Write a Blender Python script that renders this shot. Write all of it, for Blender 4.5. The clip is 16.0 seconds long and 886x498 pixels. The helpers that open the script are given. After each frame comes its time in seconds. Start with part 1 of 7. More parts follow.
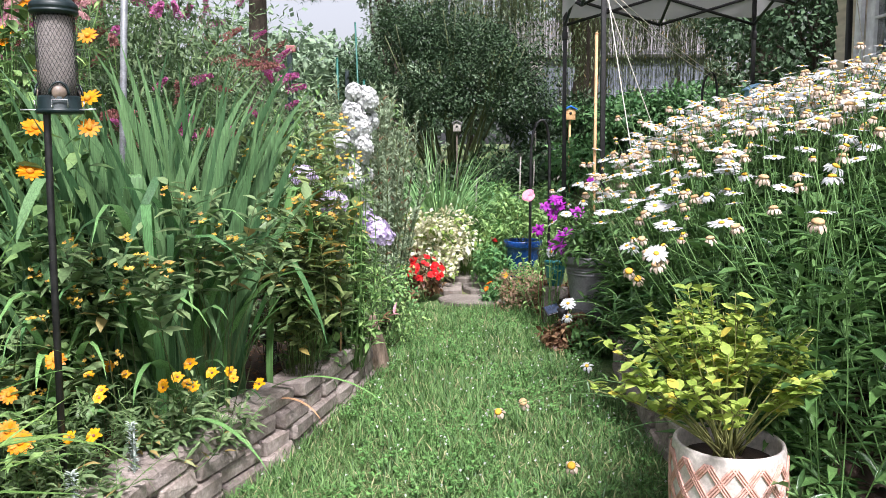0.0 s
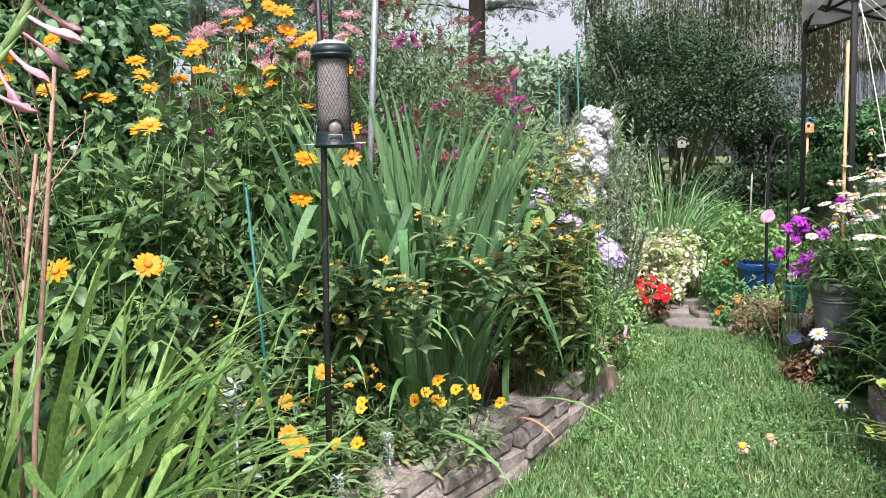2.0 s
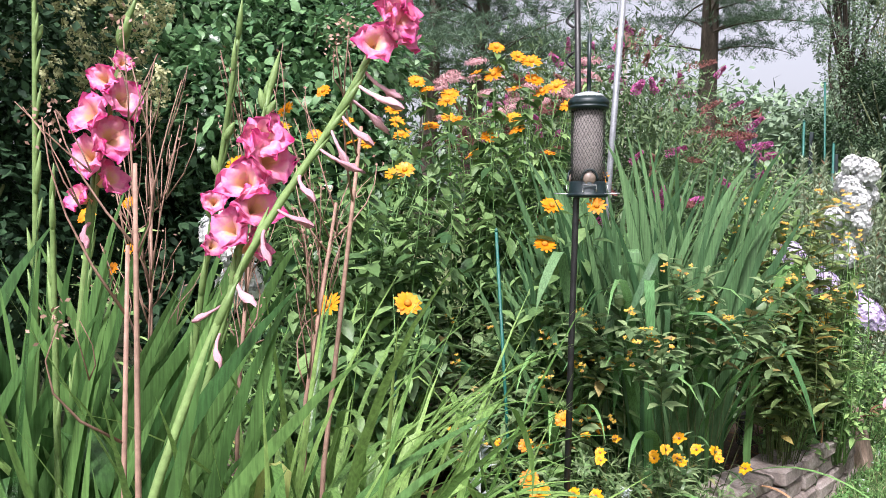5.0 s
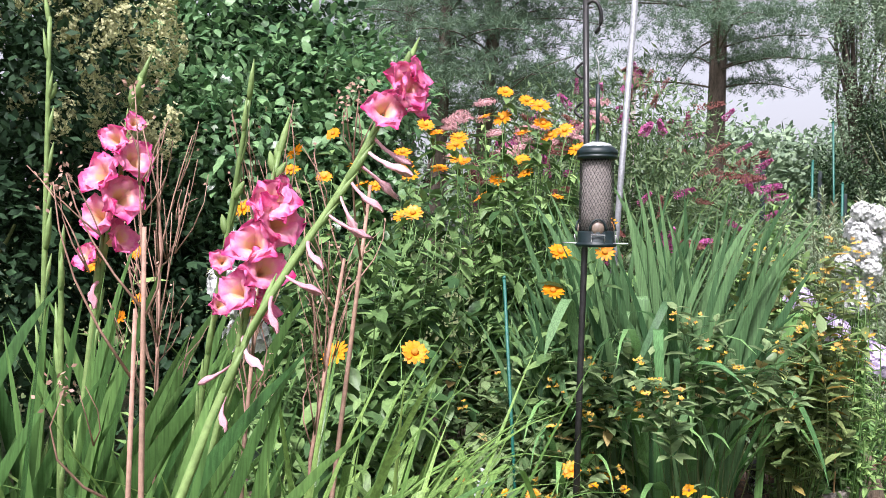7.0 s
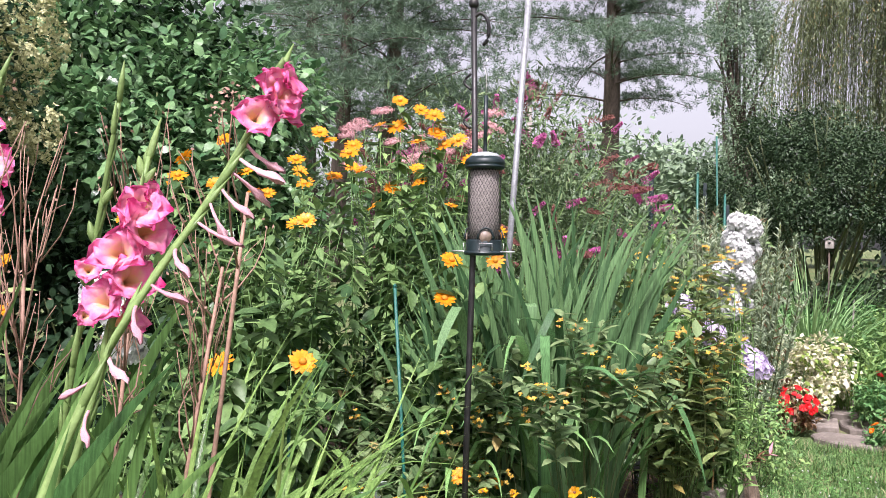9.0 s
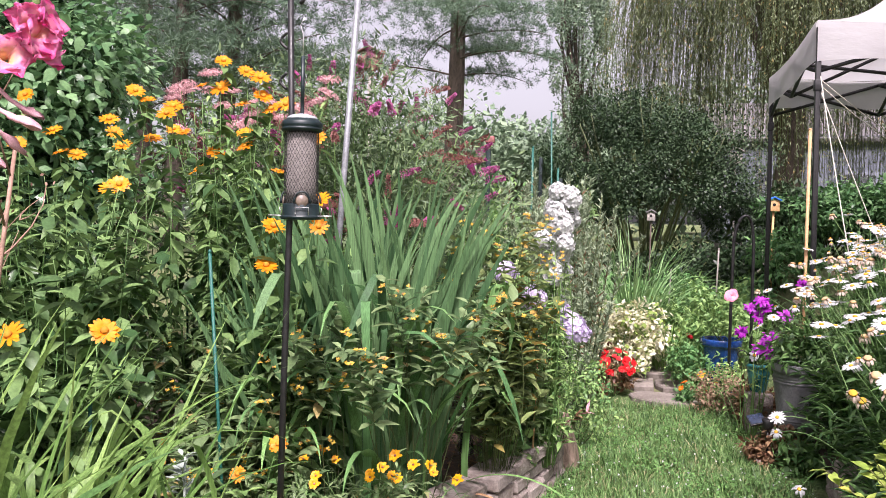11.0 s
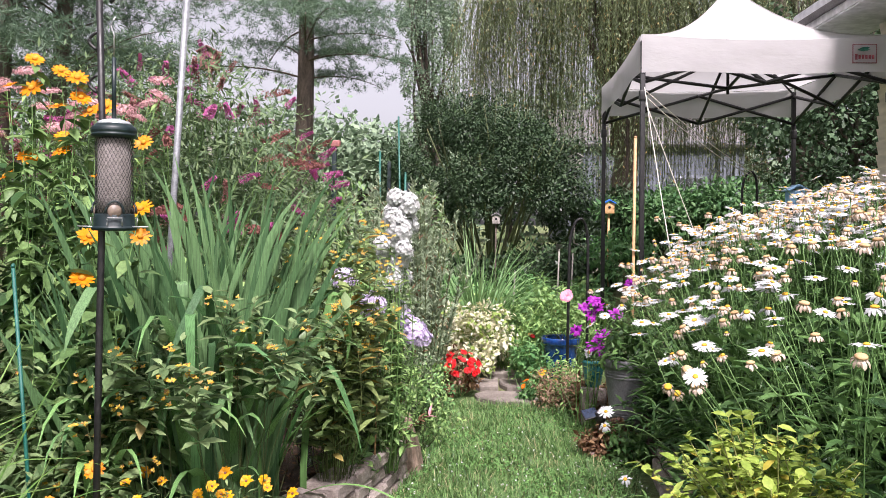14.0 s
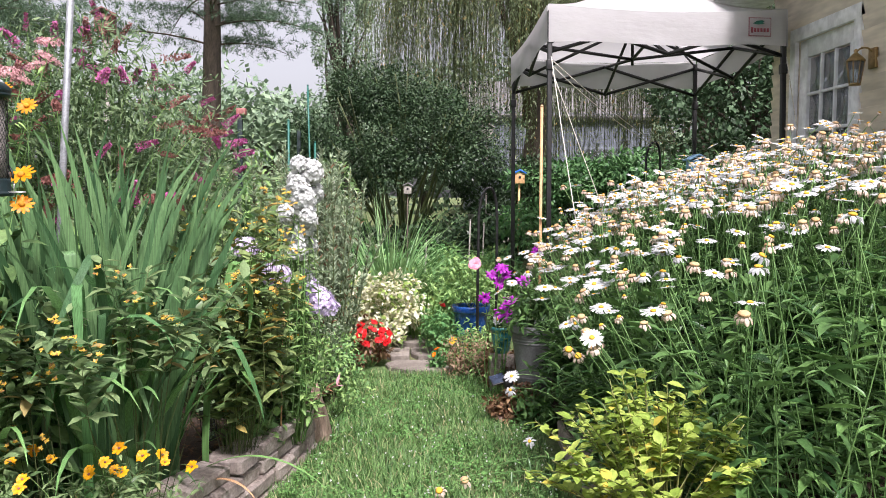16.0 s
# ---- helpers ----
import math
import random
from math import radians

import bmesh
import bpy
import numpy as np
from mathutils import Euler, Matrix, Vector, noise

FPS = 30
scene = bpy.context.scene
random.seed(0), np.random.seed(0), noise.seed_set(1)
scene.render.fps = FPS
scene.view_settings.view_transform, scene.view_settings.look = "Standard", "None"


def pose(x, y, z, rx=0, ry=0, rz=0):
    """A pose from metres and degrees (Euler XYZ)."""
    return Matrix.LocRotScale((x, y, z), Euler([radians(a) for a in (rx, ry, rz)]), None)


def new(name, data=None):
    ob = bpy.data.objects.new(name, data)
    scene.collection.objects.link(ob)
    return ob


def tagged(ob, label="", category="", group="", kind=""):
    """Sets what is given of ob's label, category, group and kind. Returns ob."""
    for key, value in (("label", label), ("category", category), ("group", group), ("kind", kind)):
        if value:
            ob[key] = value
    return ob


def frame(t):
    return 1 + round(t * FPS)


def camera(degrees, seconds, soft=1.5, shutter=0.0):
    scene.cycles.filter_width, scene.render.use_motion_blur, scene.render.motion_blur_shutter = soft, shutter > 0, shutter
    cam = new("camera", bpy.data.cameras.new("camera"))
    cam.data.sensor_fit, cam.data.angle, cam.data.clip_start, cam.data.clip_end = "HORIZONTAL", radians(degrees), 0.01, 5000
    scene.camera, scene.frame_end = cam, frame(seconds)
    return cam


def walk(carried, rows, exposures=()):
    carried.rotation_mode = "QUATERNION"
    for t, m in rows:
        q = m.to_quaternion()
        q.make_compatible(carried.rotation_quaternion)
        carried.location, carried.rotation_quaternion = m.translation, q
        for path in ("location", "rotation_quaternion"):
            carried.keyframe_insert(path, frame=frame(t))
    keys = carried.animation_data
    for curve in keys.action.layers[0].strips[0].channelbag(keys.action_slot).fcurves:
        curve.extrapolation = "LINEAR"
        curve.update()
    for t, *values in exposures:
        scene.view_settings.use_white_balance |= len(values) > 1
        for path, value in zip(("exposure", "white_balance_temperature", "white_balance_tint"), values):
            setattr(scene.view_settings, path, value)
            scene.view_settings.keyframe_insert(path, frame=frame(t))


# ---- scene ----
# camera and its walk: seconds, place in metres, turn in degrees
cam = camera(57.6, 16.0, soft=0.6)
ROWS = [
    (0.0, 0.006, -0.011, 1.513, 82.59, 0.32, 0.14),
    (0.5, -0.031, -0.026, 1.525, 83.14, 0.92, 2.30),
    (1.0, -0.070, -0.035, 1.528, 83.09, 1.26, 5.81),
    (1.5, -0.106, -0.051, 1.541, 83.31, 1.48, 10.32),
    (2.0, -0.140, -0.067, 1.558, 83.88, 1.27, 14.76),
    (2.5, -0.169, -0.083, 1.564, 84.48, 1.05, 18.47),
    (3.0, -0.192, -0.099, 1.566, 84.87, 0.83, 21.36),
    (3.5, -0.213, -0.117, 1.565, 85.34, 0.50, 24.36),
    (4.0, -0.236, -0.135, 1.568, 85.83, 0.07, 27.01),
    (4.5, -0.256, -0.151, 1.581, 86.27, -0.27, 29.16),
    (7.0, -0.265, -0.145, 1.664, 88.94, -0.69, 30.38),
    (7.5, -0.259, -0.138, 1.672, 89.63, -0.92, 29.20),
    (8.0, -0.248, -0.133, 1.672, 90.02, -0.84, 27.67),
    (10.5, -0.129, -0.084, 1.640, 88.18, -1.22, 15.66),
    (11.0, -0.099, -0.064, 1.634, 87.90, -1.20, 13.05),
    (11.5, -0.078, -0.051, 1.633, 87.68, -1.04, 10.63),
    (12.0, -0.046, -0.040, 1.636, 87.63, -0.76, 8.48),
    (12.5, -0.021, -0.028, 1.639, 87.70, -0.54, 6.73),
    (13.0, -0.022, -0.037, 1.657, 87.93, -0.45, 5.33),
    (13.5, -0.010, -0.035, 1.660, 88.18, -0.55, 4.14),
    (14.0, 0.007, -0.031, 1.657, 88.25, -0.61, 2.92),
    (14.5, 0.016, -0.025, 1.653, 88.02, -0.56, 1.63),
    (15.0, 0.032, -0.022, 1.649, 87.53, -0.43, 0.19),
    (15.5, 0.052, -0.014, 1.640, 86.94, -0.37, -1.38),
    (16.0, 0.071, -0.005, 1.629, 86.34, -0.39, -3.00),
]
walk(cam, [(t, pose(x, y, z, rx, ry, rz)) for t, x, y, z, rx, ry, rz in ROWS],
     [(0.0, 1.12, 6100, 17), (3.5, 1.1, 6100, 20), (7.5, 1.17, 6150, 22), (11.5, 1.12, 6400, 29), (14.5, 1.1, 6350, 23), (16.0, 1.09, 6300, 20)])

# ---- sky and light: a bright overcast day ----
world = bpy.data.worlds.new("overcast_sky")
scene.world = world
world.use_nodes = True
wn = world.node_tree
wn.nodes.clear()
sky = wn.nodes.new("ShaderNodeTexSky")
sky.sky_type = "NISHITA"
sky.sun_disc = False
sky.sun_elevation = radians(57)
sky.sun_rotation = radians(166)
sky.dust_density = 4.0
sky.air_density = 1.0
pale = wn.nodes.new("ShaderNodeHueSaturation")
pale.inputs["Saturation"].default_value = 0.16
back = wn.nodes.new("ShaderNodeBackground")
back.inputs["Strength"].default_value = 0.097
wout = wn.nodes.new("ShaderNodeOutputWorld")
wn.links.new(sky.outputs["Color"], pale.inputs["Color"])
wn.links.new(pale.outputs["Color"], back.inputs["Color"])
wn.links.new(back.outputs["Background"], wout.inputs["Surface"])
sun = new("sun", bpy.data.lights.new("sun", "SUN"))
sun.data.energy = 3.7
sun.data.angle = radians(11)
sun.data.color = (1.0, 0.96, 0.9)
sun.matrix_world = Matrix.Translation((0, 0, 30)) @ Euler((radians(33), 0, radians(14))).to_matrix().to_4x4()
scene.view_settings.exposure = 1.05

# ---- material helpers ----


def nodes_of(name):
    m = bpy.data.materials.new(name)
    m.use_nodes = True
    nt = m.node_tree
    nt.nodes.clear()
    out = nt.nodes.new("ShaderNodeOutputMaterial")
    return m, nt, out


def node(nt, kind, **values):
    n = nt.nodes.new(kind)
    for k, v in values.items():
        n.inputs[k.replace("_", " ")].default_value = v
    return n


def blend(nt, fac, a, b, how="MIX"):
    """Mix two colours; each may be a socket or a colour."""
    n = nt.nodes.new("ShaderNodeMix")
    n.data_type = "RGBA"
    n.blend_type = how
    for sock, v in ((n.inputs[0], fac), (n.inputs[6], a), (n.inputs[7], b)):
        if hasattr(v, "is_linked"):
            nt.links.new(v, sock)
        else:
            sock.default_value = (*v, 1) if isinstance(v, tuple) else v
    return n.outputs[2]


def stretch(nt, sock, a, b, c=0.0, d=1.0):
    n = node(nt, "ShaderNodeMapRange", From_Min=a, From_Max=b, To_Min=c, To_Max=d)
    nt.links.new(sock, n.inputs["Value"])
    return n.outputs["Result"]


def grain(nt, scale, detail=4.0, rough=0.6, space="Object", squash=None):
    tc = nt.nodes.new("ShaderNodeTexCoord")
    n = node(nt, "ShaderNodeTexNoise", Scale=scale, Detail=detail, Roughness=rough)
    src = tc.outputs[space]
    if squash:
        mp = node(nt, "ShaderNodeMapping", Scale=squash)
        nt.links.new(src, mp.inputs["Vector"])
        src = mp.outputs["Vector"]
    nt.links.new(src, n.inputs["Vector"])
    return n.outputs["Fac"]


def leaf_mat(name, dark, light, rough=0.45, through_light=0.28, old=None, old_share=0.06, by_object=False, veins=False, gloss=0.3):
    """Foliage or petals: every island (leaf) has its own tone; thin enough to let light through."""
    m, nt, out = nodes_of(name)
    rnd = nt.nodes.new("ShaderNodeObjectInfo").outputs["Random"]
    isl = nt.nodes.new("ShaderNodeNewGeometry").outputs["Random Per Island"]
    if by_object:
        tone = blend(nt, 0.35, rnd, isl)
        pick = isl
    else:
        both = nt.nodes.new("ShaderNodeMath")
        nt.links.new(rnd, both.inputs[0])
        nt.links.new(isl, both.inputs[1])
        part_ = nt.nodes.new("ShaderNodeMath")
        part_.operation = "FRACT"
        nt.links.new(both.outputs[0], part_.inputs[0])
        tone = pick = part_.outputs[0]
    col = blend(nt, tone, dark, light)
    blotch = stretch(nt, grain(nt, 55.0, 3.0), 0.3, 0.75, 0.9 if veins else 0.72, 1.07 if veins else 1.22)
    shade = nt.nodes.new("ShaderNodeHueSaturation")
    nt.links.new(col, shade.inputs["Color"])
    nt.links.new(blotch, shade.inputs["Value"])
    col = shade.outputs["Color"]
    if veins:
        line = stretch(nt, grain(nt, 1.0, 2.0, 0.5, squash=(170, 170, 2.5)), 0.35, 0.65, 0.74, 1.2)
        vein = nt.nodes.new("ShaderNodeHueSaturation")
        nt.links.new(col, vein.inputs["Color"])
        nt.links.new(line, vein.inputs["Value"])
        col = vein.outputs["Color"]
    if old:
        hit = stretch(nt, pick, 1 - old_share - 0.01, 1 - old_share)
        col = blend(nt, hit, col, old)
    p = node(nt, "ShaderNodeBsdfPrincipled", Roughness=rough)
    p.inputs["Specular IOR Level"].default_value = gloss
    nt.links.new(col, p.inputs["Base Color"])
    nt.links.new(stretch(nt, pick, 0, 1, max(0.2, rough - 0.14), rough + 0.14), p.inputs["Roughness"])
    b = node(nt, "ShaderNodeBump", Strength=0.25, Distance=0.004)
    nt.links.new(grain(nt, 160.0, 2.0), b.inputs["Height"])
    nt.links.new(b.outputs["Normal"], p.inputs["Normal"])
    tr = nt.nodes.new("ShaderNodeBsdfTranslucent")
    nt.links.new(col, tr.inputs["Color"])
    mx = node(nt, "ShaderNodeMixShader", Fac=through_light)
    nt.links.new(p.outputs[0], mx.inputs[1])
    nt.links.new(tr.outputs[0], mx.inputs[2])
    nt.links.new(mx.outputs[0], out.inputs["Surface"])
    return m


def solid_mat(name, a, b, scale=8.0, rough=0.6, metal=0.0, bump=0.2, fine=60.0, coat=0.0, squash=None, vary=0.0):
    """A hard surface with stains at one scale and grain at a finer one."""
    m, nt, out = nodes_of(name)
    f = stretch(nt, grain(nt, scale, 5.0, 0.65, squash=squash), 0.3, 0.7)
    col = blend(nt, f, a, b)
    speck = stretch(nt, grain(nt, fine, 2.0, squash=squash), 0.35, 0.7, 0.8, 1.15)
    hs = nt.nodes.new("ShaderNodeHueSaturation")
    nt.links.new(col, hs.inputs["Color"])
    if vary:
        rnd = nt.nodes.new("ShaderNodeObjectInfo").outputs["Random"]
        k = stretch(nt, rnd, 0, 1, 1 - vary, 1 + vary)
        mt = nt.nodes.new("ShaderNodeMath")
        mt.operation = "MULTIPLY"
        nt.links.new(k, mt.inputs[0])
        nt.links.new(speck, mt.inputs[1])
        speck = mt.outputs[0]
    nt.links.new(speck, hs.inputs["Value"])
    p = node(nt, "ShaderNodeBsdfPrincipled", Roughness=rough, Metallic=metal)
    p.inputs["Coat Weight"].default_value = coat
    nt.links.new(hs.outputs["Color"], p.inputs["Base Color"])
    bm_ = node(nt, "ShaderNodeBump", Strength=bump, Distance=0.01)
    nt.links.new(grain(nt, fine, 6.0, 0.7, squash=squash), bm_.inputs["Height"])
    nt.links.new(bm_.outputs["Normal"], p.inputs["Normal"])
    nt.links.new(stretch(nt, f, 0, 1, max(0.05, rough - 0.1), min(1.0, rough + 0.12)), p.inputs["Roughness"])
    nt.links.new(p.outputs[0], out.inputs["Surface"])
    return m


# ---- materials ----
M_IRIS = leaf_mat("sword_leaf", (0.04, 0.1, 0.042), (0.145, 0.265, 0.11), 0.4, 0.2, veins=True)
M_IRIS_PALE = leaf_mat("arching_leaf", (0.106, 0.239, 0.093), (0.212, 0.404, 0.126), 0.38, 0.3, veins=True)
M_GLADSTALK = leaf_mat("gladiolus_stalk", (0.14, 0.22, 0.07), (0.2, 0.3, 0.1), 0.5, 0.1)
M_GLAD = leaf_mat("gladiolus_leaf", (0.042, 0.11, 0.033), (0.15, 0.285, 0.08), 0.38, 0.3, veins=True)
M_DAYLILY = leaf_mat("daylily_leaf", (0.095, 0.2, 0.05), (0.27, 0.42, 0.12), 0.4, 0.32, old=(0.38, 0.3, 0.1), old_share=0.03, veins=True)
# near-black green: the deep shade inside the back shrubs is put into the colour
M_DEEPSHADE = leaf_mat("deep_shade_leaf", (0.009, 0.027, 0.012), (0.04, 0.086, 0.037), 0.62, 0.1, gloss=0.15)
M_LILAC = leaf_mat("lilac_leaf", (0.048, 0.128, 0.052), (0.18, 0.33, 0.135), 0.35, 0.22, gloss=0.5)
M_EVERGREEN = leaf_mat("evergreen_leaf", (0.012, 0.032, 0.014), (0.066, 0.115, 0.05), 0.5, 0.12)
M_HELIO = leaf_mat("heliopsis_leaf", (0.034, 0.086, 0.03), (0.195, 0.315, 0.107), 0.45, 0.26)
M_LOOSE = leaf_mat("loosestrife_leaf", (0.07, 0.125, 0.05), (0.25, 0.345, 0.155), 0.45, 0.27, old=(0.32, 0.24, 0.09), old_share=0.03)
M_RUSSET = leaf_mat("bronzed_leaf", (0.085, 0.14, 0.05), (0.27, 0.34, 0.12), 0.5, 0.25, old=(0.42, 0.27, 0.07), old_share=0.08)
M_BUDD = leaf_mat("butterfly_bush_leaf", (0.06, 0.115, 0.052), (0.19, 0.27, 0.125), 0.55, 0.25)
M_DAISYLEAF = leaf_mat("daisy_leaf", (0.036, 0.094, 0.03), (0.14, 0.265, 0.076), 0.4, 0.24, gloss=0.45)
M_STEM = leaf_mat("green_stem", (0.1, 0.2, 0.06), (0.2, 0.34, 0.105), 0.5, 0.1)
M_STEMDARK = leaf_mat("brown_green_stem", (0.06, 0.075, 0.03), (0.12, 0.15, 0.05), 0.6, 0.05)
M_TWIG = leaf_mat("olive_twig", (0.16, 0.17, 0.06), (0.28, 0.28, 0.1), 0.6, 0.05)
M_DAISYSTEM = leaf_mat("daisy_stem", (0.075, 0.16, 0.045), (0.17, 0.3, 0.1), 0.5, 0.1)
M_DRY = leaf_mat("dry_stem", (0.25, 0.145, 0.11), (0.38, 0.24, 0.18), 0.6, 0.05)
M_GRASS = leaf_mat("lawn_blade", (0.03, 0.09, 0.022), (0.235, 0.4, 0.135), 0.5, 0.25, old=(0.38, 0.37, 0.2), old_share=0.08)
M_CLOVER = leaf_mat("clover_leaf", (0.084, 0.215, 0.060), (0.202, 0.400, 0.120), 0.5, 0.25)
M_LIME = leaf_mat("lime_leaf", (0.2, 0.3, 0.05), (0.44, 0.53, 0.12), 0.42, 0.35, old=(0.55, 0.46, 0.08), old_share=0.06)
M_PERENNIAL = leaf_mat("perennial_leaf", (0.105, 0.229, 0.074), (0.336, 0.505, 0.171), 0.5, 0.28)
M_FERN = leaf_mat("fern_green_leaf", (0.068, 0.196, 0.067), (0.193, 0.378, 0.134), 0.5, 0.28)
M_RHODO = leaf_mat("rhododendron_leaf", (0.04, 0.115, 0.04), (0.125, 0.25, 0.09), 0.5, 0.22)
M_ROSEMARY = leaf_mat("grey_green_needle", (0.19, 0.26, 0.16), (0.4, 0.48, 0.32), 0.55, 0.2, old=(0.22, 0.12, 0.07), old_share=0.05)
M_LEMON = leaf_mat("tall_grass_blade", (0.12, 0.25, 0.09), (0.29, 0.46, 0.2), 0.45, 0.3)
M_PINE = leaf_mat("pine_needle", (0.07, 0.125, 0.085), (0.16, 0.24, 0.15), 0.5, 0.2)
M_WILLOW = leaf_mat("willow_leaf", (0.11, 0.15, 0.08), (0.29, 0.35, 0.19), 0.5, 0.3, old=(0.34, 0.25, 0.1), old_share=0.06)
# pale greyish green: the haze over the distant trees is mixed into the colour
M_FAR = leaf_mat("hazed_tree_leaf", (0.15, 0.225, 0.145), (0.3, 0.4, 0.26), 0.6, 0.2)
# darker counterpart of the far leaf, with the shade put into its colour
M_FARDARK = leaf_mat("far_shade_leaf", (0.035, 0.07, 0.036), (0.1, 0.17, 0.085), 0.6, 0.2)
M_LAMB = leaf_mat("woolly_grey_leaf", (0.25, 0.3, 0.27), (0.44, 0.5, 0.45), 0.85, 0.1)
M_BEGONIA = leaf_mat("reddish_leaf", (0.12, 0.05, 0.03), (0.3, 0.19, 0.1), 0.5, 0.25)
M_FADEDLEAF = leaf_mat("faded_pink_leaf", (0.24, 0.15, 0.09), (0.46, 0.33, 0.23), 0.6, 0.25, old=(0.12, 0.2, 0.06), old_share=0.25)
M_CREAMLEAF = leaf_mat("cream_variegated_leaf", (0.6, 0.57, 0.33), (0.82, 0.81, 0.7), 0.5, 0.3, old=(0.24, 0.34, 0.08), old_share=0.22)
M_YELLOW = leaf_mat("golden_petal", (0.74, 0.23, 0.002), (0.83, 0.32, 0.003), 0.5, 0.3, by_object=True)
M_LEMONPETAL = leaf_mat("lemon_gold_petal", (0.8, 0.33, 0.003), (0.86, 0.46, 0.01), 0.5, 0.3, by_object=True)
M_PALEYELLOW = leaf_mat("pale_yellow_petal", (0.46, 0.28, 0.025), (0.68, 0.46, 0.07), 0.5, 0.3, old=(0.3, 0.17, 0.05), old_share=0.2)
M_YCENTRE = leaf_mat("ochre_disc", (0.45, 0.17, 0.01), (0.62, 0.3, 0.02), 0.7, 0.05, by_object=True)
M_WHITE = leaf_mat("white_petal", (0.5, 0.515, 0.525), (0.63, 0.645, 0.65), 0.5, 0.3, by_object=True)
M_FADED = leaf_mat("faded_petal", (0.55, 0.42, 0.33), (0.76, 0.64, 0.54), 0.6, 0.25, by_object=True)
M_DISC = leaf_mat("daisy_disc", (0.5, 0.27, 0.02), (0.72, 0.42, 0.05), 0.8, 0.05, by_object=True)
M_TANDISC = leaf_mat("spent_disc", (0.4, 0.24, 0.11), (0.6, 0.4, 0.22), 0.85, 0.05, by_object=True)
M_LAV = leaf_mat("lavender_petal", (0.62, 0.5, 0.76), (0.84, 0.76, 0.9), 0.5, 0.3)
M_PHLOXWHITE = leaf_mat("phlox_white_petal", (0.64, 0.65, 0.64), (0.8, 0.81, 0.8), 0.5, 0.3)
M_MAGENTA = leaf_mat("magenta_floret", (0.42, 0.07, 0.27), (0.66, 0.22, 0.45), 0.5, 0.25, old=(0.3, 0.12, 0.08), old_share=0.12)
M_RUST = leaf_mat("rust_floret", (0.19, 0.07, 0.06), (0.34, 0.15, 0.13), 0.6, 0.15)
M_MAUVE = leaf_mat("dusty_pink_floret", (0.5, 0.23, 0.25), (0.7, 0.44, 0.45), 0.6, 0.25)
M_RED = leaf_mat("red_petal", (0.6, 0.008, 0.012), (0.8, 0.03, 0.03), 0.45, 0.25)
M_ORANGE = leaf_mat("orange_petal", (0.8, 0.16, 0.005), (0.9, 0.26, 0.01), 0.5, 0.25)
M_PURPLE = leaf_mat("purple_petal", (0.24, 0.01, 0.3), (0.46, 0.04, 0.46), 0.5, 0.25)
M_PINK = leaf_mat("pink_petal", (0.75, 0.2, 0.32), (0.85, 0.4, 0.5), 0.5, 0.3)
M_CREAMFL = leaf_mat("cream_floret", (0.34, 0.35, 0.16), (0.6, 0.6, 0.34), 0.6, 0.2)
M_SPENTPINK = leaf_mat("wilted_pink_petal", (0.62, 0.3, 0.36), (0.78, 0.5, 0.55), 0.6, 0.3)

M_SOIL = solid_mat("dark_mulch", (0.028, 0.017, 0.012), (0.075, 0.045, 0.03), 14, 0.95, bump=0.9, fine=45)
M_CHIP = leaf_mat("mulch_chip", (0.06, 0.03, 0.018), (0.2, 0.11, 0.06), 0.9, 0.0)
M_STONE = solid_mat("grey_pink_stone", (0.2, 0.155, 0.13), (0.47, 0.405, 0.37), 11, 0.9, bump=1.0, fine=60, vary=0.28)
M_FLAG = solid_mat("flagstone", (0.12, 0.1, 0.085), (0.27, 0.235, 0.205), 6, 0.85, bump=0.5, fine=40, vary=0.12)
M_BARK = solid_mat("weathered_wood", (0.13, 0.085, 0.06), (0.4, 0.3, 0.23), 16, 0.9, bump=0.9, fine=70, squash=(3, 3, 0.35))
M_TRUNK = solid_mat("pine_bark", (0.045, 0.034, 0.028), (0.13, 0.1, 0.08), 6, 0.95, bump=0.9, fine=25, squash=(2, 2, 0.5))
M_BLACK = solid_mat("black_painted_steel", (0.004, 0.004, 0.005), (0.016, 0.015, 0.015), 30, 0.45, bump=0.15, fine=120)
M_GALV = solid_mat("galvanised_steel", (0.16, 0.17, 0.18), (0.3, 0.315, 0.33), 25, 0.5, metal=0.35, bump=0.08, fine=90)
M_WIRE = solid_mat("bright_wire", (0.5, 0.5, 0.5), (0.75, 0.75, 0.75), 30, 0.35, metal=0.8, bump=0.05)
M_GREENMETAL = solid_mat("dark_green_enamel", (0.002, 0.01, 0.012), (0.006, 0.018, 0.02), 20, 0.42, bump=0.1)
M_GREENSTAKE = solid_mat("green_plastic_stake", (0.004, 0.07, 0.055), (0.01, 0.12, 0.09), 40, 0.4, bump=0.3, fine=150)
M_SEED = solid_mat("seed_column", (0.2, 0.175, 0.165), (0.44, 0.4, 0.38), 120, 0.9, bump=0.8, fine=300)
M_PORT = solid_mat("tan_plastic_port", (0.15, 0.11, 0.085), (0.22, 0.17, 0.13), 30, 0.5, bump=0.1)
M_LIDTOP = solid_mat("pale_lid_cap", (0.5, 0.55, 0.58), (0.75, 0.78, 0.8), 20, 0.25, metal=0.5, bump=0.05)
M_ROPE = solid_mat("pale_rope", (0.5, 0.47, 0.4), (0.72, 0.68, 0.6), 60, 0.9, bump=0.4)
M_BAMBOO = solid_mat("tan_bamboo", (0.42, 0.22, 0.1), (0.62, 0.38, 0.2), 12, 0.55, bump=0.3)
M_POTGREY = solid_mat("grey_plastic_pot", (0.12, 0.12, 0.125), (0.2, 0.2, 0.21), 12, 0.6, bump=0.2, fine=80)
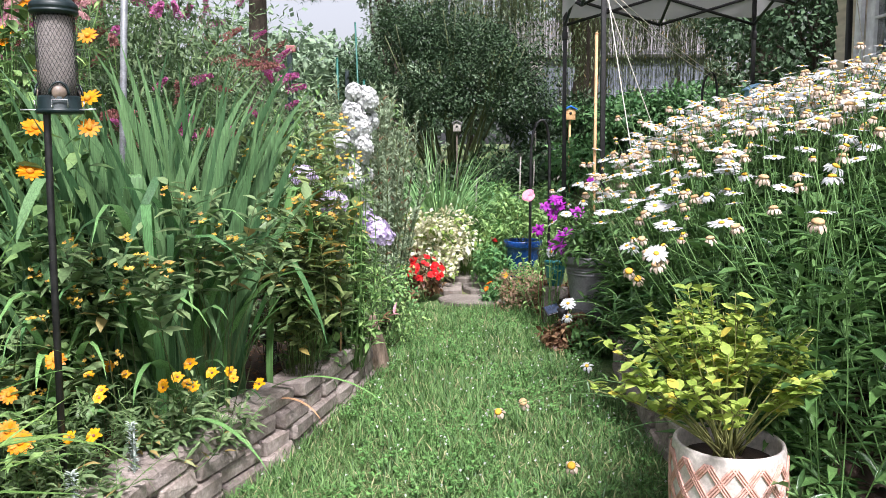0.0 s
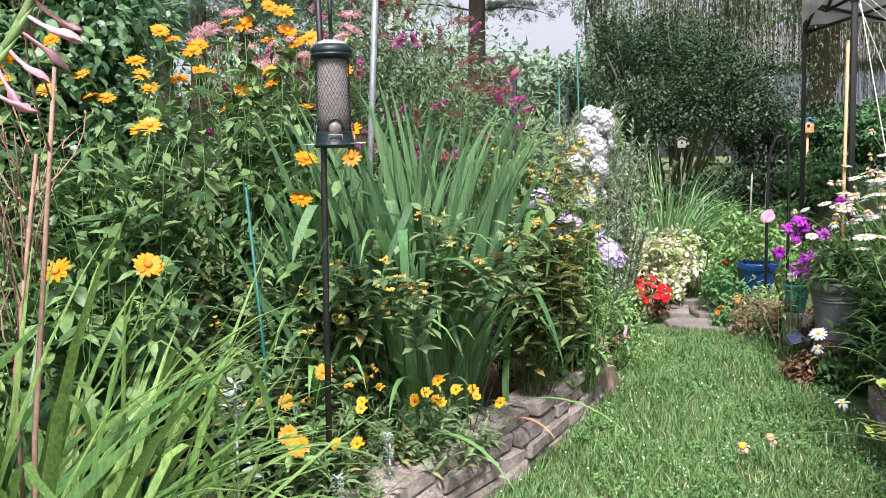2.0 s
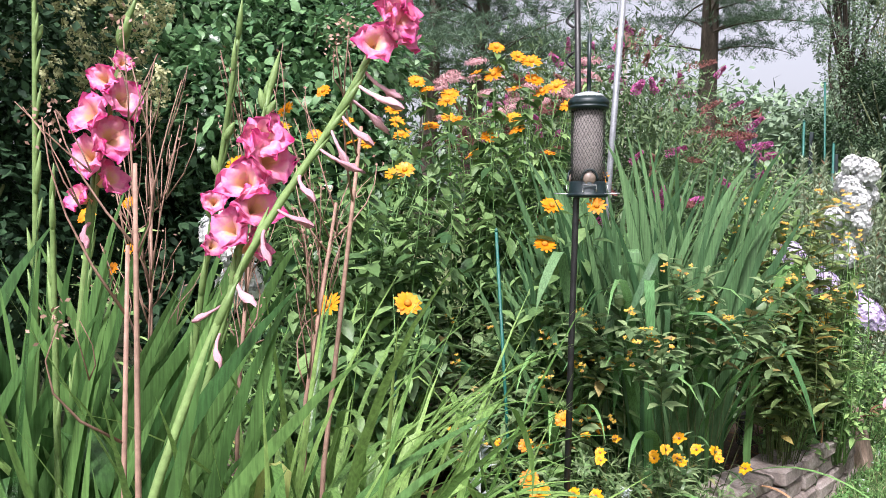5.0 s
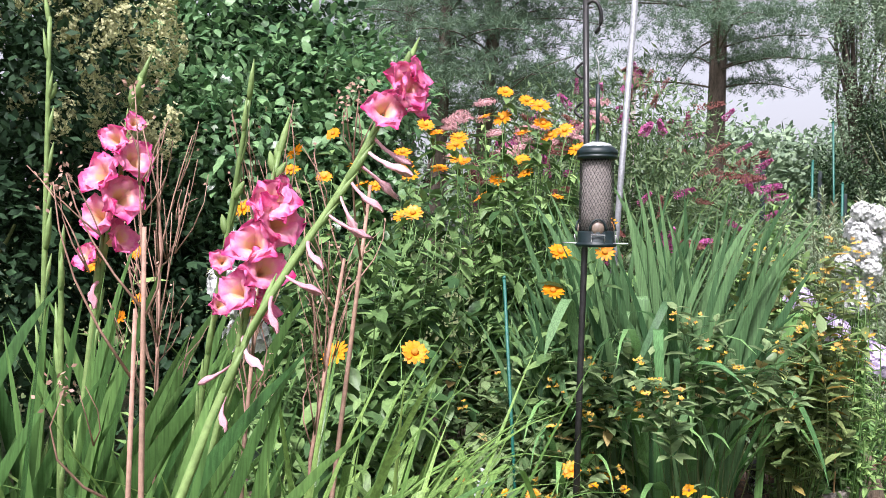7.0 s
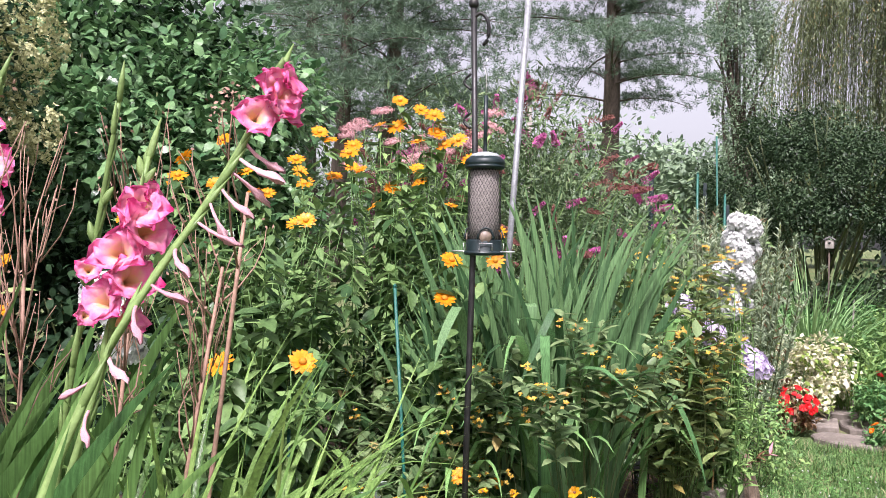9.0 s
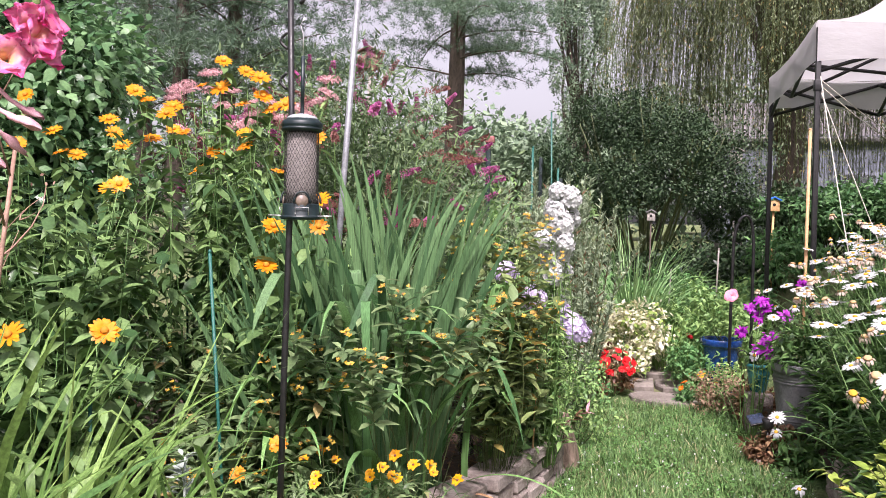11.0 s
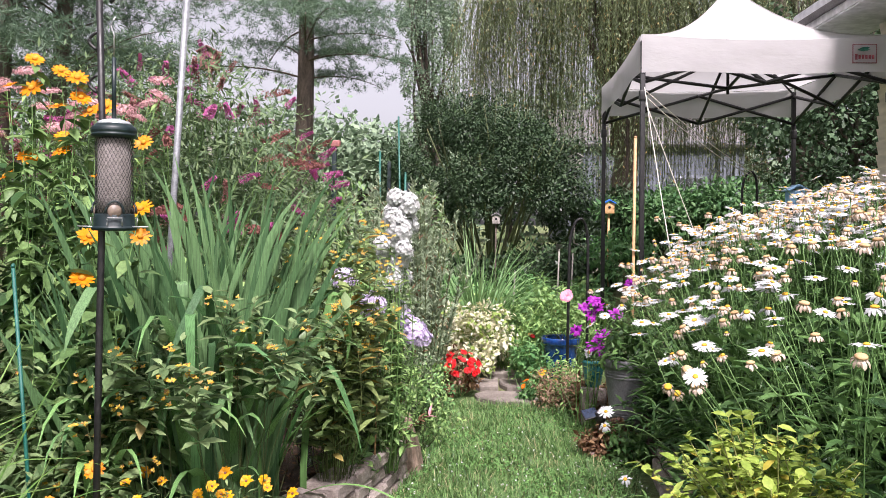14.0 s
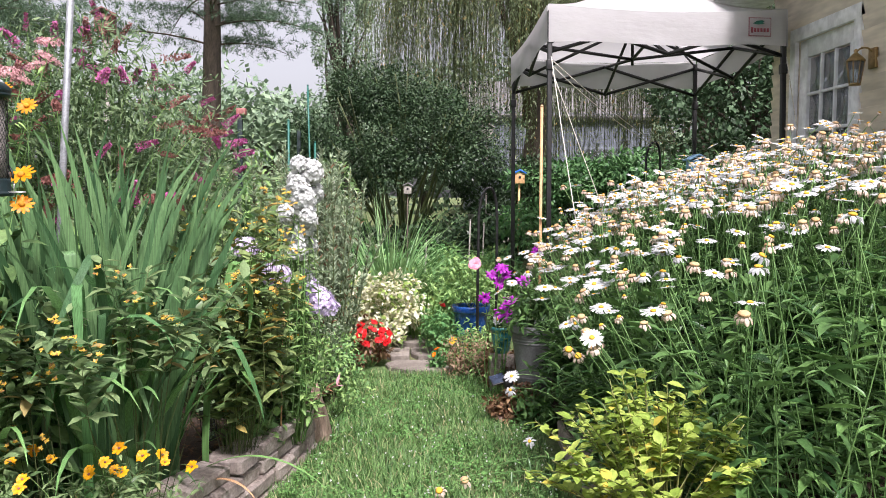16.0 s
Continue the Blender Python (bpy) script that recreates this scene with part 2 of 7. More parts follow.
M_POTBLUE = solid_mat("blue_glazed_pot", (0.005, 0.03, 0.14), (0.015, 0.07, 0.27), 14, 0.2, bump=0.15, fine=30, coat=0.5)
M_POTTEAL = solid_mat("teal_glazed_pot", (0.02, 0.14, 0.15), (0.05, 0.25, 0.26), 14, 0.3, bump=0.1, coat=0.3)
M_POTWHITE = solid_mat("white_ceramic", (0.5, 0.44, 0.4), (0.66, 0.6, 0.565), 10, 0.55, bump=0.2, fine=60)
M_TERRA = solid_mat("pink_terracotta_glaze", (0.5, 0.26, 0.2), (0.62, 0.38, 0.32), 14, 0.6, bump=0.2, fine=60)
M_SIDING = solid_mat("cream_vinyl_siding", (0.69, 0.61, 0.5), (0.79, 0.71, 0.6), 1.5, 0.55, bump=0.05, fine=12, squash=(1, 0.2, 1))
M_WHITEPAINT = solid_mat("white_paint", (0.79, 0.8, 0.83), (0.85, 0.86, 0.88), 2, 0.5, bump=0.04, fine=9)
# blue-white siding, its colour darkened for the shade behind the willow
M_FARSIDING = solid_mat("far_shaded_siding", (0.14, 0.155, 0.185), (0.2, 0.22, 0.26), 2, 0.6, bump=0.05)
M_SHINGLE = solid_mat("grey_shingle", (0.1, 0.095, 0.095), (0.2, 0.19, 0.19), 6, 0.9, bump=0.5)
M_BLUE = solid_mat("bright_blue_paint", (0.01, 0.1, 0.5), (0.02, 0.18, 0.7), 20, 0.4, bump=0.1)
M_PINKBLOCK = solid_mat("faded_red_paint", (0.26, 0.09, 0.085), (0.38, 0.15, 0.14), 20, 0.6, bump=0.2)
M_SKYBLUE = solid_mat("light_blue_paint", (0.16, 0.34, 0.55), (0.26, 0.45, 0.65), 20, 0.5, bump=0.1)
M_PINEWOOD = solid_mat("pale_pine_wood", (0.5, 0.28, 0.12), (0.68, 0.42, 0.2), 10, 0.6, bump=0.2)
M_REDWOOD = solid_mat("red_brown_wood", (0.15, 0.065, 0.055), (0.27, 0.135, 0.12), 10, 0.7, bump=0.2)
M_OLDWOOD = solid_mat("grey_wood", (0.2, 0.18, 0.16), (0.38, 0.35, 0.32), 8, 0.85, bump=0.4, squash=(2, 2, 0.3))
M_SOLAR = solid_mat("solar_cell", (0.012, 0.02, 0.045), (0.03, 0.045, 0.08), 8, 0.15, bump=0.02, coat=0.6)
M_BRASS = solid_mat("antique_brass", (0.25, 0.16, 0.06), (0.45, 0.32, 0.15), 20, 0.4, metal=0.8, bump=0.1)
M_LOGOGREEN = solid_mat("dark_green_print", (0.01, 0.1, 0.07), (0.02, 0.16, 0.11), 20, 0.7, bump=0.02)
M_LOGORED = solid_mat("dark_red_print", (0.2, 0.03, 0.05), (0.3, 0.06, 0.08), 20, 0.7, bump=0.02)
M_GROUND = None


def canvas_mat():
    """Thin white tent cloth with faint creases; daylight glows through it."""
    m, nt, out = nodes_of("white_canvas")
    f = stretch(nt, grain(nt, 2.5, 3.0), 0.3, 0.7)
    col = blend(nt, f, (0.57, 0.55, 0.56), (0.63, 0.615, 0.625))
    p = node(nt, "ShaderNodeBsdfPrincipled", Roughness=0.8)
    nt.links.new(col, p.inputs["Base Color"])
    bp = node(nt, "ShaderNodeBump", Strength=0.25, Distance=0.03)
    nt.links.new(grain(nt, 5.0, 4.0, squash=(1, 1, 2.5)), bp.inputs["Height"])
    nt.links.new(bp.outputs["Normal"], p.inputs["Normal"])
    tr = nt.nodes.new("ShaderNodeBsdfTranslucent")
    nt.links.new(col, tr.inputs["Color"])
    mx = node(nt, "ShaderNodeMixShader", Fac=0.5)
    nt.links.new(p.outputs[0], mx.inputs[1])
    nt.links.new(tr.outputs[0], mx.inputs[2])
    nt.links.new(mx.outputs[0], out.inputs["Surface"])
    return m


M_CANVAS = canvas_mat()


def glass_mat(name, tint):
    m, nt, out = nodes_of(name)
    p = node(nt, "ShaderNodeBsdfPrincipled", Roughness=0.05)
    p.inputs["Base Color"].default_value = (*tint, 1)
    p.inputs["Transmission Weight"].default_value = 0.85
    p.inputs["IOR"].default_value = 1.45
    nt.links.new(p.outputs[0], out.inputs["Surface"])
    return m


M_GLASS = glass_mat("window_glass", (0.6, 0.65, 0.68))


def ground_mat():
    m, nt, out = nodes_of("turf_and_earth")
    a = stretch(nt, grain(nt, 1.2, 6.0, 0.65), 0.35, 0.65)
    b = stretch(nt, grain(nt, 30.0, 4.0, 0.7), 0.3, 0.7)
    green = blend(nt, b, (0.03, 0.075, 0.018), (0.1, 0.18, 0.045))
    straw = blend(nt, b, (0.09, 0.085, 0.035), (0.2, 0.2, 0.09))
    col = blend(nt, a, green, straw)
    p = node(nt, "ShaderNodeBsdfPrincipled", Roughness=0.95)
    nt.links.new(col, p.inputs["Base Color"])
    bp = node(nt, "ShaderNodeBump", Strength=0.8, Distance=0.02)
    nt.links.new(b, bp.inputs["Height"])
    nt.links.new(bp.outputs["Normal"], p.inputs["Normal"])
    nt.links.new(p.outputs[0], out.inputs["Surface"])
    return m


M_GROUND = ground_mat()


def glad_mat():
    """Pink petals that pale to a yellow throat towards the flower's axis (z)."""
    m, nt, out = nodes_of("gladiolus_petal")
    tc = nt.nodes.new("ShaderNodeTexCoord")
    flat = node(nt, "ShaderNodeMapping", Scale=(1, 1, 0.25))
    nt.links.new(tc.outputs["Object"], flat.inputs["Vector"])
    sp = nt.nodes.new("ShaderNodeVectorMath")
    sp.operation = "LENGTH"
    nt.links.new(flat.outputs["Vector"], sp.inputs[0])
    deep = stretch(nt, sp.outputs["Value"], 0.2, 1.15)
    n = stretch(nt, grain(nt, 2.5, 3.0), 0.3, 0.7, -0.22, 0.22)
    ad = nt.nodes.new("ShaderNodeMath")
    nt.links.new(deep, ad.inputs[0])
    nt.links.new(n, ad.inputs[1])
    ramp = nt.nodes.new("ShaderNodeValToRGB")
    el = ramp.color_ramp.elements
    el[0].position, el[0].color = 0.0, (0.8, 0.5, 0.28, 1)
    el[1].position, el[1].color = 0.95, (0.74, 0.035, 0.24, 1)
    for pos_, c in ((0.18, (0.84, 0.4, 0.42, 1)), (0.42, (0.82, 0.25, 0.44, 1)), (0.7, (0.78, 0.13, 0.36, 1))):
        e = el.new(pos_)
        e.color = c
    nt.links.new(ad.outputs[0], ramp.inputs["Fac"])
    p = node(nt, "ShaderNodeBsdfPrincipled", Roughness=0.5)
    nt.links.new(ramp.outputs["Color"], p.inputs["Base Color"])
    tr = nt.nodes.new("ShaderNodeBsdfTranslucent")
    nt.links.new(ramp.outputs["Color"], tr.inputs["Color"])
    mx = node(nt, "ShaderNodeMixShader", Fac=0.35)
    nt.links.new(p.outputs[0], mx.inputs[1])
    nt.links.new(tr.outputs[0], mx.inputs[2])
    nt.links.new(mx.outputs[0], out.inputs["Surface"])
    return m


M_GLADPETAL = glad_mat()

# ---- geometry helpers ----


class Geo:
    """Vertices and faces gathered in blocks, made into one mesh."""

    def __init__(self):
        self.v, self.f, self.n = [], [], 0

    def add(self, verts, *faces):
        """verts (N, k, 3): N copies of a piece of k vertices; faces: index tuples within a piece."""
        verts = np.asarray(verts, float)
        if verts.ndim == 2:
            verts = verts[None]
        n, k, _ = verts.shape
        start = self.n + np.arange(n)[:, None, None] * k
        by = {}
        for fc in faces:
            by.setdefault(len(fc), []).append(fc)
        for size, group in by.items():
            self.f.append((start + np.array(group)[None]).reshape(-1, size))
        self.v.append(verts.reshape(-1, 3))
        self.n += n * k
        return self

    def mesh(self, name, material, smooth=True):
        me = bpy.data.meshes.new(name)
        co = np.concatenate(self.v)
        loops = np.concatenate([f.ravel() for f in self.f]).astype(np.int32)
        sizes = np.concatenate([np.full(len(f), f.shape[1]) for f in self.f])
        starts = (np.cumsum(sizes) - sizes).astype(np.int32)
        me.vertices.add(len(co))
        me.vertices.foreach_set("co", co.ravel().astype(np.float32))
        me.loops.add(len(loops))
        me.loops.foreach_set("vertex_index", loops)
        me.polygons.add(len(sizes))
        me.polygons.foreach_set("loop_start", starts)
        me.polygons.foreach_set("use_smooth", np.full(len(sizes), smooth))
        me.materials.append(material)
        me.update(calc_edges=True)
        return me


def part(name, geo, material, parent=None, label="", smooth=True, kind=""):
    """Link a Geo, bmesh or mesh as one object, under a thing or a part."""
    if isinstance(geo, Geo):
        me = geo.mesh(name, material, smooth)
    elif isinstance(geo, bmesh.types.BMesh):
        me = bpy.data.meshes.new(name)
        geo.to_mesh(me)
        geo.free()
        me.materials.append(material)
        for pl in me.polygons:
            pl.use_smooth = smooth
    else:
        me = geo
    ob = new(name, me)
    ob.parent = parent
    return tagged(ob, label, kind=kind)


def thing(name, at, label, category, group="", kind=""):
    ob = new(name)
    ob.empty_display_size = 0.1
    ob.location = at
    return tagged(ob, label, category, group, kind)


def unit(v):
    v = np.asarray(v, float)
    return v / (np.linalg.norm(v, axis=-1, keepdims=True) + 1e-12)


def sphere_dirs(r, n):
    return unit(r.normal(size=(n, 3)))


LEAF8 = (np.array([(0, 0, 0), (-0.42, 0.28, 0.07), (0, 0.3, 0), (0.42, 0.28, 0.07), (-0.4, 0.6, 0.05), (0, 0.64, -0.02), (0.4, 0.6, 0.05), (0, 1, -0.1)]),
         ((0, 2, 1), (0, 3, 2), (1, 2, 5, 4), (2, 3, 6, 5), (4, 5, 7), (5, 6, 7)))
LEAF4 = (np.array([(0, 0, 0), (-0.4, 0.22, 0.06), (-0.44, 0.55, 0.1), (0, 1, -0.1), (0.44, 0.55, 0.04), (0.4, 0.22, 0.0)]), ((0, 5, 1), (1, 5, 4), (1, 4, 2), (2, 4, 3)))
LEAF2 = (np.array([(0, 0, 0), (-0.5, 0.45, 0.05), (0.5, 0.45, -0.05), (0, 1, 0)]), ((0, 2, 1), (1, 2, 3)))

NEEDLE = (np.array([(-0.5, 0, 0), (0.5, 0, 0), (0, 1, 0)]), ((0, 1, 2),))


def put_leaves(geo, shape, pos, way, up, length, ratio):
    """Leaves of one shape at pos (N, 3), growing along way, their upper side towards up."""
    pos = np.asarray(pos, float)
    n = len(pos)
    if not n:
        return geo
    y = unit(way)
    x = unit(np.cross(y, up))
    z = np.cross(x, y)
    length = np.broadcast_to(np.asarray(length, float), (n,))
    ratio = np.broadcast_to(np.asarray(ratio, float), (n,))
    t, faces = shape
    v = (pos[:, None] + x[:, None] * (t[None, :, 0:1] * (length * ratio)[:, None, None])
         + (y[:, None] * t[None, :, 1:2] + z[:, None] * t[None, :, 2:3]) * length[:, None, None])
    return geo.add(v, *faces)


def leaf_cloud(r, geo, n, centre, radii, size, ratio=0.5, clumps=24, droop=0.25, shape=LEAF4, low=-0.7, grain_=0.38, inner=0.45):
    """A crown of many leaves in uneven clumps inside an ellipsoid."""
    radii = np.array(radii, float)
    d = sphere_dirs(r, clumps * 3)
    d = d[d[:, 2] > low][:clumps]
    c = np.array(centre) + d * radii * r.uniform(inner, 0.92, (len(d), 1))
    cr = grain_ * radii * r.uniform(0.6, 1.3, (len(d), 1))
    k = r.randint(0, len(d), n)
    u = sphere_dirs(r, n)
    p = c[k] + u * cr[k] * r.uniform(0.35, 1.0, (n, 1)) ** 0.6
    way = u * 0.7 + sphere_dirs(r, n) * 0.7
    way[:, 2] -= droop
    up = u + np.array((0, 0, 1.1)) + sphere_dirs(r, n) * 0.4
    return put_leaves(geo, shape, p, way, up, size * r.uniform(0.6, 1.3, n), ratio * r.uniform(0.8, 1.2, n))


def tubes(geo, pts, r0, r1, sides=4):
    """Tapered tubes along pts (N, S, 3)."""
    pts = np.asarray(pts, float)
    if pts.ndim == 2:
        pts = pts[None]
    n, s, _ = pts.shape
    tan = unit(np.gradient(pts, axis=1))
    ref = np.where(np.abs(tan[..., 2:3]) > 0.9, np.array((1.0, 0, 0)), np.array((0, 0, 1.0)))
    a = unit(np.cross(tan, ref))
    b = np.cross(tan, a)
    r0 = np.broadcast_to(np.asarray(r0, float), (n,))
    r1 = np.broadcast_to(np.asarray(r1, float), (n,))
    k = np.linspace(0, 1, s)
    rad = r0[:, None] * (1 - k) + r1[:, None] * k
    ang = np.arange(sides) * 2 * np.pi / sides
    ring = a[:, :, None] * np.cos(ang)[:, None] + b[:, :, None] * np.sin(ang)[:, None]
    v = pts[:, :, None] + ring * rad[:, :, None, None]
    faces = []
    for i in range(s - 1):
        for j in range(sides):
            q = (j + 1) % sides
            faces.append((i * sides + j, i * sides + q, (i + 1) * sides + q, (i + 1) * sides + j))
    faces.append(tuple(range(sides))[::-1])
    faces.append(tuple((s - 1) * sides + j for j in range(sides)))
    return geo.add(v.reshape(n, s * sides, 3), *faces)


def bows(base, tip, sag, s=6):
    """Curves (N, S, 3) from base to tip, pushed aside by sag (N, 3) in the middle."""
    base, tip, sag = (np.atleast_2d(np.asarray(a, float)) for a in (base, tip, sag))
    t = np.linspace(0, 1, s)[None, :, None]
    return base[:, None] * (1 - t) + tip[:, None] * t + sag[:, None] * (4 * t * (1 - t))


def blades(geo, r, base, az, length, width, lean, bend, seg=8, fold=0.25, twist=0.5, power=1.7, blunt=2.5, flat=False, turn=0.0):
    """Sword or strap leaves: rise from base, lean by lean and curve by bend (radians) towards az."""
    base = np.atleast_2d(np.asarray(base, float))
    n = len(base)
    az, length, width, lean, bend = (np.broadcast_to(np.asarray(a, float), (n,)) for a in (az, length, width, lean, bend))
    s = np.linspace(0, 1, seg + 1)
    th = lean[:, None] + bend[:, None] * s[None] ** power
    out = np.stack([np.cos(az), np.sin(az), np.zeros(n)], 1)
    step = np.sin(th)[..., None] * out[:, None] + np.cos(th)[..., None] * np.array((0, 0, 1.0))
    mid = (step[:, :-1] + step[:, 1:]) / 2 * (length / seg)[:, None, None]
    pts = base[:, None] + np.concatenate([np.zeros((n, 1, 3)), np.cumsum(mid, 1)], 1)
    side = np.stack([-np.sin(az), np.cos(az), np.zeros(n)], 1)
    tw = turn + r.uniform(-twist, twist, n)[:, None] * (0.4 + 0.6 * s[None])
    nor = np.cross(side[:, None], step)
    lat = side[:, None] * np.cos(tw)[..., None] + nor * np.sin(tw)[..., None]
    prof = (1 - s ** blunt) * (0.6 + 0.4 * np.minimum(1, s * 3))
    w = width[:, None] * prof[None] / 2
    if flat:
        v = np.stack([pts - lat * w[..., None], pts + lat * w[..., None]], 2)
        geo.add(v.reshape(n, (seg + 1) * 2, 3)[:, :-1], *[(i * 2, i * 2 + 1, i * 2 + 3, i * 2 + 2) for i in range(seg - 1)], (seg * 2 - 2, seg * 2 - 1, seg * 2))
        return pts[:, -1]
    dip = np.cross(lat, step)
    v = np.stack([pts - lat * w[..., None], pts + dip * (w * fold)[..., None], pts + lat * w[..., None]], 2)
    faces = []
    for i in range(seg):
        a, b = i * 3, (i + 1) * 3
        faces += [(a, a + 1, b + 1, b), (a + 1, a + 2, b + 2, b + 1)]
    geo.add(v.reshape(n, (seg + 1) * 3, 3), *faces)
    return pts[:, -1]


def crisp(profile, e=0.0012):
    """Double each corner of a turned profile, so that its edges stay crisp."""
    p = [Vector((*q, 0)) for q in profile]
    out = [profile[0]]
    for i in range(1, len(p) - 1):
        for q in (p[i - 1], p[i + 1]):
            d = q - p[i]
            k = p[i] + d.normalized() * min(e, d.length * 0.3)
            out.append((k.x, k.y))
    return out + [profile[-1]]


def lathe(geo, profile, sides=24, at=(0, 0, 0), cap=True):
    """A turned body from (radius, z) pairs."""
    p = np.array(profile, float)
    ang = np.arange(sides) * 2 * np.pi / sides
    v = np.stack([p[:, None, 0] * np.cos(ang), p[:, None, 0] * np.sin(ang), np.repeat(p[:, 1:2], sides, 1)], 2).reshape(-1, 3)
    faces = []
    for i in range(len(p) - 1):
        for j in range(sides):
            q = (j + 1) % sides
            faces.append((i * sides + j, i * sides + q, (i + 1) * sides + q, (i + 1) * sides + j))
    if cap:
        faces.append(tuple(range(sides))[::-1])
        faces.append(tuple((len(p) - 1) * sides + j for j in range(sides)))
    return geo.add(v + np.array(at), *faces)


def box(size, at=(0, 0, 0), bevel=0.004, turn=None):
    """A bevelled block as a bmesh."""
    bm = bmesh.new()
    bmesh.ops.create_cube(bm, size=1)
    bmesh.ops.scale(bm, vec=size, verts=bm.verts)
    if bevel:
        bmesh.ops.bevel(bm, geom=bm.edges[:], offset=bevel, segments=2, affect="EDGES", profile=0.6)
    m = Matrix.Translation(at)
    if turn is not None:
        m = m @ turn.to_4x4()
    bmesh.ops.transform(bm, matrix=m, verts=bm.verts)
    return bm


def smooth_step(a, b, x):
    t = np.clip((x - a) / (b - a), 0, 1)
    return t * t * (3 - 2 * t)


def bar(geo, a, b, r, sides=8):
    return tubes(geo, np.array([a, b], float), r, r, sides)


# ---- the lie of the land ----


def wall_x(y):
    """The outer face of the stone edging along the planted bed."""
    return np.interp(y, (1.0, 2.2, 3.0, 3.4, 3.9, 4.5, 4.95, 5.25), (-1.35, -1.22, -1.05, -0.94, -0.76, -0.61, -0.5, -0.47))


def land(x, y):
    x, y = np.asarray(x, float), np.asarray(y, float)
    z = 0.018 * (np.clip(y, 0, 7.2) - 4.5) + 0.085 * (np.clip(y, 7.2, 14) - 7.2) + 0.01 * (np.clip(y, 14, 60) - 14)
    z = z + 0.85 * smooth_step(1.15, 2.2, x) * smooth_step(2.6, 5.5, y) * (1 - 0.6 * smooth_step(11, 16, y))
    return z + 0.15 * smooth_step(-0.6, -1.5, x) * smooth_step(5.0, 6.5, y)


def bed(x, y):
    """Height of the planted bed behind the edging."""
    return land(x, y) * 0 + 0.17 + 0.012 * np.sin(np.asarray(x) * 7 + np.asarray(y) * 5) + 0.05 * smooth_step(5.0, 7.0, np.asarray(y, float))

# ---- ground ----


def grid_sheet(name, xs, ys, height, material):
    gx, gy = np.meshgrid(xs, ys)
    v = np.stack([gx, gy, height(gx, gy)], 2).reshape(-1, 3)
    nx, ny = len(xs), len(ys)
    i = np.arange(nx - 1)[None] + np.arange(ny - 1)[:, None] * nx
    f = np.stack([i, i + 1, i + 1 + nx, i + nx], 2).reshape(-1, 4)
    g = Geo()
    g.v.append(v)
    g.f.append(f)
    g.n = len(v)
    return part(name, g, material)


near = np.arange(-8, 8.01, 0.16)
xs = np.concatenate([[-900, -300, -100, -50, -30, -20, -14, -11], near, [11, 14, 20, 30, 50, 100, 300, 900]])
ys = np.concatenate([[-900, -300, -100, -40, -20, -10, -6], np.arange(-4, 14.01, 0.16), [15, 16, 18, 20, 24, 30, 40, 60, 100, 300, 900]])
ground = grid_sheet("ground", xs, ys, lambda x, y: land(x, y) + 0.01 * np.sin(x * 5.1) * np.cos(y * 4.3), M_GROUND)
tagged(ground, "short green lawn and earth of the garden", "ground", kind="structure")


def bed_sheet(name, ys, x0, x1, height, label):
    """Soil of a planted bed between two edges that run along y."""
    g = Geo()
    k = np.linspace(0, 1, 26)
    rows = []
    for y in ys:
        x = x0(y) * (1 - k) + x1(y) * k
        z = height(x, np.full_like(x, y)) + 0.012 * np.sin(x * 31 + y * 17)
        rows.append(np.stack([x, np.full_like(x, y), z], 1))
    v = np.array(rows).reshape(-1, 3)
    i = np.arange(len(k) - 1)[None] + np.arange(len(ys) - 1)[:, None] * len(k)
    g.v.append(v)
    g.f.append(np.stack([i, i + 1, i + 1 + len(k), i + len(k)], 2).reshape(-1, 4))
    g.n = len(v)
    return tagged(part(name, g, M_SOIL), label, "soil", kind="structure")


bed_sheet("soil_bed_west", np.arange(-1.0, 7.0, 0.14), lambda y: -4.2, lambda y: wall_x(y) - 0.05, lambda x, y: bed(x, y) + 0.06, "dark mulched soil of the raised flower bed")
bed_sheet("soil_bed_east", np.arange(2.4, 6.6, 0.14), lambda y: 1.12, lambda y: 3.6,
          lambda x, y: land(x, y) + 0.16 * (1 - smooth_step(1.3, 2.4, x)) + 0.01, "dark soil of the daisy bed")

# ---- stone edging ----
R = np.random.RandomState


def stone_mesh(seed, size):
    """A tumbled walling block: squared, with chipped corners and faces a little out of true."""
    bm = bmesh.new()
    bmesh.ops.create_cube(bm, size=1)
    r = R(seed)
    for v in bm.verts:
        v.co += Vector(r.uniform(-0.045, 0.045, 3))
    bmesh.ops.scale(bm, vec=size, verts=bm.verts)
    bmesh.ops.bevel(bm, geom=bm.edges[:], offset=0.014, segments=1, affect="EDGES", profile=0.5)
    for v in bm.verts:
        v.co += Vector(r.uniform(-0.004, 0.004, 3))
    me = bpy.data.meshes.new("stone")
    bm.to_mesh(me)
    bm.free()
    me.materials.append(M_STONE)
    for p in me.polygons:
        p.use_smooth = False
    return me


STONES = [stone_mesh(i, (0.2, (0.2, 0.25, 0.3, 0.22, 0.34, 0.27)[i % 6] * 1.01, 0.088)) for i in range(12)]


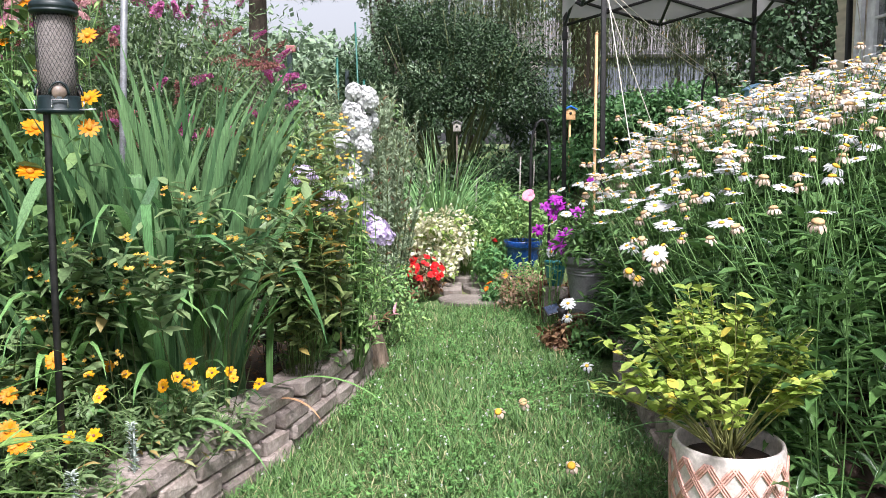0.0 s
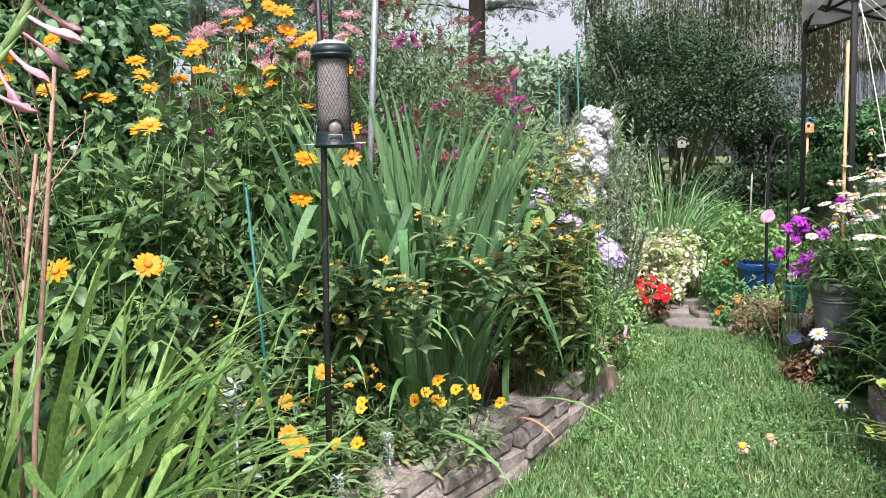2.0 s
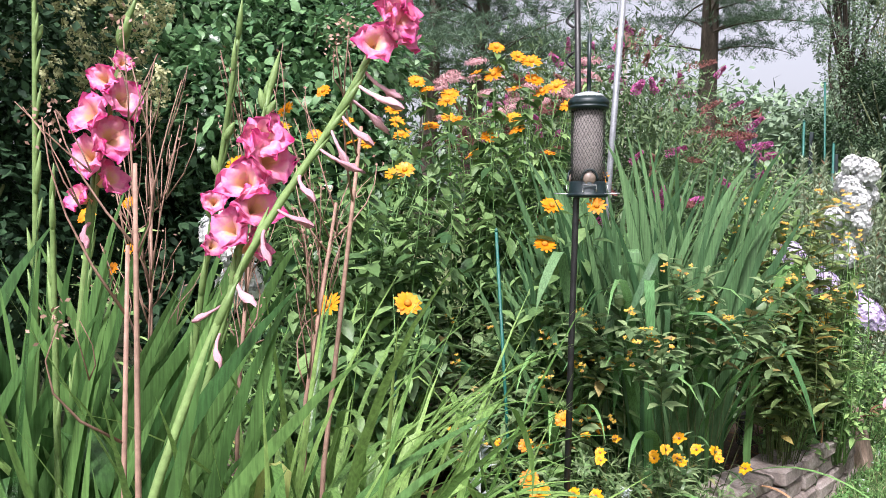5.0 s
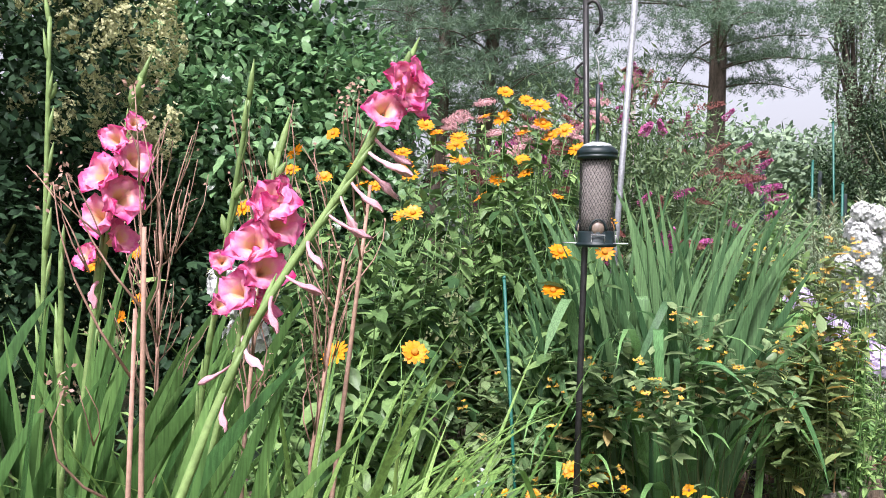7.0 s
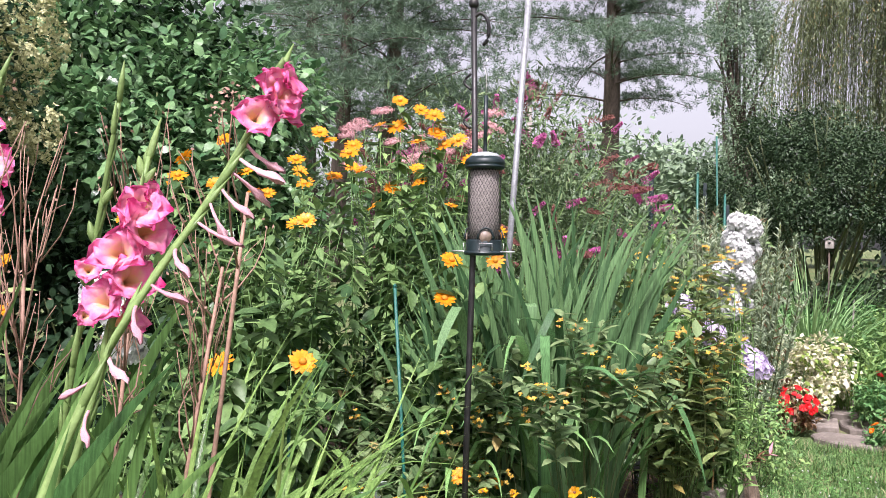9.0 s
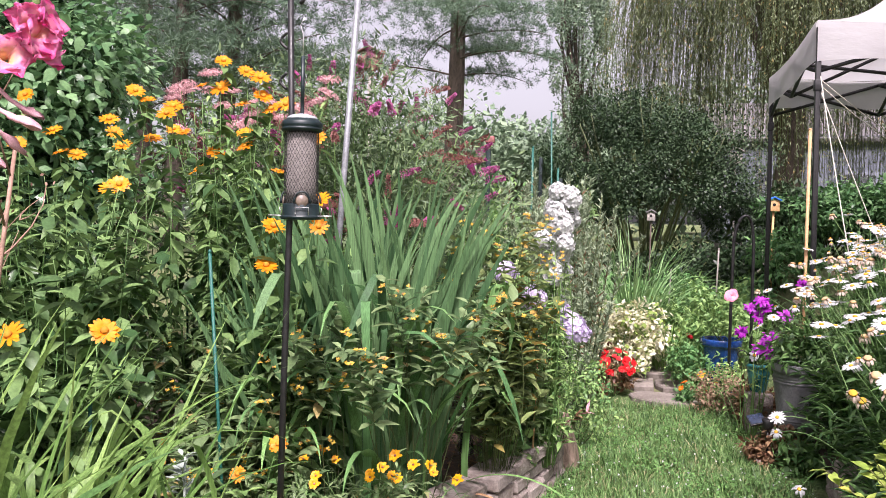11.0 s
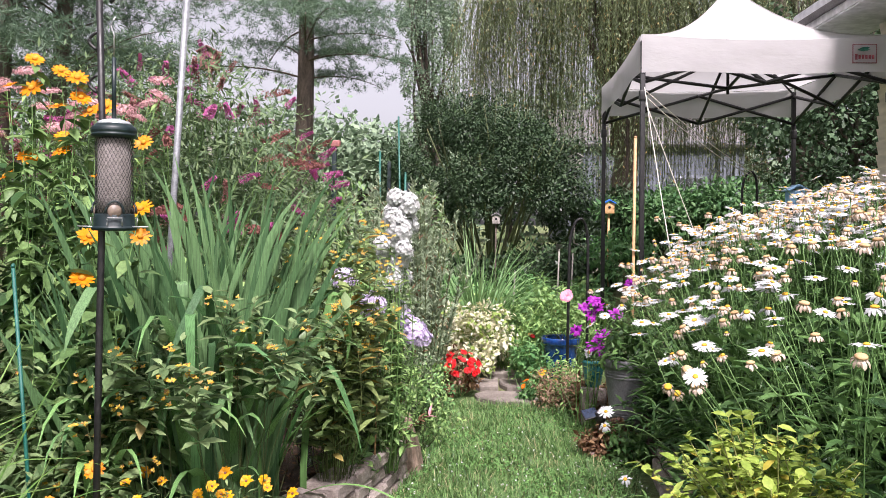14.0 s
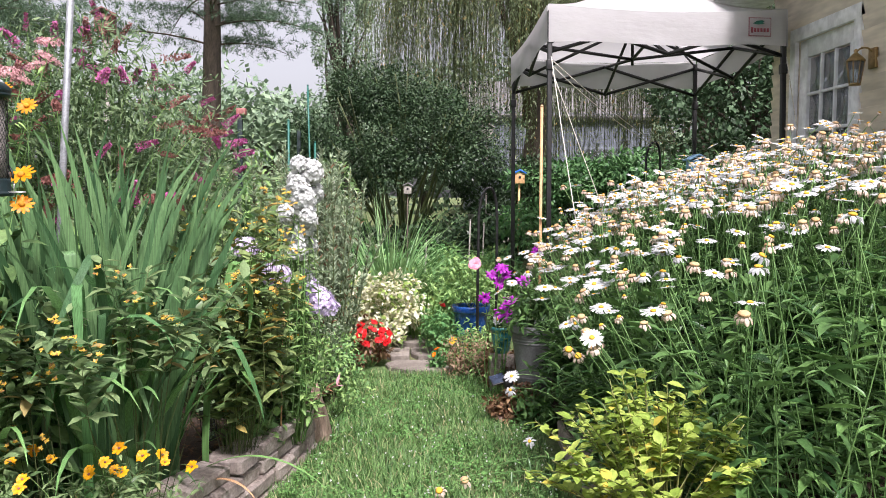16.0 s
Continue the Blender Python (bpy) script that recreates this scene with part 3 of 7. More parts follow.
def stone_wall(name, line, y0, y1, courses, inward, base, label, seed):
    """Courses of dry-laid stones along x = line(y); inward: the sign of x on the bed's side."""
    r = R(seed)
    wall = thing(name, (float(line((y0 + y1) / 2)), (y0 + y1) / 2, 0), label, "wall", kind="structure")
    ox, oy = wall.location.x, wall.location.y
    for c in range(courses):
        y = y0 - r.uniform(0, 0.15)
        while y < y1:
            k = r.randint(len(STONES)) if c < courses - 1 else (2, 4, 5, 8, 10, 11)[r.randint(6)]
            ln = (0.2, 0.25, 0.3, 0.22, 0.34, 0.27)[k % 6]
            ym = y + ln / 2
            x = float(line(ym)) + inward * (0.085 + 0.009 * c) + r.uniform(-0.014, 0.014)
            turn = math.atan2(float(line(ym + 0.1) - line(ym - 0.1)), 0.2)
            s = part("stone", STONES[k], None, wall)
            s.location = (x - ox, ym - oy, base + 0.03 + c * 0.086 + r.uniform(-0.005, 0.005))
            s.rotation_euler = (r.uniform(-0.03, 0.03), r.uniform(-0.03, 0.03), -turn + r.uniform(-0.04, 0.04) + (math.pi if r.rand() < 0.5 else 0))
            s.scale = (r.uniform(0.95, 1.15), r.uniform(0.95, 1.0), r.uniform(0.9, 1.1))
            y += ln
    return wall


stone_wall("wall_stone_edging_west", wall_x, -0.95, 5.15, 4, -1, -0.03, "low dry-laid wall of weathered grey-pink stones", 3)
stone_wall("wall_stone_edging_east", lambda y: np.interp(y, (2.4, 3.2, 3.8, 4.4, 5.2), (1.2, 1.12, 1.07, 1.09, 1.14)), 2.5, 5.2, 3, 1, -0.02,
           "low stone edging of the daisy bed", 8)

# ---- flagstone path ----


def flagstone(r, rx, ry):
    g = Geo()
    n = 9
    a = np.arange(n) * 2 * np.pi / n + r.uniform(-0.2, 0.2, n)
    sq = 1 / np.maximum(np.abs(np.cos(a)), np.abs(np.sin(a))) ** 0.97
    x, y = rx * np.cos(a) * sq * r.uniform(0.93, 1.04, n), ry * np.sin(a) * sq * r.uniform(0.93, 1.04, n)
    top = np.stack([x * 0.96, y * 0.96, np.full(n, 0.05) + r.uniform(-0.004, 0.004, n)], 1)
    rim = np.stack([x, y, np.full(n, 0.038)], 1)
    low = np.stack([x, y, np.full(n, -0.03)], 1)
    faces = [tuple(range(n))]
    for i in range(n):
        j = (i + 1) % n
        faces += [(i, n + i, n + j, j), (n + i, 2 * n + i, 2 * n + j, n + j)]
    return g.add(np.concatenate([top, rim, low]), *[f[::-1] if len(f) == 4 else f for f in faces])


path = thing("flagstone_path", (0.25, 8.0, 0), "path of worn grey-brown flagstones between flowers", "path", kind="structure")
r = R(4)
for row in range(6):
    y = 7.32 + row * 0.46
    cut = (0.5, 0.26, 0.45, 0.2, 0.4, 0.3)[row]
    mid = 0.24 + 0.03 * row
    for x0, x1 in ((mid - 0.36, mid - 0.36 + cut), (mid - 0.36 + cut, mid + 0.32)) if row else ((mid - 0.3, mid + 0.34),):
        s = part("flagstone", flagstone(r, (x1 - x0) / 2 * 0.98, 0.218), M_FLAG, path, smooth=False)
        cx = (x0 + x1) / 2
        s.location = (cx - 0.25, y - 8.0, float(land(cx, y)) - 0.012)

# ---- lawn ----
r = R(11)
n = 78000
y = 2.3 + 4.78 * r.rand(n) ** 1.15
lo, hi = wall_x(y) + 0.01, np.where(y < 5.2, 1.02, 0.85)
x = lo + (hi - lo) * r.rand(n)
g = Geo()
patch = 0.5 + 0.5 * np.sin(x * 6 + 1.3 * np.sin(y * 3)) * np.cos(y * 4.1 + x)
blades(g, r, np.stack([x, y, land(x, y) - 0.005], 1), r.uniform(0, 6.28, n), r.uniform(0.04, 0.12, n) * (0.6 + 0.7 * patch), r.uniform(0.003, 0.008, n),
       r.uniform(0.1, 1.3, n), r.uniform(0.2, 1.5, n), seg=2, flat=True)
tagged(part("lawn_grass", g, M_GRASS), "short mown lawn with some straw-coloured patches", "grass", kind="stuff")
edge = Geo()
n = 420
y = r.uniform(2.6, 5.2, n)
x = wall_x(y) + np.abs(r.normal(0, 0.05, n)) + 0.015
n2 = 1100
y2 = 7.02 + r.uniform(-0.14, 0.06, n2)
x2 = r.uniform(-0.5, 0.95, n2)
x, y = np.concatenate([x, x2]), np.concatenate([y, y2])
blades(edge, r, np.stack([x, y, land(x, y) - 0.01], 1), r.uniform(0, 6.28, n + n2), r.uniform(0.05, 0.13, n + n2), r.uniform(0.003, 0.006, n + n2), r.uniform(0, 0.5, n + n2),
       r.uniform(0.3, 1.3, n + n2), seg=3, flat=True)
tagged(part("tall_edge_grass", edge, M_GRASS), "longer unmown grass along the stone edging", "grass", kind="stuff")
cl = Geo()
n = 5200
y = 2.5 + 4.4 * r.rand(n)
x = wall_x(y) + 0.05 + (1.0 - wall_x(y)) * r.rand(n)
keep = np.sin(x * 5 + 2) * np.cos(y * 3.3) > -0.1
x, y = x[keep], y[keep]
for k in range(3):
    a = r.uniform(0, 6.28, len(x))
    w = np.stack([np.cos(a), np.sin(a), r.uniform(0.1, 0.5, len(x))], 1)
    put_leaves(cl, LEAF2, np.stack([x, y, land(x, y) + r.uniform(0.03, 0.055, len(x))], 1), w, np.array((0, 0, 1.0)), r.uniform(0.012, 0.022, len(x)), 0.9)
tagged(part("clover", cl, M_CLOVER), "clover leaves scattered in the lawn", "clover", kind="stuff")
cf = Geo()
n = 240
y = 2.8 + 3.4 * r.rand(n)
x = wall_x(y) + 0.08 + (0.95 - wall_x(y)) * r.rand(n)
for i in range(14):
    u = sphere_dirs(r, n)
    put_leaves(cf, LEAF2, np.stack([x, y, land(x, y) + 0.06], 1), u, sphere_dirs(r, n), 0.008, 0.5)
tagged(part("clover_flowers", cf, M_PHLOXWHITE), "tiny white clover flowers in the lawn", "clover", kind="stuff")
ch = Geo()
n = 7000
y = r.uniform(0.5, 6.3, n)
x = wall_x(y) - 0.2 - 2.2 * r.rand(n) ** 1.5
u = sphere_dirs(r, n) * np.array((1, 1, 0.25))
put_leaves(ch, LEAF2, np.stack([x, y, bed(x, y) + 0.074], 1), u, np.array((0, 0, 1.0)), r.uniform(0.015, 0.05, n), r.uniform(0.2, 0.5, n))
tagged(part("mulch_chips", ch, M_CHIP), "brown bark mulch chips on the flower bed", "mulch", kind="stuff")

# ---- old stump beside the edging ----


def stump():
    st = thing("tree_stump", (-0.48, 5.2, float(land(-0.48, 5.2))), "weathered split driftwood stump leaning on the stone edging", "stump")
    bm = bmesh.new()
    bmesh.ops.create_cone(bm, cap_ends=True, segments=14, radius1=0.1, radius2=0.07, depth=0.44)
    bmesh.ops.subdivide_edges(bm, edges=[e for e in bm.edges if abs(e.verts[0].co.z - e.verts[1].co.z) > 0.1], cuts=6)
    rr = R(5)
    for v in bm.verts:
        a = math.atan2(v.co.y, v.co.x)
        k = 1 + 0.22 * math.sin(a * 3 + 1) + 0.12 * math.sin(a * 7 + v.co.z * 9) + rr.uniform(-0.04, 0.04)
        v.co.x *= k * 0.85
        v.co.y *= k * 0.8
        if v.co.z > 0.17:
            v.co.z += 0.05 * math.sin(a * 2 + 0.6) + rr.uniform(-0.02, 0.02)
    bmesh.ops.transform(bm, matrix=pose(0, 0, 0.15, 6, -12, 20), verts=bm.verts)
    part("wood", bm, M_BARK, st, smooth=False)


stump()

# ---- flower shapes, shared by all flowers of a kind ----


def petals(n, length, width, rise, droop, r0, seed, rows=1, jitter=0.12, lift=0.0):
    """A ring of petals round z: rise and droop are angles (radians) at the base and tip."""
    g = Geo()
    r = R(seed)
    for row in range(rows):
        a = np.arange(n) * 2 * np.pi / n + row * np.pi / n + r.uniform(-jitter, jitter, n)
        ln = length * r.uniform(0.85, 1.1, n) * (1 - 0.15 * row)
        th0, th1 = rise + r.uniform(-jitter, jitter, n) + row * 0.2, rise - droop + r.uniform(-jitter, jitter, n) + row * 0.15
        out = np.stack([np.cos(a), np.sin(a), 0 * a], 1)
        side = np.stack([-np.sin(a), np.cos(a), 0 * a], 1)
        zz = np.array((0, 0, 1.0))
        p0 = out * r0 + zz * lift
        p1 = p0 + (out * np.cos(th0)[:, None] + zz * np.sin(th0)[:, None]) * (ln * 0.5)[:, None]
        p2 = p1 + (out * np.cos(th1)[:, None] + zz * np.sin(th1)[:, None]) * (ln * 0.5)[:, None]
        w = width / 2
        v = np.stack([p0 - side * w * 0.45, p0 + side * w * 0.45, p1 - side * w, p1 + side * w, p1 * 0.35 + p2 * 0.65 - side * w * 0.8, p1 * 0.35 + p2 * 0.65 + side * w * 0.8, p2], 1)
        g.add(v, (0, 1, 3, 2), (2, 3, 5, 4), (4, 5, 6))
    return g


def dome(radius, height, under=0.3):
    g = Geo()
    return lathe(g, [(radius * 0.5, -under * height), (radius * 0.95, 0), (radius * 0.85, height * 0.55), (radius * 0.5, height * 0.9), (radius * 0.12, height)], 9)


def florets(seed, n, radii, size, count=5, dome_only=True):
    """A head of small five-petalled florets over a dome."""
    g = Geo()
    r = R(seed)
    u = sphere_dirs(r, n * 3)
    if dome_only:
        u = u[u[:, 2] > -0.15]
    u = u[:n]
    c = u * np.array(radii) * r.uniform(0.6, 1.08, (len(u), 1))
    for k in range(count):
        a = k * 2 * np.pi / count
        x = unit(np.cross(u, np.array((0.3, 0.2, 1.0))))
        y = np.cross(u, x)
        w = x * np.cos(a) + y * np.sin(a) + u * 0.25
        put_leaves(g, LEAF2, c, w, u, size * r.uniform(0.8, 1.15, len(u)), 0.85)
    return g


def spike(seed, n, length, radius, size, taper=0.8):
    """A tapering panicle of tiny florets along z."""
    g = Geo()
    r = R(seed)
    k = r.rand(n) ** 0.8
    a = r.uniform(0, 6.28, n)
    rad = radius * (1 - taper * k) * r.uniform(0.5, 1.0, n)
    u = np.stack([np.cos(a), np.sin(a), 0.4 + 0 * a], 1)
    c = np.stack([rad * np.cos(a), rad * np.sin(a), k * length], 1)
    for j in range(2):
        put_leaves(g, LEAF2, c, u + sphere_dirs(r, n) * 0.7, np.array((0, 0, 1.0)), size, 0.8)
    return g


FL = {}


def flower_meshes():
    FL["daisy"] = [petals(21, 0.041, 0.011, 0.12, 0.3, 0.008, s).mesh("flower", M_WHITE) for s in (1, 2, 3)]
    FL["daisy_droop"] = [petals(18, 0.037, 0.0105, -0.3, 0.8, 0.008, s, jitter=0.35).mesh("flower", M_WHITE) for s in (4, 5)]
    FL["faded"] = [petals(15, 0.024, 0.009, -0.75, 0.7, 0.011, s, jitter=0.4).mesh("flower", M_FADED) for s in (6, 7)]
    FL["disc"] = dome(0.0115, 0.006).mesh("flower_center", M_DISC)
    FL["bigdisc"] = dome(0.0165, 0.009).mesh("flower_center", M_TANDISC)
    FL["golddisc"] = dome(0.0145, 0.008).mesh("flower_center", M_DISC)
    FL["golden"] = [petals(13, 0.032, 0.0118, 0.15, 0.2, 0.008, s, jitter=0.15).mesh("flower", M_YELLOW) for s in (8, 9)]
    FL["golden_double"] = [petals(12, 0.031, 0.0115, 0.15, 0.25, 0.007, s, rows=2).mesh("flower", M_YELLOW) for s in (18, 19)]
    FL["goldeye"] = dome(0.011, 0.009).mesh("flower_center", M_YCENTRE)
    FL["coreopsis"] = [petals(11, 0.021, 0.011, 0.3, 0.3, 0.003, s, rows=2, jitter=0.3).mesh("flower", M_LEMONPETAL) for s in (10, 11)]
    FL["brown_eye"] = dome(0.0045, 0.004).mesh("flower_center", M_RUST)
    FL["phlox_white"] = [florets(s, 190, (0.062, 0.062, 0.088), 0.018).mesh("flower_head", M_PHLOXWHITE) for s in (12, 13)]
    FL["phlox_lav"] = [florets(s, 90, (0.095, 0.095, 0.08), 0.024).mesh("flower_head", M_LAV) for s in (14, 15)]
    FL["spike"] = [spike(s, 210, 0.19, 0.036, 0.017, 0.7).mesh("flower_spike", M_MAGENTA) for s in (16, 17)]
    FL["rust"] = [spike(s, 130, 0.21, 0.026, 0.014).mesh("seed_spike", M_RUST) for s in (20, 21)]
    FL["mauve"] = [florets(s, 150, (0.13, 0.13, 0.05), 0.017, 3).mesh("flower_head", M_MAUVE) for s in (22, 23)]
    FL["red"] = [petals(5, 0.024, 0.026, 0.4, 0.5, 0.002, s, rows=2).mesh("flower", M_RED) for s in (24, 25)]
    FL["orange"] = [petals(9, 0.024, 0.016, 0.5, 0.4, 0.002, s, rows=3).mesh("flower", M_ORANGE) for s in (26,)]
    FL["zinnia"] = [petals(12, 0.03, 0.016, 0.35, 0.3, 0.002, 27, rows=3).mesh("flower", M_RED)]
    FL["purple"] = [petals(10, 0.05, 0.014, 0.35, 0.7, 0.002, s, rows=3, jitter=0.4).mesh("flower", M_PURPLE) for s in (28, 29)]
    FL["pink"] = [petals(5, 0.045, 0.05, 0.3, 0.4, 0.002, 30, rows=2).mesh("flower", M_PINK)]
    FL["white"] = [petals(11, 0.035, 0.016, 0.15, 0.3, 0.004, 31).mesh("flower", M_WHITE)]


flower_meshes()


def bloom(kind, parent, at, way=(0, 0, 1), size=1.0, centre="", spin=0.0, pick=0, name="flower"):
    """One flower at a place of its plant, facing way, with its centre as a sub-part."""
    ms = FL[kind]
    ob = part(name, ms[pick % len(ms)], None, parent)
    q = Vector(way).to_track_quat("Z", "Y")
    ob.matrix_basis = Matrix.LocRotScale(Vector(at), q, None) @ pose(0, 0, 0, 0, 0, spin) @ Matrix.Scale(size, 4)
    if centre:
        c = part("flower_center", FL[centre], None, ob)
        c.location = (0, 0, 0.002)
    return ob


# ---- plants of many kinds ----


def leafy_plant(name, at, label, category, r, tips, base_spread, leaf_material, leaf_len, ratio, per_stem, stem_r=0.004, stem_material=M_STEM, start=0.15, bow=0.06,
                droop=0.2, shape=LEAF8, group="", spread_up=0.35):
    """Stems from a common base to the given tips (relative to at), with leaves up the stems. Returns the thing and the stems' end directions."""
    t = thing(name, at, label, category, group)
    tips = np.asarray(tips, float)
    n = len(tips)
    base = np.concatenate([tips[:, :2] * base_spread + r.normal(0, 0.02, (n, 2)), np.full((n, 1), -0.02)], 1)
    sag = np.concatenate([r.normal(0, bow, (n, 2)), np.zeros((n, 1))], 1) - np.concatenate([tips[:, :2] * 0.12, np.zeros((n, 1))], 1)
    pts = bows(base, tips, sag, 8)
    part("stem_growth", tubes(Geo(), pts, stem_r, stem_r * 0.5, 4), stem_material, t, kind="stuff")
    g = Geo()
    m = per_stem * n
    k = np.repeat(np.arange(n), per_stem)
    s = r.uniform(start, 1.0, m) * 6.999
    i = s.astype(int)
    f = (s - i)[:, None]
    p = pts[k, i] * (1 - f) + pts[k, i + 1] * f
    a = r.uniform(0, 6.28, m)
    way = np.stack([np.cos(a), np.sin(a), spread_up + r.normal(0, 0.35, m) - droop], 1)
    size = leaf_len * r.uniform(0.55, 1.2, m) * (1.1 - 0.45 * (s / 7))
    put_leaves(g, shape, p, way, np.array((0, 0, 1.0)) + sphere_dirs(r, m) * 0.35, size, ratio * r.uniform(0.8, 1.2, m))
    part("foliage", g, leaf_material, t, kind="stuff")
    return t, unit(pts[:, -1] - pts[:, -2])


def leaf_parts(t, r, material, base, az, length, width, lean, bend, seg, twist, power):
    """Sword or strap leaves, each a part of its plant."""
    for i in range(len(base)):
        g = Geo()
        blades(g, r, base[i], az[i], length[i], width[i], lean[i], bend[i], seg=seg, twist=twist, power=power)
        part("leaf", g, material, t)


def strap_clump(name, at, label, category, seed, n, spread, length, width, lean, bend, material, arch=0, arch_material=None, twist=0.7, group="", power=1.7):
    r = R(seed)
    t = thing(name, at, label, category, group)
    a = r.uniform(0, 6.28, n)
    d = spread * np.sqrt(r.rand(n))
    az = a + r.normal(0, 0.5, n)
    base = np.stack([np.cos(a) * d, np.sin(a) * d, np.full(n, -0.02)], 1)
    ln = np.abs(r.normal(0, 1, n)) * lean[1] + lean[0]
    leaf_parts(t, r, material, base, az, r.uniform(*length, n), r.uniform(*width, n), ln, np.abs(r.normal(bend * 0.75, bend * 0.5, n)), 9, twist, power)
    if arch:
        a = r.uniform(0, 6.28, arch)
        az = np.where(r.rand(arch) < 0.75, r.normal(-1.3, 0.8, arch), a)
        base = np.stack([np.cos(a), np.sin(a), 0 * a - 0.1], 1) * spread * 0.8
        leaf_parts(t, r, arch_material or material, base, az, r.uniform(length[0] * 0.75, length[1] * 0.92, arch), r.uniform(*width, arch) * 1.1, r.uniform(0.1, 0.4, arch), r.uniform(1.7, 2.7, arch), 12, 0.5, 2.6)
    return t


def sword_fan(t, r, material, base, az, angles, length, width, droop=0.25, twist=0.35, power=2.0, seg=10):
    """A flat fan of sword leaves that sheathe one another at the base; the fan lies in the upright plane along az."""
    along = np.array((math.cos(az), math.sin(az), 0.0))
    for q in angles:
        g = Geo()
        bend = (1 if q >= 0 else -1) * abs(r.normal(droop, droop * 0.7)) + r.normal(0, 0.08)
        blades(g, r, np.array(base) + along * (0.13 * q + r.normal(0, 0.006)), az + r.normal(0, 0.16), r.uniform(*length), r.uniform(*width), q, bend, seg=seg, fold=0.1, twist=twist, power=power, blunt=4.0, turn=math.pi / 2)
        part("leaf", g, material, t)


def folded_leaves(t, r, material, n, spread, front, height, drop, width):
    """Long leaves that rise, kink over sharply and hang down, each a part of its plant."""
    for k in range(n):
        a = r.normal(front, 0.75)
        out = np.array((math.cos(a), math.sin(a), 0.0))
        b = np.array((r.normal(0, spread * 0.5), r.normal(0, spread * 0.5), -0.02)) + out * spread * 0.4
        top = b + out * r.uniform(0.08, 0.3) + np.array((0, 0, r.uniform(*height)))
        over = top + out * r.uniform(0.03, 0.09) + np.array((r.normal(0, 0.02), 0, r.uniform(-0.02, 0.02)))
        end = over + out * r.uniform(0.0, 0.16) + np.array((r.normal(0, 0.06), 0, -r.uniform(*drop)))
        up, hang = bows(b, top, -out * 0.05, 6)[0], bows(over, end, out * 0.02, 5)[0]
        line = np.concatenate([up, [(top + over) / 2 + np.array((0, 0, 0.018))], hang])
        w = r.uniform(*width) * np.interp(np.linspace(0, 1, len(line)), (0, 0.5, 0.8, 1), (0.8, 1, 0.85, 0.04)) / 2
        tw = r.normal(0, 0.5)
        side = np.array((-math.sin(a + tw), math.cos(a + tw), 0.0))
        v = np.concatenate([line - side * w[:, None], line + out * 0.12 * w[:, None] - np.array((0, 0, 0.15)) * w[:, None], line + side * w[:, None]])
        m = len(line)
        g = Geo()
        g.add(v, *[(c * m + i, (c + 1) * m + i, (c + 1) * m + i + 1, c * m + i + 1) for c in range(2) for i in range(m - 1)])
        part("leaf", g, material, t)


def bed_at(x, y):
    return (x, y, float(bed(x, y)))


def land_at(x, y):
    return (x, y, float(land(x, y)))


# iris-like clumps of sword leaves in the bed
def iris_clump(at, seed, label, fans, spread, length, width, arch, front=0.3):
    """Many flat fans side by side, their leaves spreading outwards at the rim, with some pale leaves arching over."""
    r = R(seed)
    t = strap_clump("iris_clump", at, label, "iris", seed, 0, spread, length, width, (0.02, 0.2), 0.6, M_IRIS, arch, M_IRIS_PALE, group="sword-leaved clumps")
    for k in range(fans):
        a, d = r.uniform(0, 6.28), spread * math.sqrt(r.rand())
        x, y = math.cos(a) * d, math.sin(a) * d * 0.8
        az = r.normal(front, 0.5)
        out = 0.55 * (x * math.cos(az) + y * math.sin(az)) / spread
        n = r.randint(5, 9)
        short = 1 - 0.16 * (d / spread) ** 2
        sword_fan(t, r, M_IRIS, (x, y, -0.02), az, np.clip(np.linspace(-0.17, 0.17, n) + r.normal(0, 0.06, n) + out * 0.26, -0.4, 0.19), (length[0] * short, length[1] * short), width, 0.38, power=2.6)
    return t


iris = iris_clump(bed_at(-1.36, 3.84), 21, "large clump of tall blue-green sword leaves", 38, 0.27, (1.3, 2.0), (0.038, 0.06), 24)
iris_clump(bed_at(-1.7, 3.45), 22, "smaller dark clump of sword leaves among yellow flowers", 10, 0.18, (0.9, 1.5), (0.034, 0.052), 14)
iris_clump(bed_at(-1.18, 3.6), 23, "fan of broad green iris sheaths at the front of the clump", 4, 0.09, (0.75, 1.1), (0.05, 0.07), 4)
folded_leaves(iris, R(25), M_IRIS, 24, 0.32, -1.45, (0.7, 1.25), (0.16, 0.42), (0.035, 0.06))
folded_leaves(iris, R(24), M_IRIS_PALE, 18, 0.32, -1.45, (0.62, 1.2), (0.16, 0.42), (0.035, 0.06))

# ---- golden heliopsis ----


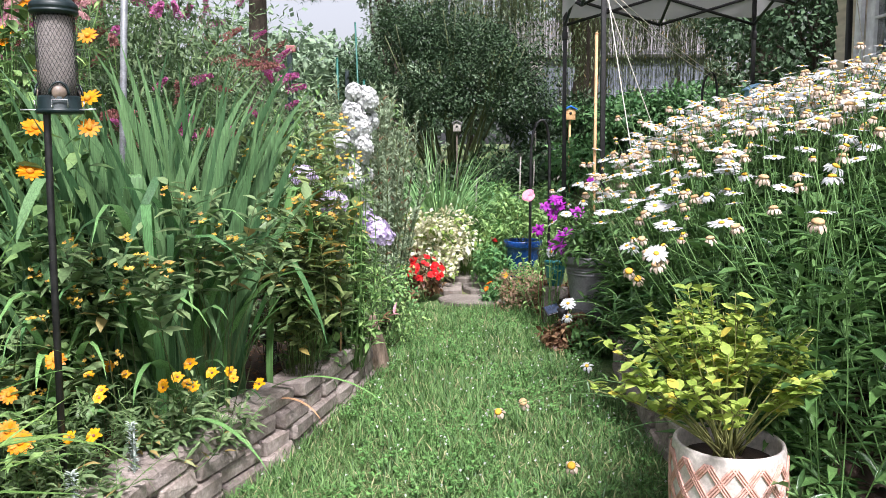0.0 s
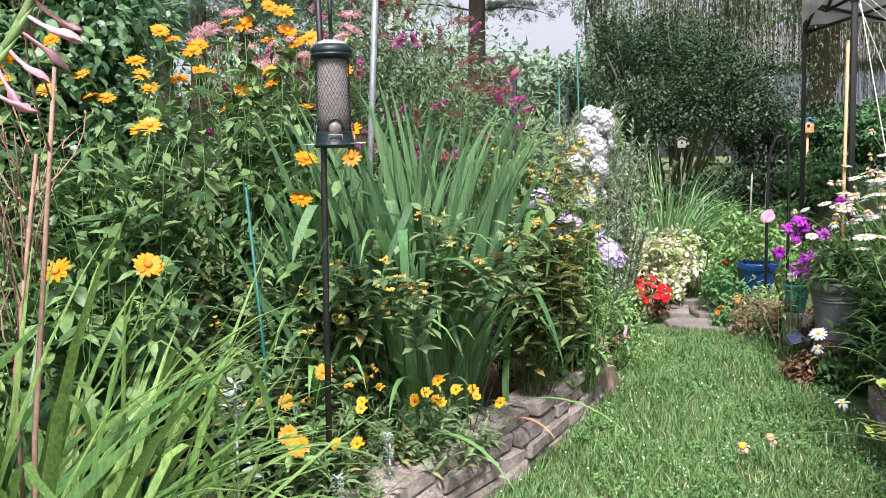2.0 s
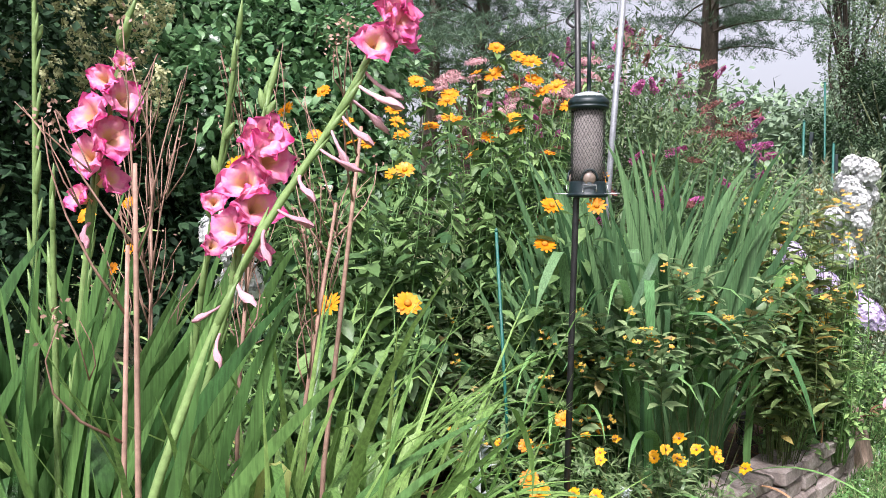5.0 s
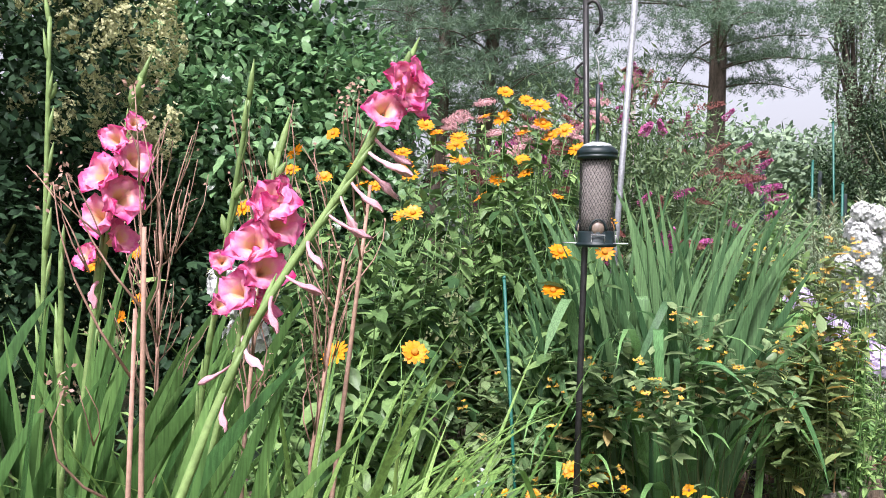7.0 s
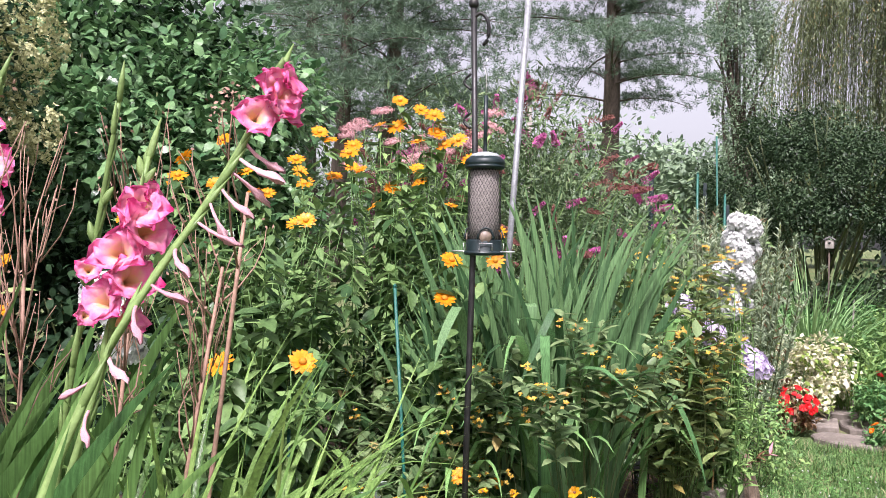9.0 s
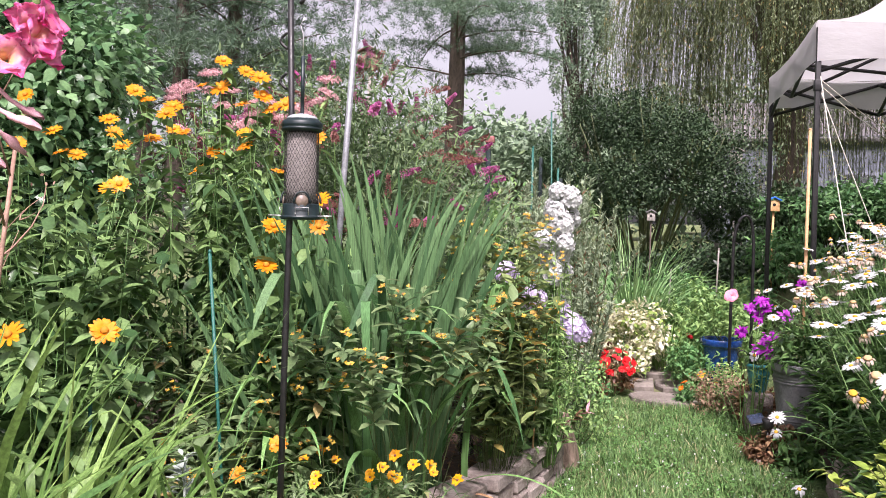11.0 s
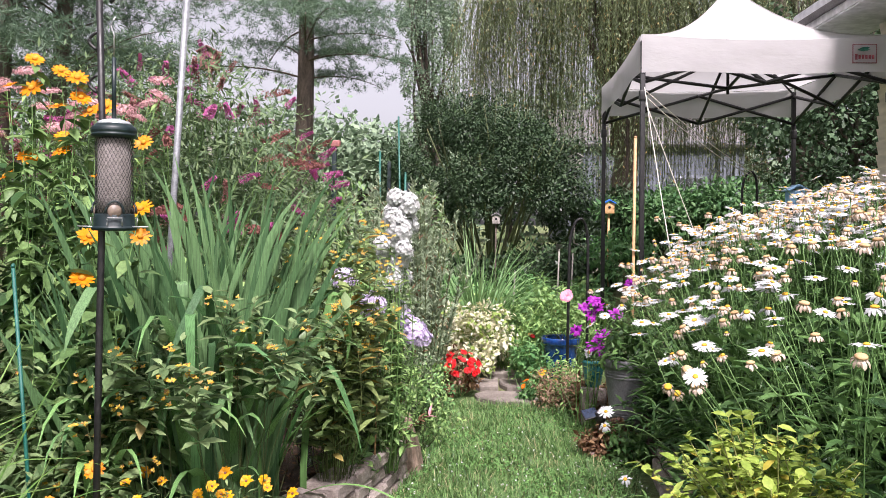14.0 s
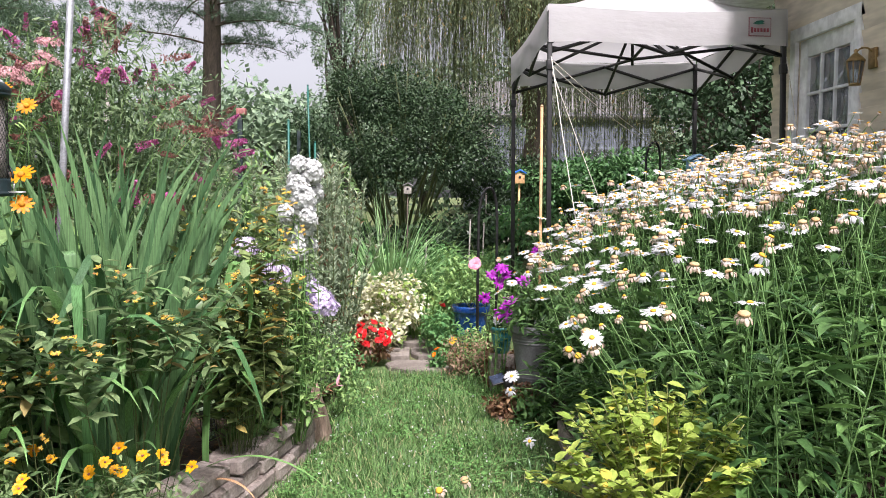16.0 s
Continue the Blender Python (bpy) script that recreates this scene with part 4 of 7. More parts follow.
def heliopsis(at, seed, n, spread, height, flowers, group="golden heliopsis", heads=()):
    r = R(seed)
    a = r.uniform(0, 6.28, n)
    d = spread * np.sqrt(r.rand(n))
    tips = np.stack([np.cos(a) * d, np.sin(a) * d, r.uniform(0.62, 1.0, n) * height], 1)
    if heads:
        tips[:, 2] *= 0.88
        tips = np.concatenate([np.array(heads), tips])
    t, ends = leafy_plant("heliopsis_plant", at, "tall leafy heliopsis with golden-yellow daisy flowers", "flower", r, tips, 0.35, M_HELIO, 0.175, 0.47, 30, group=group, droop=0.75, start=0.3, stem_material=M_DAISYSTEM)
    order = list(range(len(heads))) + list(len(heads) + np.argsort(-tips[len(heads):, 2])[:flowers])
    for i, k in enumerate(order):
        w = unit(np.array((r.normal(0.2, 0.3), -0.6 + r.normal(0, 0.25), 0.8)))
        bloom("golden" if i % 3 else "golden_double", t, tips[k] + ends[k] * 0.01, w, r.uniform(1.2, 1.6), "goldeye", pick=i)
    return t


heliopsis(bed_at(-2.35, 4.0), 31, 52, 0.62, 2.25, 9,
          heads=[(-0.33, -0.23, 2.11), (-0.17, -0.13, 2.04), (-0.44, -0.3, 1.95), (0.06, -0.01, 2.3), (0.17, 0.04, 2.25), (0.24, 0.07, 2.22), (-0.04, -0.06, 2.16), (0.05, -0.02, 2.15), (0.15, 0.03, 2.07), (0.25, 0.08, 2.12),
                 (0.37, 0.12, 2.08), (0.3, 0.09, 2.05), (0.17, 0.04, 1.84), (-0.06, -0.07, 1.7), (0.33, 0.11, 1.71), (0.03, -0.03, 1.8)])
heliopsis(bed_at(-3.05, 3.6), 32, 46, 0.6, 2.1, 4, heads=[(-0.06, -0.13, 2.04), (-0.22, -0.26, 1.93), (0.04, -0.05, 1.87), (0.07, -0.03, 1.76), (0.13, 0.01, 1.75), (0.26, 0.1, 1.58), (0.42, 0.2, 2.06)])
heliopsis(bed_at(-2.6, 3.0), 33, 50, 0.55, 1.6, 2)
heliopsis(bed_at(-1.7, 3.4), 34, 30, 0.3, 1.3, 0, heads=[(0.03, -0.08, 1.42), (0.21, 0.01, 1.54), (0.21, 0.01, 1.42), (0.0, -0.09, 1.24)])
heliopsis(bed_at(-2.2, 2.4), 35, 46, 0.5, 1.05, 2)

# ---- yellow loosestrife ----


def loosestrife(at, seed, n, spread, height, clusters, lean=(0, 0), group="yellow loosestrife", start=0.2, leaf=M_LOOSE, least=0.55):
    r = R(seed)
    a = r.uniform(0, 6.28, n)
    d = spread * np.sqrt(r.rand(n))
    tips = np.stack([np.cos(a) * d + lean[0], np.sin(a) * d + lean[1], r.uniform(least, 1.0, n) * height], 1)
    t, ends = leafy_plant("loosestrife_plant", at, "leafy loosestrife dotted with small faded yellow flowers", "flower", r, tips, 0.14, leaf, 0.14, 0.44, 22, stem_r=0.0022, stem_material=M_STEMDARK, group=group, start=start)
    g = Geo()
    clusters = int(clusters * 0.3)
    c = tips[r.randint(0, n, clusters)] + r.normal(0, 0.035, (clusters, 3)) - np.array((0, 0, 0.05))
    for k in range(4):
        p = c + r.normal(0, 0.017, c.shape)
        for j in range(5):
            way = np.array((math.cos(j * 1.257), math.sin(j * 1.257) * 0.6, 0.5 * math.sin(j * 1.257) + 0.3)) + r.normal(0, 0.15, c.shape)
            put_leaves(g, LEAF2, p, way, np.array((0, -0.7, 0.7)), r.uniform(0.01, 0.017, clusters), 0.6)
    part("small_bloom", g, M_PALEYELLOW, t, kind="stuff")
    return t


loosestrife(bed_at(-1.06, 3.62), 41, 19, 0.46, 1.26, 80, (0.06, -0.42), start=0.74, least=0.66)
loosestrife(bed_at(-1.38, 3.28), 48, 10, 0.28, 1.1, 30, (-0.1, -0.1), start=0.74, least=0.72)
loosestrife(bed_at(-0.78, 4.2), 42, 50, 0.34, 1.52, 110, (0.05, -0.08), start=0.35, leaf=M_RUSSET)
loosestrife(bed_at(-1.75, 3.15), 43, 26, 0.34, 0.8, 34)
loosestrife(bed_at(-2.15, 3.3), 44, 26, 0.36, 0.95, 30)
loosestrife(bed_at(-0.72, 4.75), 45, 24, 0.24, 1.0, 30)
loosestrife(bed_at(-1.75, 2.85), 46, 18, 0.26, 0.6, 16)
loosestrife(bed_at(-0.68, 5.35), 47, 26, 0.24, 1.2, 20)

# ---- shrubs behind the bed ----


def shrub(name, at, label, seed, leaves, centre, radii, material, size, ratio=0.5, clumps=40, limbs=9, stem=0.02, category="shrub", shape=LEAF4, low=-0.8, droop=0.25, wood=M_STEMDARK, grain_=0.36):
    """A woody shrub: limbs from the base and a crown of leaf clumps with gaps."""
    r = R(seed)
    t = thing(name, at, label, category)
    d = sphere_dirs(r, limbs * 3)
    d = d[d[:, 2] > -0.3][:limbs]
    tip = np.array(centre) + d * np.array(radii) * 0.8
    base = r.normal(0, stem * 2, (len(d), 3)) * np.array((1, 1, 0)) + np.array((0, 0, -0.05))
    part("branchwork", tubes(Geo(), bows(base, tip, r.normal(0, 0.12, (len(d), 3)), 7), stem, stem * 0.25, 5), wood, t, kind="stuff")
    part("foliage", leaf_cloud(r, Geo(), leaves, centre, radii, size, ratio, clumps, droop, shape, low, grain_), material, t, kind="stuff")
    return t


ivy = shrub("dark_shrub", land_at(-5.75, 2.75), "large shrub with cream flower panicles, leaves coloured near black as in deep shade", 51, 46000, (0, 0, 2.1), (1.5, 1.5, 2.2), M_DEEPSHADE, 0.07, 0.5, 120, 10, 0.035, shape=LEAF2)
r = R(52)
for i in range(46):
    w = r.uniform(-0.75, 0.95)
    ob = part("flower_panicle", florets(60 + i, 80, (0.065, 0.065, 0.16), 0.022, 3, False), M_CREAMFL, ivy)
    ob.location = (1.3 + 0.15 * r.normal() - 0.3 * abs(w), w, 2.75 + 0.55 * r.uniform(-0.9, 1.2))
    ob.rotation_euler = (r.uniform(-0.5, 0.5), r.uniform(-0.5, 0.5), 0)
shrub("lilac_shrub", land_at(-5.45, 5.32), "broad green lilac shrub with glossy leaves", 53, 24000, (0, 0, 2.2), (1.85, 1.4, 1.5), M_LILAC, 0.1, 0.6, 80, 14, 0.03, low=-0.45)
shrub("lilac_shrub", land_at(-6.9, 5.6), "green shrub in the back hedge, leaves coloured dark as in deep shade", 54, 22000, (0, 0, 2.5), (2.0, 1.7, 2.7), M_DEEPSHADE, 0.12, 0.6, 40, 8, 0.04, shape=LEAF2)
# added dark leaves standing in for the shadowed hollow below the lilac
shrub("hedge_shrub", land_at(-4.2, 4.2), "undergrowth behind the flowers, the shade put into its dark leaf colour", 55, 7000, (0, 0, 0.85), (0.9, 1.3, 0.95), M_DEEPSHADE, 0.1, 0.55, 30, 8, 0.02)


def butterfly_bush():
    r = R(56)
    n = 150
    a = r.uniform(0, 6.28, n)
    d = np.sqrt(r.rand(n))
    h = 2.6 - 0.75 * d ** 2 + r.normal(0, 0.1, n)
    tips = np.stack([np.cos(a) * d * 1.35, np.sin(a) * d * 0.9, h], 1)
    low = r.rand(n) < 0.5
    tips[low] = np.stack([r.uniform(-1.25, 1.25, n), r.uniform(-0.95, -0.55, n), r.uniform(1.15, 2.35, n)], 1)[low]
    t, ends = leafy_plant("butterfly_bush", land_at(-2.65, 6.75), "butterfly bush with magenta and rust-brown flower spikes", "shrub", r, tips, 0.22, M_BUDD, 0.1, 0.2, 72, stem_r=0.006,
                          stem_material=M_STEM, start=0.25, bow=0.12, droop=0.35, shape=LEAF2)
    part("foliage", leaf_cloud(r, Geo(), 21000, (0, 0, 1.6), (1.4, 0.95, 1.25), 0.08, 0.2, 170, 0.3, shape=LEAF2), M_BUDD, t, kind="stuff")
    for i in range(n):
        k = "spike" if i % 9 < 4 else "rust"
        w = ends[i] * 0.5 + r.normal(0, 0.5, 3) + np.array((tips[i][0] * 0.7, -0.3, -0.15))
        bloom(k, t, tips[i], w, r.uniform(0.6, 1.05) * (1.0 if k == "spike" else 1.35), pick=i, name="flower_spike" if k == "spike" else "seed_spike")


butterfly_bush()


def joe_pye():
    r = R(57)
    n = 24
    tips = np.stack([r.uniform(-0.65, 0.75, n), r.uniform(-0.35, 0.35, n), r.uniform(2.1, 2.62, n)], 1)
    t, ends = leafy_plant("joe_pye_weed", land_at(-3.1, 5.75), "tall joe pye weed with dusty pink flower heads", "flower", r, tips, 0.4, M_PERENNIAL, 0.17, 0.28, 22, stem_r=0.006, start=0.2, droop=0.4)
    for i in range(n):
        bloom("mauve", t, tips[i], (r.normal(0, 0.2), r.normal(-0.2, 0.2), 1), r.uniform(0.45, 0.8), pick=i, name="flower_head")


joe_pye()

# ---- phlox ----


def phlox(at, seed, kind, heads, label, leaf=M_PERENNIAL, extra=6):
    r = R(seed)
    tips = np.array(list(heads) + [(r.uniform(-0.15, 0.15), r.uniform(-0.12, 0.12), heads[0][2] * r.uniform(0.5, 0.8)) for _ in range(extra)])
    t, ends = leafy_plant("phlox_plant", at, label, "flower", r, tips, 0.3, leaf, 0.1, 0.28, 20, start=0.15, group="phlox")
    for i, h in enumerate(heads):
        bloom(kind, t, h, (r.normal(0.1, 0.2), -0.5, 0.8), r.uniform(0.7, 1.05), pick=i, name="flower_head", spin=r.uniform(0, 360))


r61 = R(611)
phlox(bed_at(-0.56, 4.78), 61, "phlox_white", [(0.05 + r61.normal(0, 0.042), r61.normal(0, 0.05), 1.12 + 0.02 * k) for k in range(26)],
      "tall phlox with heavy white flower heads")
phlox(bed_at(-0.64, 5.3), 62, "phlox_lav", [(0.2, -0.17, 0.78), (0.12, -0.12, 0.86), (0.25, -0.15, 0.74), (0.01, -0.15, 0.52), (0.18, -0.12, 0.82)], "lavender-coloured phlox beside the edging")
phlox(bed_at(-0.86, 4.62), 63, "phlox_lav", [(0.05, 0, 1.17), (0.22, 0, 1.02)], "slender phlox with few pale lilac heads")
phlox(bed_at(-0.62, 4.98), 64, "phlox_white", [(0.1, 0, 0.95), (0.0, 0, 0.62)], "small white phlox low among leaves")

# ---- low golden flowers along the edging ----


def coreopsis(at, seed, n, spread, height, flowers):
    r = R(seed)
    tips = np.stack([r.normal(0, spread, n), r.normal(0, spread, n), r.uniform(0.4, 1.0, n) * height], 1)
    t, ends = leafy_plant("coreopsis_plant", at, "low coreopsis with golden flowers by the stone edging", "flower", r, tips, 0.3, M_LOOSE, 0.09, 0.24, 22, stem_r=0.002, shape=LEAF4, group="coreopsis")
    order = np.argsort(-tips[:, 2])[:flowers]
    for i, k in enumerate(order):
        bloom("coreopsis", t, tips[k], (r.normal(0.1, 0.3), -0.7, 0.7), r.uniform(0.9, 1.35), "brown_eye", pick=i)


coreopsis(bed_at(-1.2, 3.12), 71, 46, 0.15, 0.44, 8)
coreopsis(bed_at(-1.5, 2.85), 72, 46, 0.15, 0.45, 3)
coreopsis(bed_at(-1.07, 3.4), 73, 40, 0.12, 0.36, 5)
coreopsis(bed_at(-1.34, 2.7), 74, 36, 0.13, 0.36, 2)


def big_golden(at, seed, spots):
    r = R(seed)
    tips = np.array([s[:3] for s in spots] + [(r.normal(0, 0.12), r.normal(0, 0.12), r.uniform(0.2, 0.4)) for _ in range(10)])
    t, ends = leafy_plant("heliopsis_plant", at, "young heliopsis with open golden flowers", "flower", r, tips, 0.4, M_PERENNIAL, 0.13, 0.4, 12, group="golden heliopsis")
    for i, s in enumerate(spots):
        bloom("golden_double", t, s[:3], (0.1, -0.75, 0.6), s[3], "goldeye", pick=i)


phlox(bed_at(-2.0, 1.55), 65, "phlox_white", [(0.0, 0.03, 1.32), (0.1, 0, 1.28), (0.05, 0.05, 1.18)], "white phlox behind the gladioli")
big_golden(bed_at(-2.5, 1.5), 66, [(0.0, 0.0, 1.38, 1.0), (0.16, 0.03, 1.42, 0.7), (-0.02, 0.1, 1.2, 0.8), (0.2, 0.0, 1.28, 0.6)])
big_golden(bed_at(-1.5, 2.95), 75, [(0.08, -0.1, 0.58, 1.1), (-0.01, -0.26, 0.5, 0.95), (0.15, -0.5, 0.42, 1.2), (0.1, -0.48, 0.45, 1.1)])


def lambs_ear(at, seed, h):
    r = R(seed)
    t = thing("lambs_ear", at, "silver woolly lamb's ear plant", "flower", "lamb's ears")
    g = Geo()
    n = 40 if h > 0.4 else 150
    z = r.uniform(0, 1, n) ** 0.8 * h
    a = r.uniform(0, 6.28, n)
    size = 0.11 * (1.2 - z / h * 0.75) if h > 0.4 else np.where(z > 0.35 * h, 0.024, 0.05)
    put_leaves(g, LEAF8 if h > 0.4 else LEAF4, np.stack([0.004 * np.cos(a), 0.004 * np.sin(a), z], 1), np.stack([np.cos(a), np.sin(a), 0.4 + 0 * a], 1), np.array((0, 0, 1.0)), size, 0.4)
    part("leafage", g, M_LAMB, t, kind="stuff")
    part("stem", tubes(Geo(), np.array([(0, 0, -0.02), (0.01, 0, h)]), 0.006, 0.004, 6), M_LAMB, t)


lambs_ear(bed_at(-1.58, 2.42), 76, 0.62)
lambs_ear(bed_at(-1.28, 2.62), 77, 0.25)
lambs_ear(bed_at(-1.17, 2.88), 78, 0.32)
lambs_ear(bed_at(-1.7, 2.25), 79, 0.3)

# leafy ground cover at the end of the bed
shrub("balsam_plant", bed_at(-0.72, 4.95), "low bright green broad-leaved plant on the bed edge", 80, 420, (0, 0, 0.16), (0.2, 0.2, 0.15), M_PERENNIAL, 0.085, 0.6, 14, 6, 0.004, "flower", LEAF8, wood=M_STEM)
shrub("balsam_plant", bed_at(-0.74, 4.55), "low bright green broad-leaved plant on the bed edge", 84, 300, (0, 0, 0.14), (0.16, 0.16, 0.14), M_PERENNIAL, 0.085, 0.6, 12, 6, 0.004, "flower", LEAF8, wood=M_STEM)
shrub("trailing_plant", land_at(-0.45, 5.75), "airy trailing plant spilling over the bed end", 81, 1500, (0, 0, 0.33), (0.3, 0.42, 0.36), M_PERENNIAL, 0.035, 0.5, 26, 10, 0.004, "flower", wood=M_STEMDARK)
shrub("trailing_plant", land_at(-0.5, 6.45), "airy trailing plant beside the lawn", 82, 1500, (0, 0, 0.35), (0.32, 0.4, 0.36), M_FERN, 0.035, 0.5, 26, 10, 0.004, "flower", wood=M_STEMDARK)

# ---- gladioli ----


def glad_floret(seed):
    """A ruffled, wide-flared funnel of six pointed petals opening along z, unit size."""
    g = Geo()
    r = R(seed)
    s = np.linspace(0, 1, 8)
    q = np.linspace(-1, 1, 7)
    for ring, (wide, flare, lift) in enumerate(((0.66, 1.0, 0.0), (0.56, 0.86, 0.06))):
        for k in range(3):
            a0 = k * 2 * math.pi / 3 + ring * math.pi / 3 + r.uniform(-0.12, 0.12)
            w = wide * np.interp(s, (0, 0.25, 0.6, 0.82, 1), (0.16, 0.42, 0.98, 0.86, 0.2)) * r.uniform(0.92, 1.1)
            rad = 0.06 + 0.98 * flare * r.uniform(0.88, 1.1) * s ** 1.9
            z = 0.92 * (1 - (1 - s) ** 1.7) - r.uniform(0.05, 0.55) * np.maximum(0, s - 0.55) ** 1.3 * 1.6 + lift
            ss, qq = np.meshgrid(np.arange(8), q, indexing="ij")
            lat = qq * w[ss]
            ph = r.uniform(0, 6.28)
            ruff = 0.17 * s[ss] ** 1.4 * np.sin(qq * 6.5 + s[ss] * 6 + ph) * (0.12 + np.abs(qq)) + 0.05 * np.sin(qq * 13 + s[ss] * 11 + ph) * s[ss] ** 2
            rr = rad[ss] - 0.16 * qq ** 2 * s[ss]
            x = rr * math.cos(a0) - lat * math.sin(a0)
            y = rr * math.sin(a0) + lat * math.cos(a0)
            v = np.stack([x, y, z[ss] + ruff + 0.14 * qq ** 2 * s[ss]], 2).reshape(-1, 3)
            g.add(v, *[(i * 7 + j, i * 7 + j + 1, (i + 1) * 7 + j + 1, (i + 1) * 7 + j) for i in range(7) for j in range(6)])
    return g.mesh("flower", M_GLADPETAL)


def wilted_floret(seed):
    """A spent flower: a limp tube that hangs and ends in crumpled petals, unit length along z."""
    r = R(seed)
    m, k = 10, 9
    s = np.linspace(0, 1, m)
    a = np.arange(k) * 2 * np.pi / k
    rad = np.interp(s, (0, 0.2, 0.55, 0.8, 1), (0.035, 0.042, 0.05, 0.1, 0.04))[:, None] * (1 + 0.8 * s[:, None] ** 2 * np.sin(a * 3 + r.uniform(0, 6) + s[:, None] * 5) + r.uniform(-0.5, 0.5, (m, k)) * s[:, None])
    v = np.stack([rad * np.cos(a) + 0.5 * (s[:, None] - 0.2) ** 2, rad * np.sin(a) * 0.7, s[:, None] + 0.07 * s[:, None] ** 3 * r.uniform(-1, 1, (m, k))], 2)
    faces = [(i * k + j, i * k + (j + 1) % k, (i + 1) * k + (j + 1) % k, (i + 1) * k + j) for i in range(m - 1) for j in range(k)]
    return Geo().add(v.reshape(-1, 3), *faces, tuple((m - 1) * k + j for j in range(k))).mesh("wilted_flower", M_SPENTPINK)


FL["glad"] = [glad_floret(k) for k in (90, 98, 99)]
FL["bud"] = [lathe(Geo(), [(0.01, 0), (0.16, 0.25), (0.2, 0.55), (0.1, 0.9), (0.02, 1.05)], 7).mesh("bud", M_GLADSTALK)]
FL["wilt"] = [wilted_floret(k) for k in (91, 89)]
FL["sheath"] = [lathe(Geo(), [(0.004, 0), (0.008, 0.02), (0.0075, 0.05), (0.001, 0.1)], 6).mesh("bud_sheath", M_GLADSTALK)]


def gladiolus(at, seed, stem, florets_, buds, wilted, leaves=8, label="gladiolus spike with ruffled pink flowers and sword leaves", lean=0.12):
    """stem: points of the stalk from the base; florets_: (share of the stalk, size, facing degrees)."""
    r = R(seed)
    t = thing("gladiolus", at, label, "flower", "gladioli")
    P = np.array(stem, float)
    k = np.linspace(0, len(P) - 1, 22)
    i = np.minimum(k.astype(int), len(P) - 2)
    f = (k - i)[:, None]
    line = P[i] * (1 - f) + P[i + 1] * f
    for _ in range(3):
        line[1:-1] = (line[:-2] + 2 * line[1:-1] + line[2:]) / 4
    part("stalk", tubes(Geo(), line, 0.0105, 0.005, 7), M_GLADSTALK, t)

    def on(s):
        j = min(int(s * 21), 20)
        g = s * 21 - j
        return line[j] * (1 - g) + line[j + 1] * g, unit(line[j + 1] - line[j])

    for j, (s, size, a) in enumerate(florets_):
        p, d = on(s)
        w = unit(np.array((math.cos(radians(a)), math.sin(radians(a)), 0.05)) + d * 0.3)
        ob = bloom("glad", t, p + w * 0.004, w, size * 0.88, spin=r.uniform(0, 120), pick=j)
        ob.scale = Vector(ob.scale) * 1.0
        ob.scale.x *= r.uniform(0.75, 1.1)
        ob.scale.z *= r.uniform(0.9, 1.25)
    for s in buds:
        p, d = on(s)
        a = r.uniform(0, 6.28)
        bloom("bud", t, p, d + np.array((math.cos(a), math.sin(a), 0)) * 0.4, 0.05, name="bud")
    for s in np.arange(0.45, 0.99, 0.045):
        p, d = on(s)
        a = seed + int(s * 40) * math.pi + r.normal(0, 0.3)
        bloom("sheath", t, p, d + np.array((math.cos(a), math.sin(a), 0)) * 0.17, r.uniform(0.7, 1.1), name="bud_sheath")
    for s, a in wilted:
        p, d = on(s)
        w = np.array((math.cos(radians(a)), math.sin(radians(a)), -0.75 + r.normal(0, 0.2)))
        bloom("wilt", t, p, w, r.uniform(0.07, 0.105), name="wilted_flower", pick=int(s * 100), spin=r.uniform(-40, 40))
    if leaves:
        sword_fan(t, r, M_GLAD, (0, 0, -0.02), r.normal(0.5, 0.35), np.linspace(-0.12, 0.26, leaves) + r.normal(0, lean * 0.5, leaves), (0.95, 1.4), (0.034, 0.052), 0.32)


gladiolus(bed_at(-1.85, 0.92), 92, [(0, 0, 0), (0.02, 0.02, 0.8), (0.05, 0.06, 1.35), (0.11, 0.13, 1.84)],
          [(0.925, 0.03, -20), (0.895, 0.05, -75), (0.865, 0.062, -5), (0.84, 0.062, -85), (0.81, 0.064, -20), (0.78, 0.062, -70), (0.75, 0.052, 10), (0.725, 0.05, -100)], [0.95, 0.965, 0.985], [(0.7, -60)])
gladiolus(bed_at(-1.5, 0.85), 93, [(0, 0, 0), (0.0, 0.04, 0.7), (0.06, 0.2, 1.25), (0.1, 0.27, 1.66)],
          [(0.925, 0.045, 10), (0.9, 0.064, -40), (0.865, 0.072, -15), (0.83, 0.07, -65), (0.79, 0.068, -25), (0.755, 0.064, -85), (0.73, 0.05, 15)], [0.945, 0.96, 0.98], [(0.7, -40), (0.66, 200), (0.62, -70)], leaves=3)
gladiolus(bed_at(-1.42, 0.62), 94, [(0, 0, 0), (0.04, 0.1, 0.8), (0.12, 0.3, 1.32), (0.23, 0.44, 1.58), (0.31, 0.52, 1.8)],
          [(0.985, 0.046, 5), (0.96, 0.06, -30), (0.93, 0.064, -5), (0.905, 0.05, -50)], [0.995], [(0.87, 10), (0.84, -10), (0.81, 20), (0.78, -5), (0.75, -30), (0.71, 0), (0.66, -50), (0.6, -20), (0.57, -60)], leaves=3)
gladiolus(bed_at(-2.05, 1.0), 95, [(0, 0, 0), (0.0, 0.02, 1.0), (0.0, 0.04, 2.0)], [], [0.9], [], 10, "gladiolus with a green unopened spike")
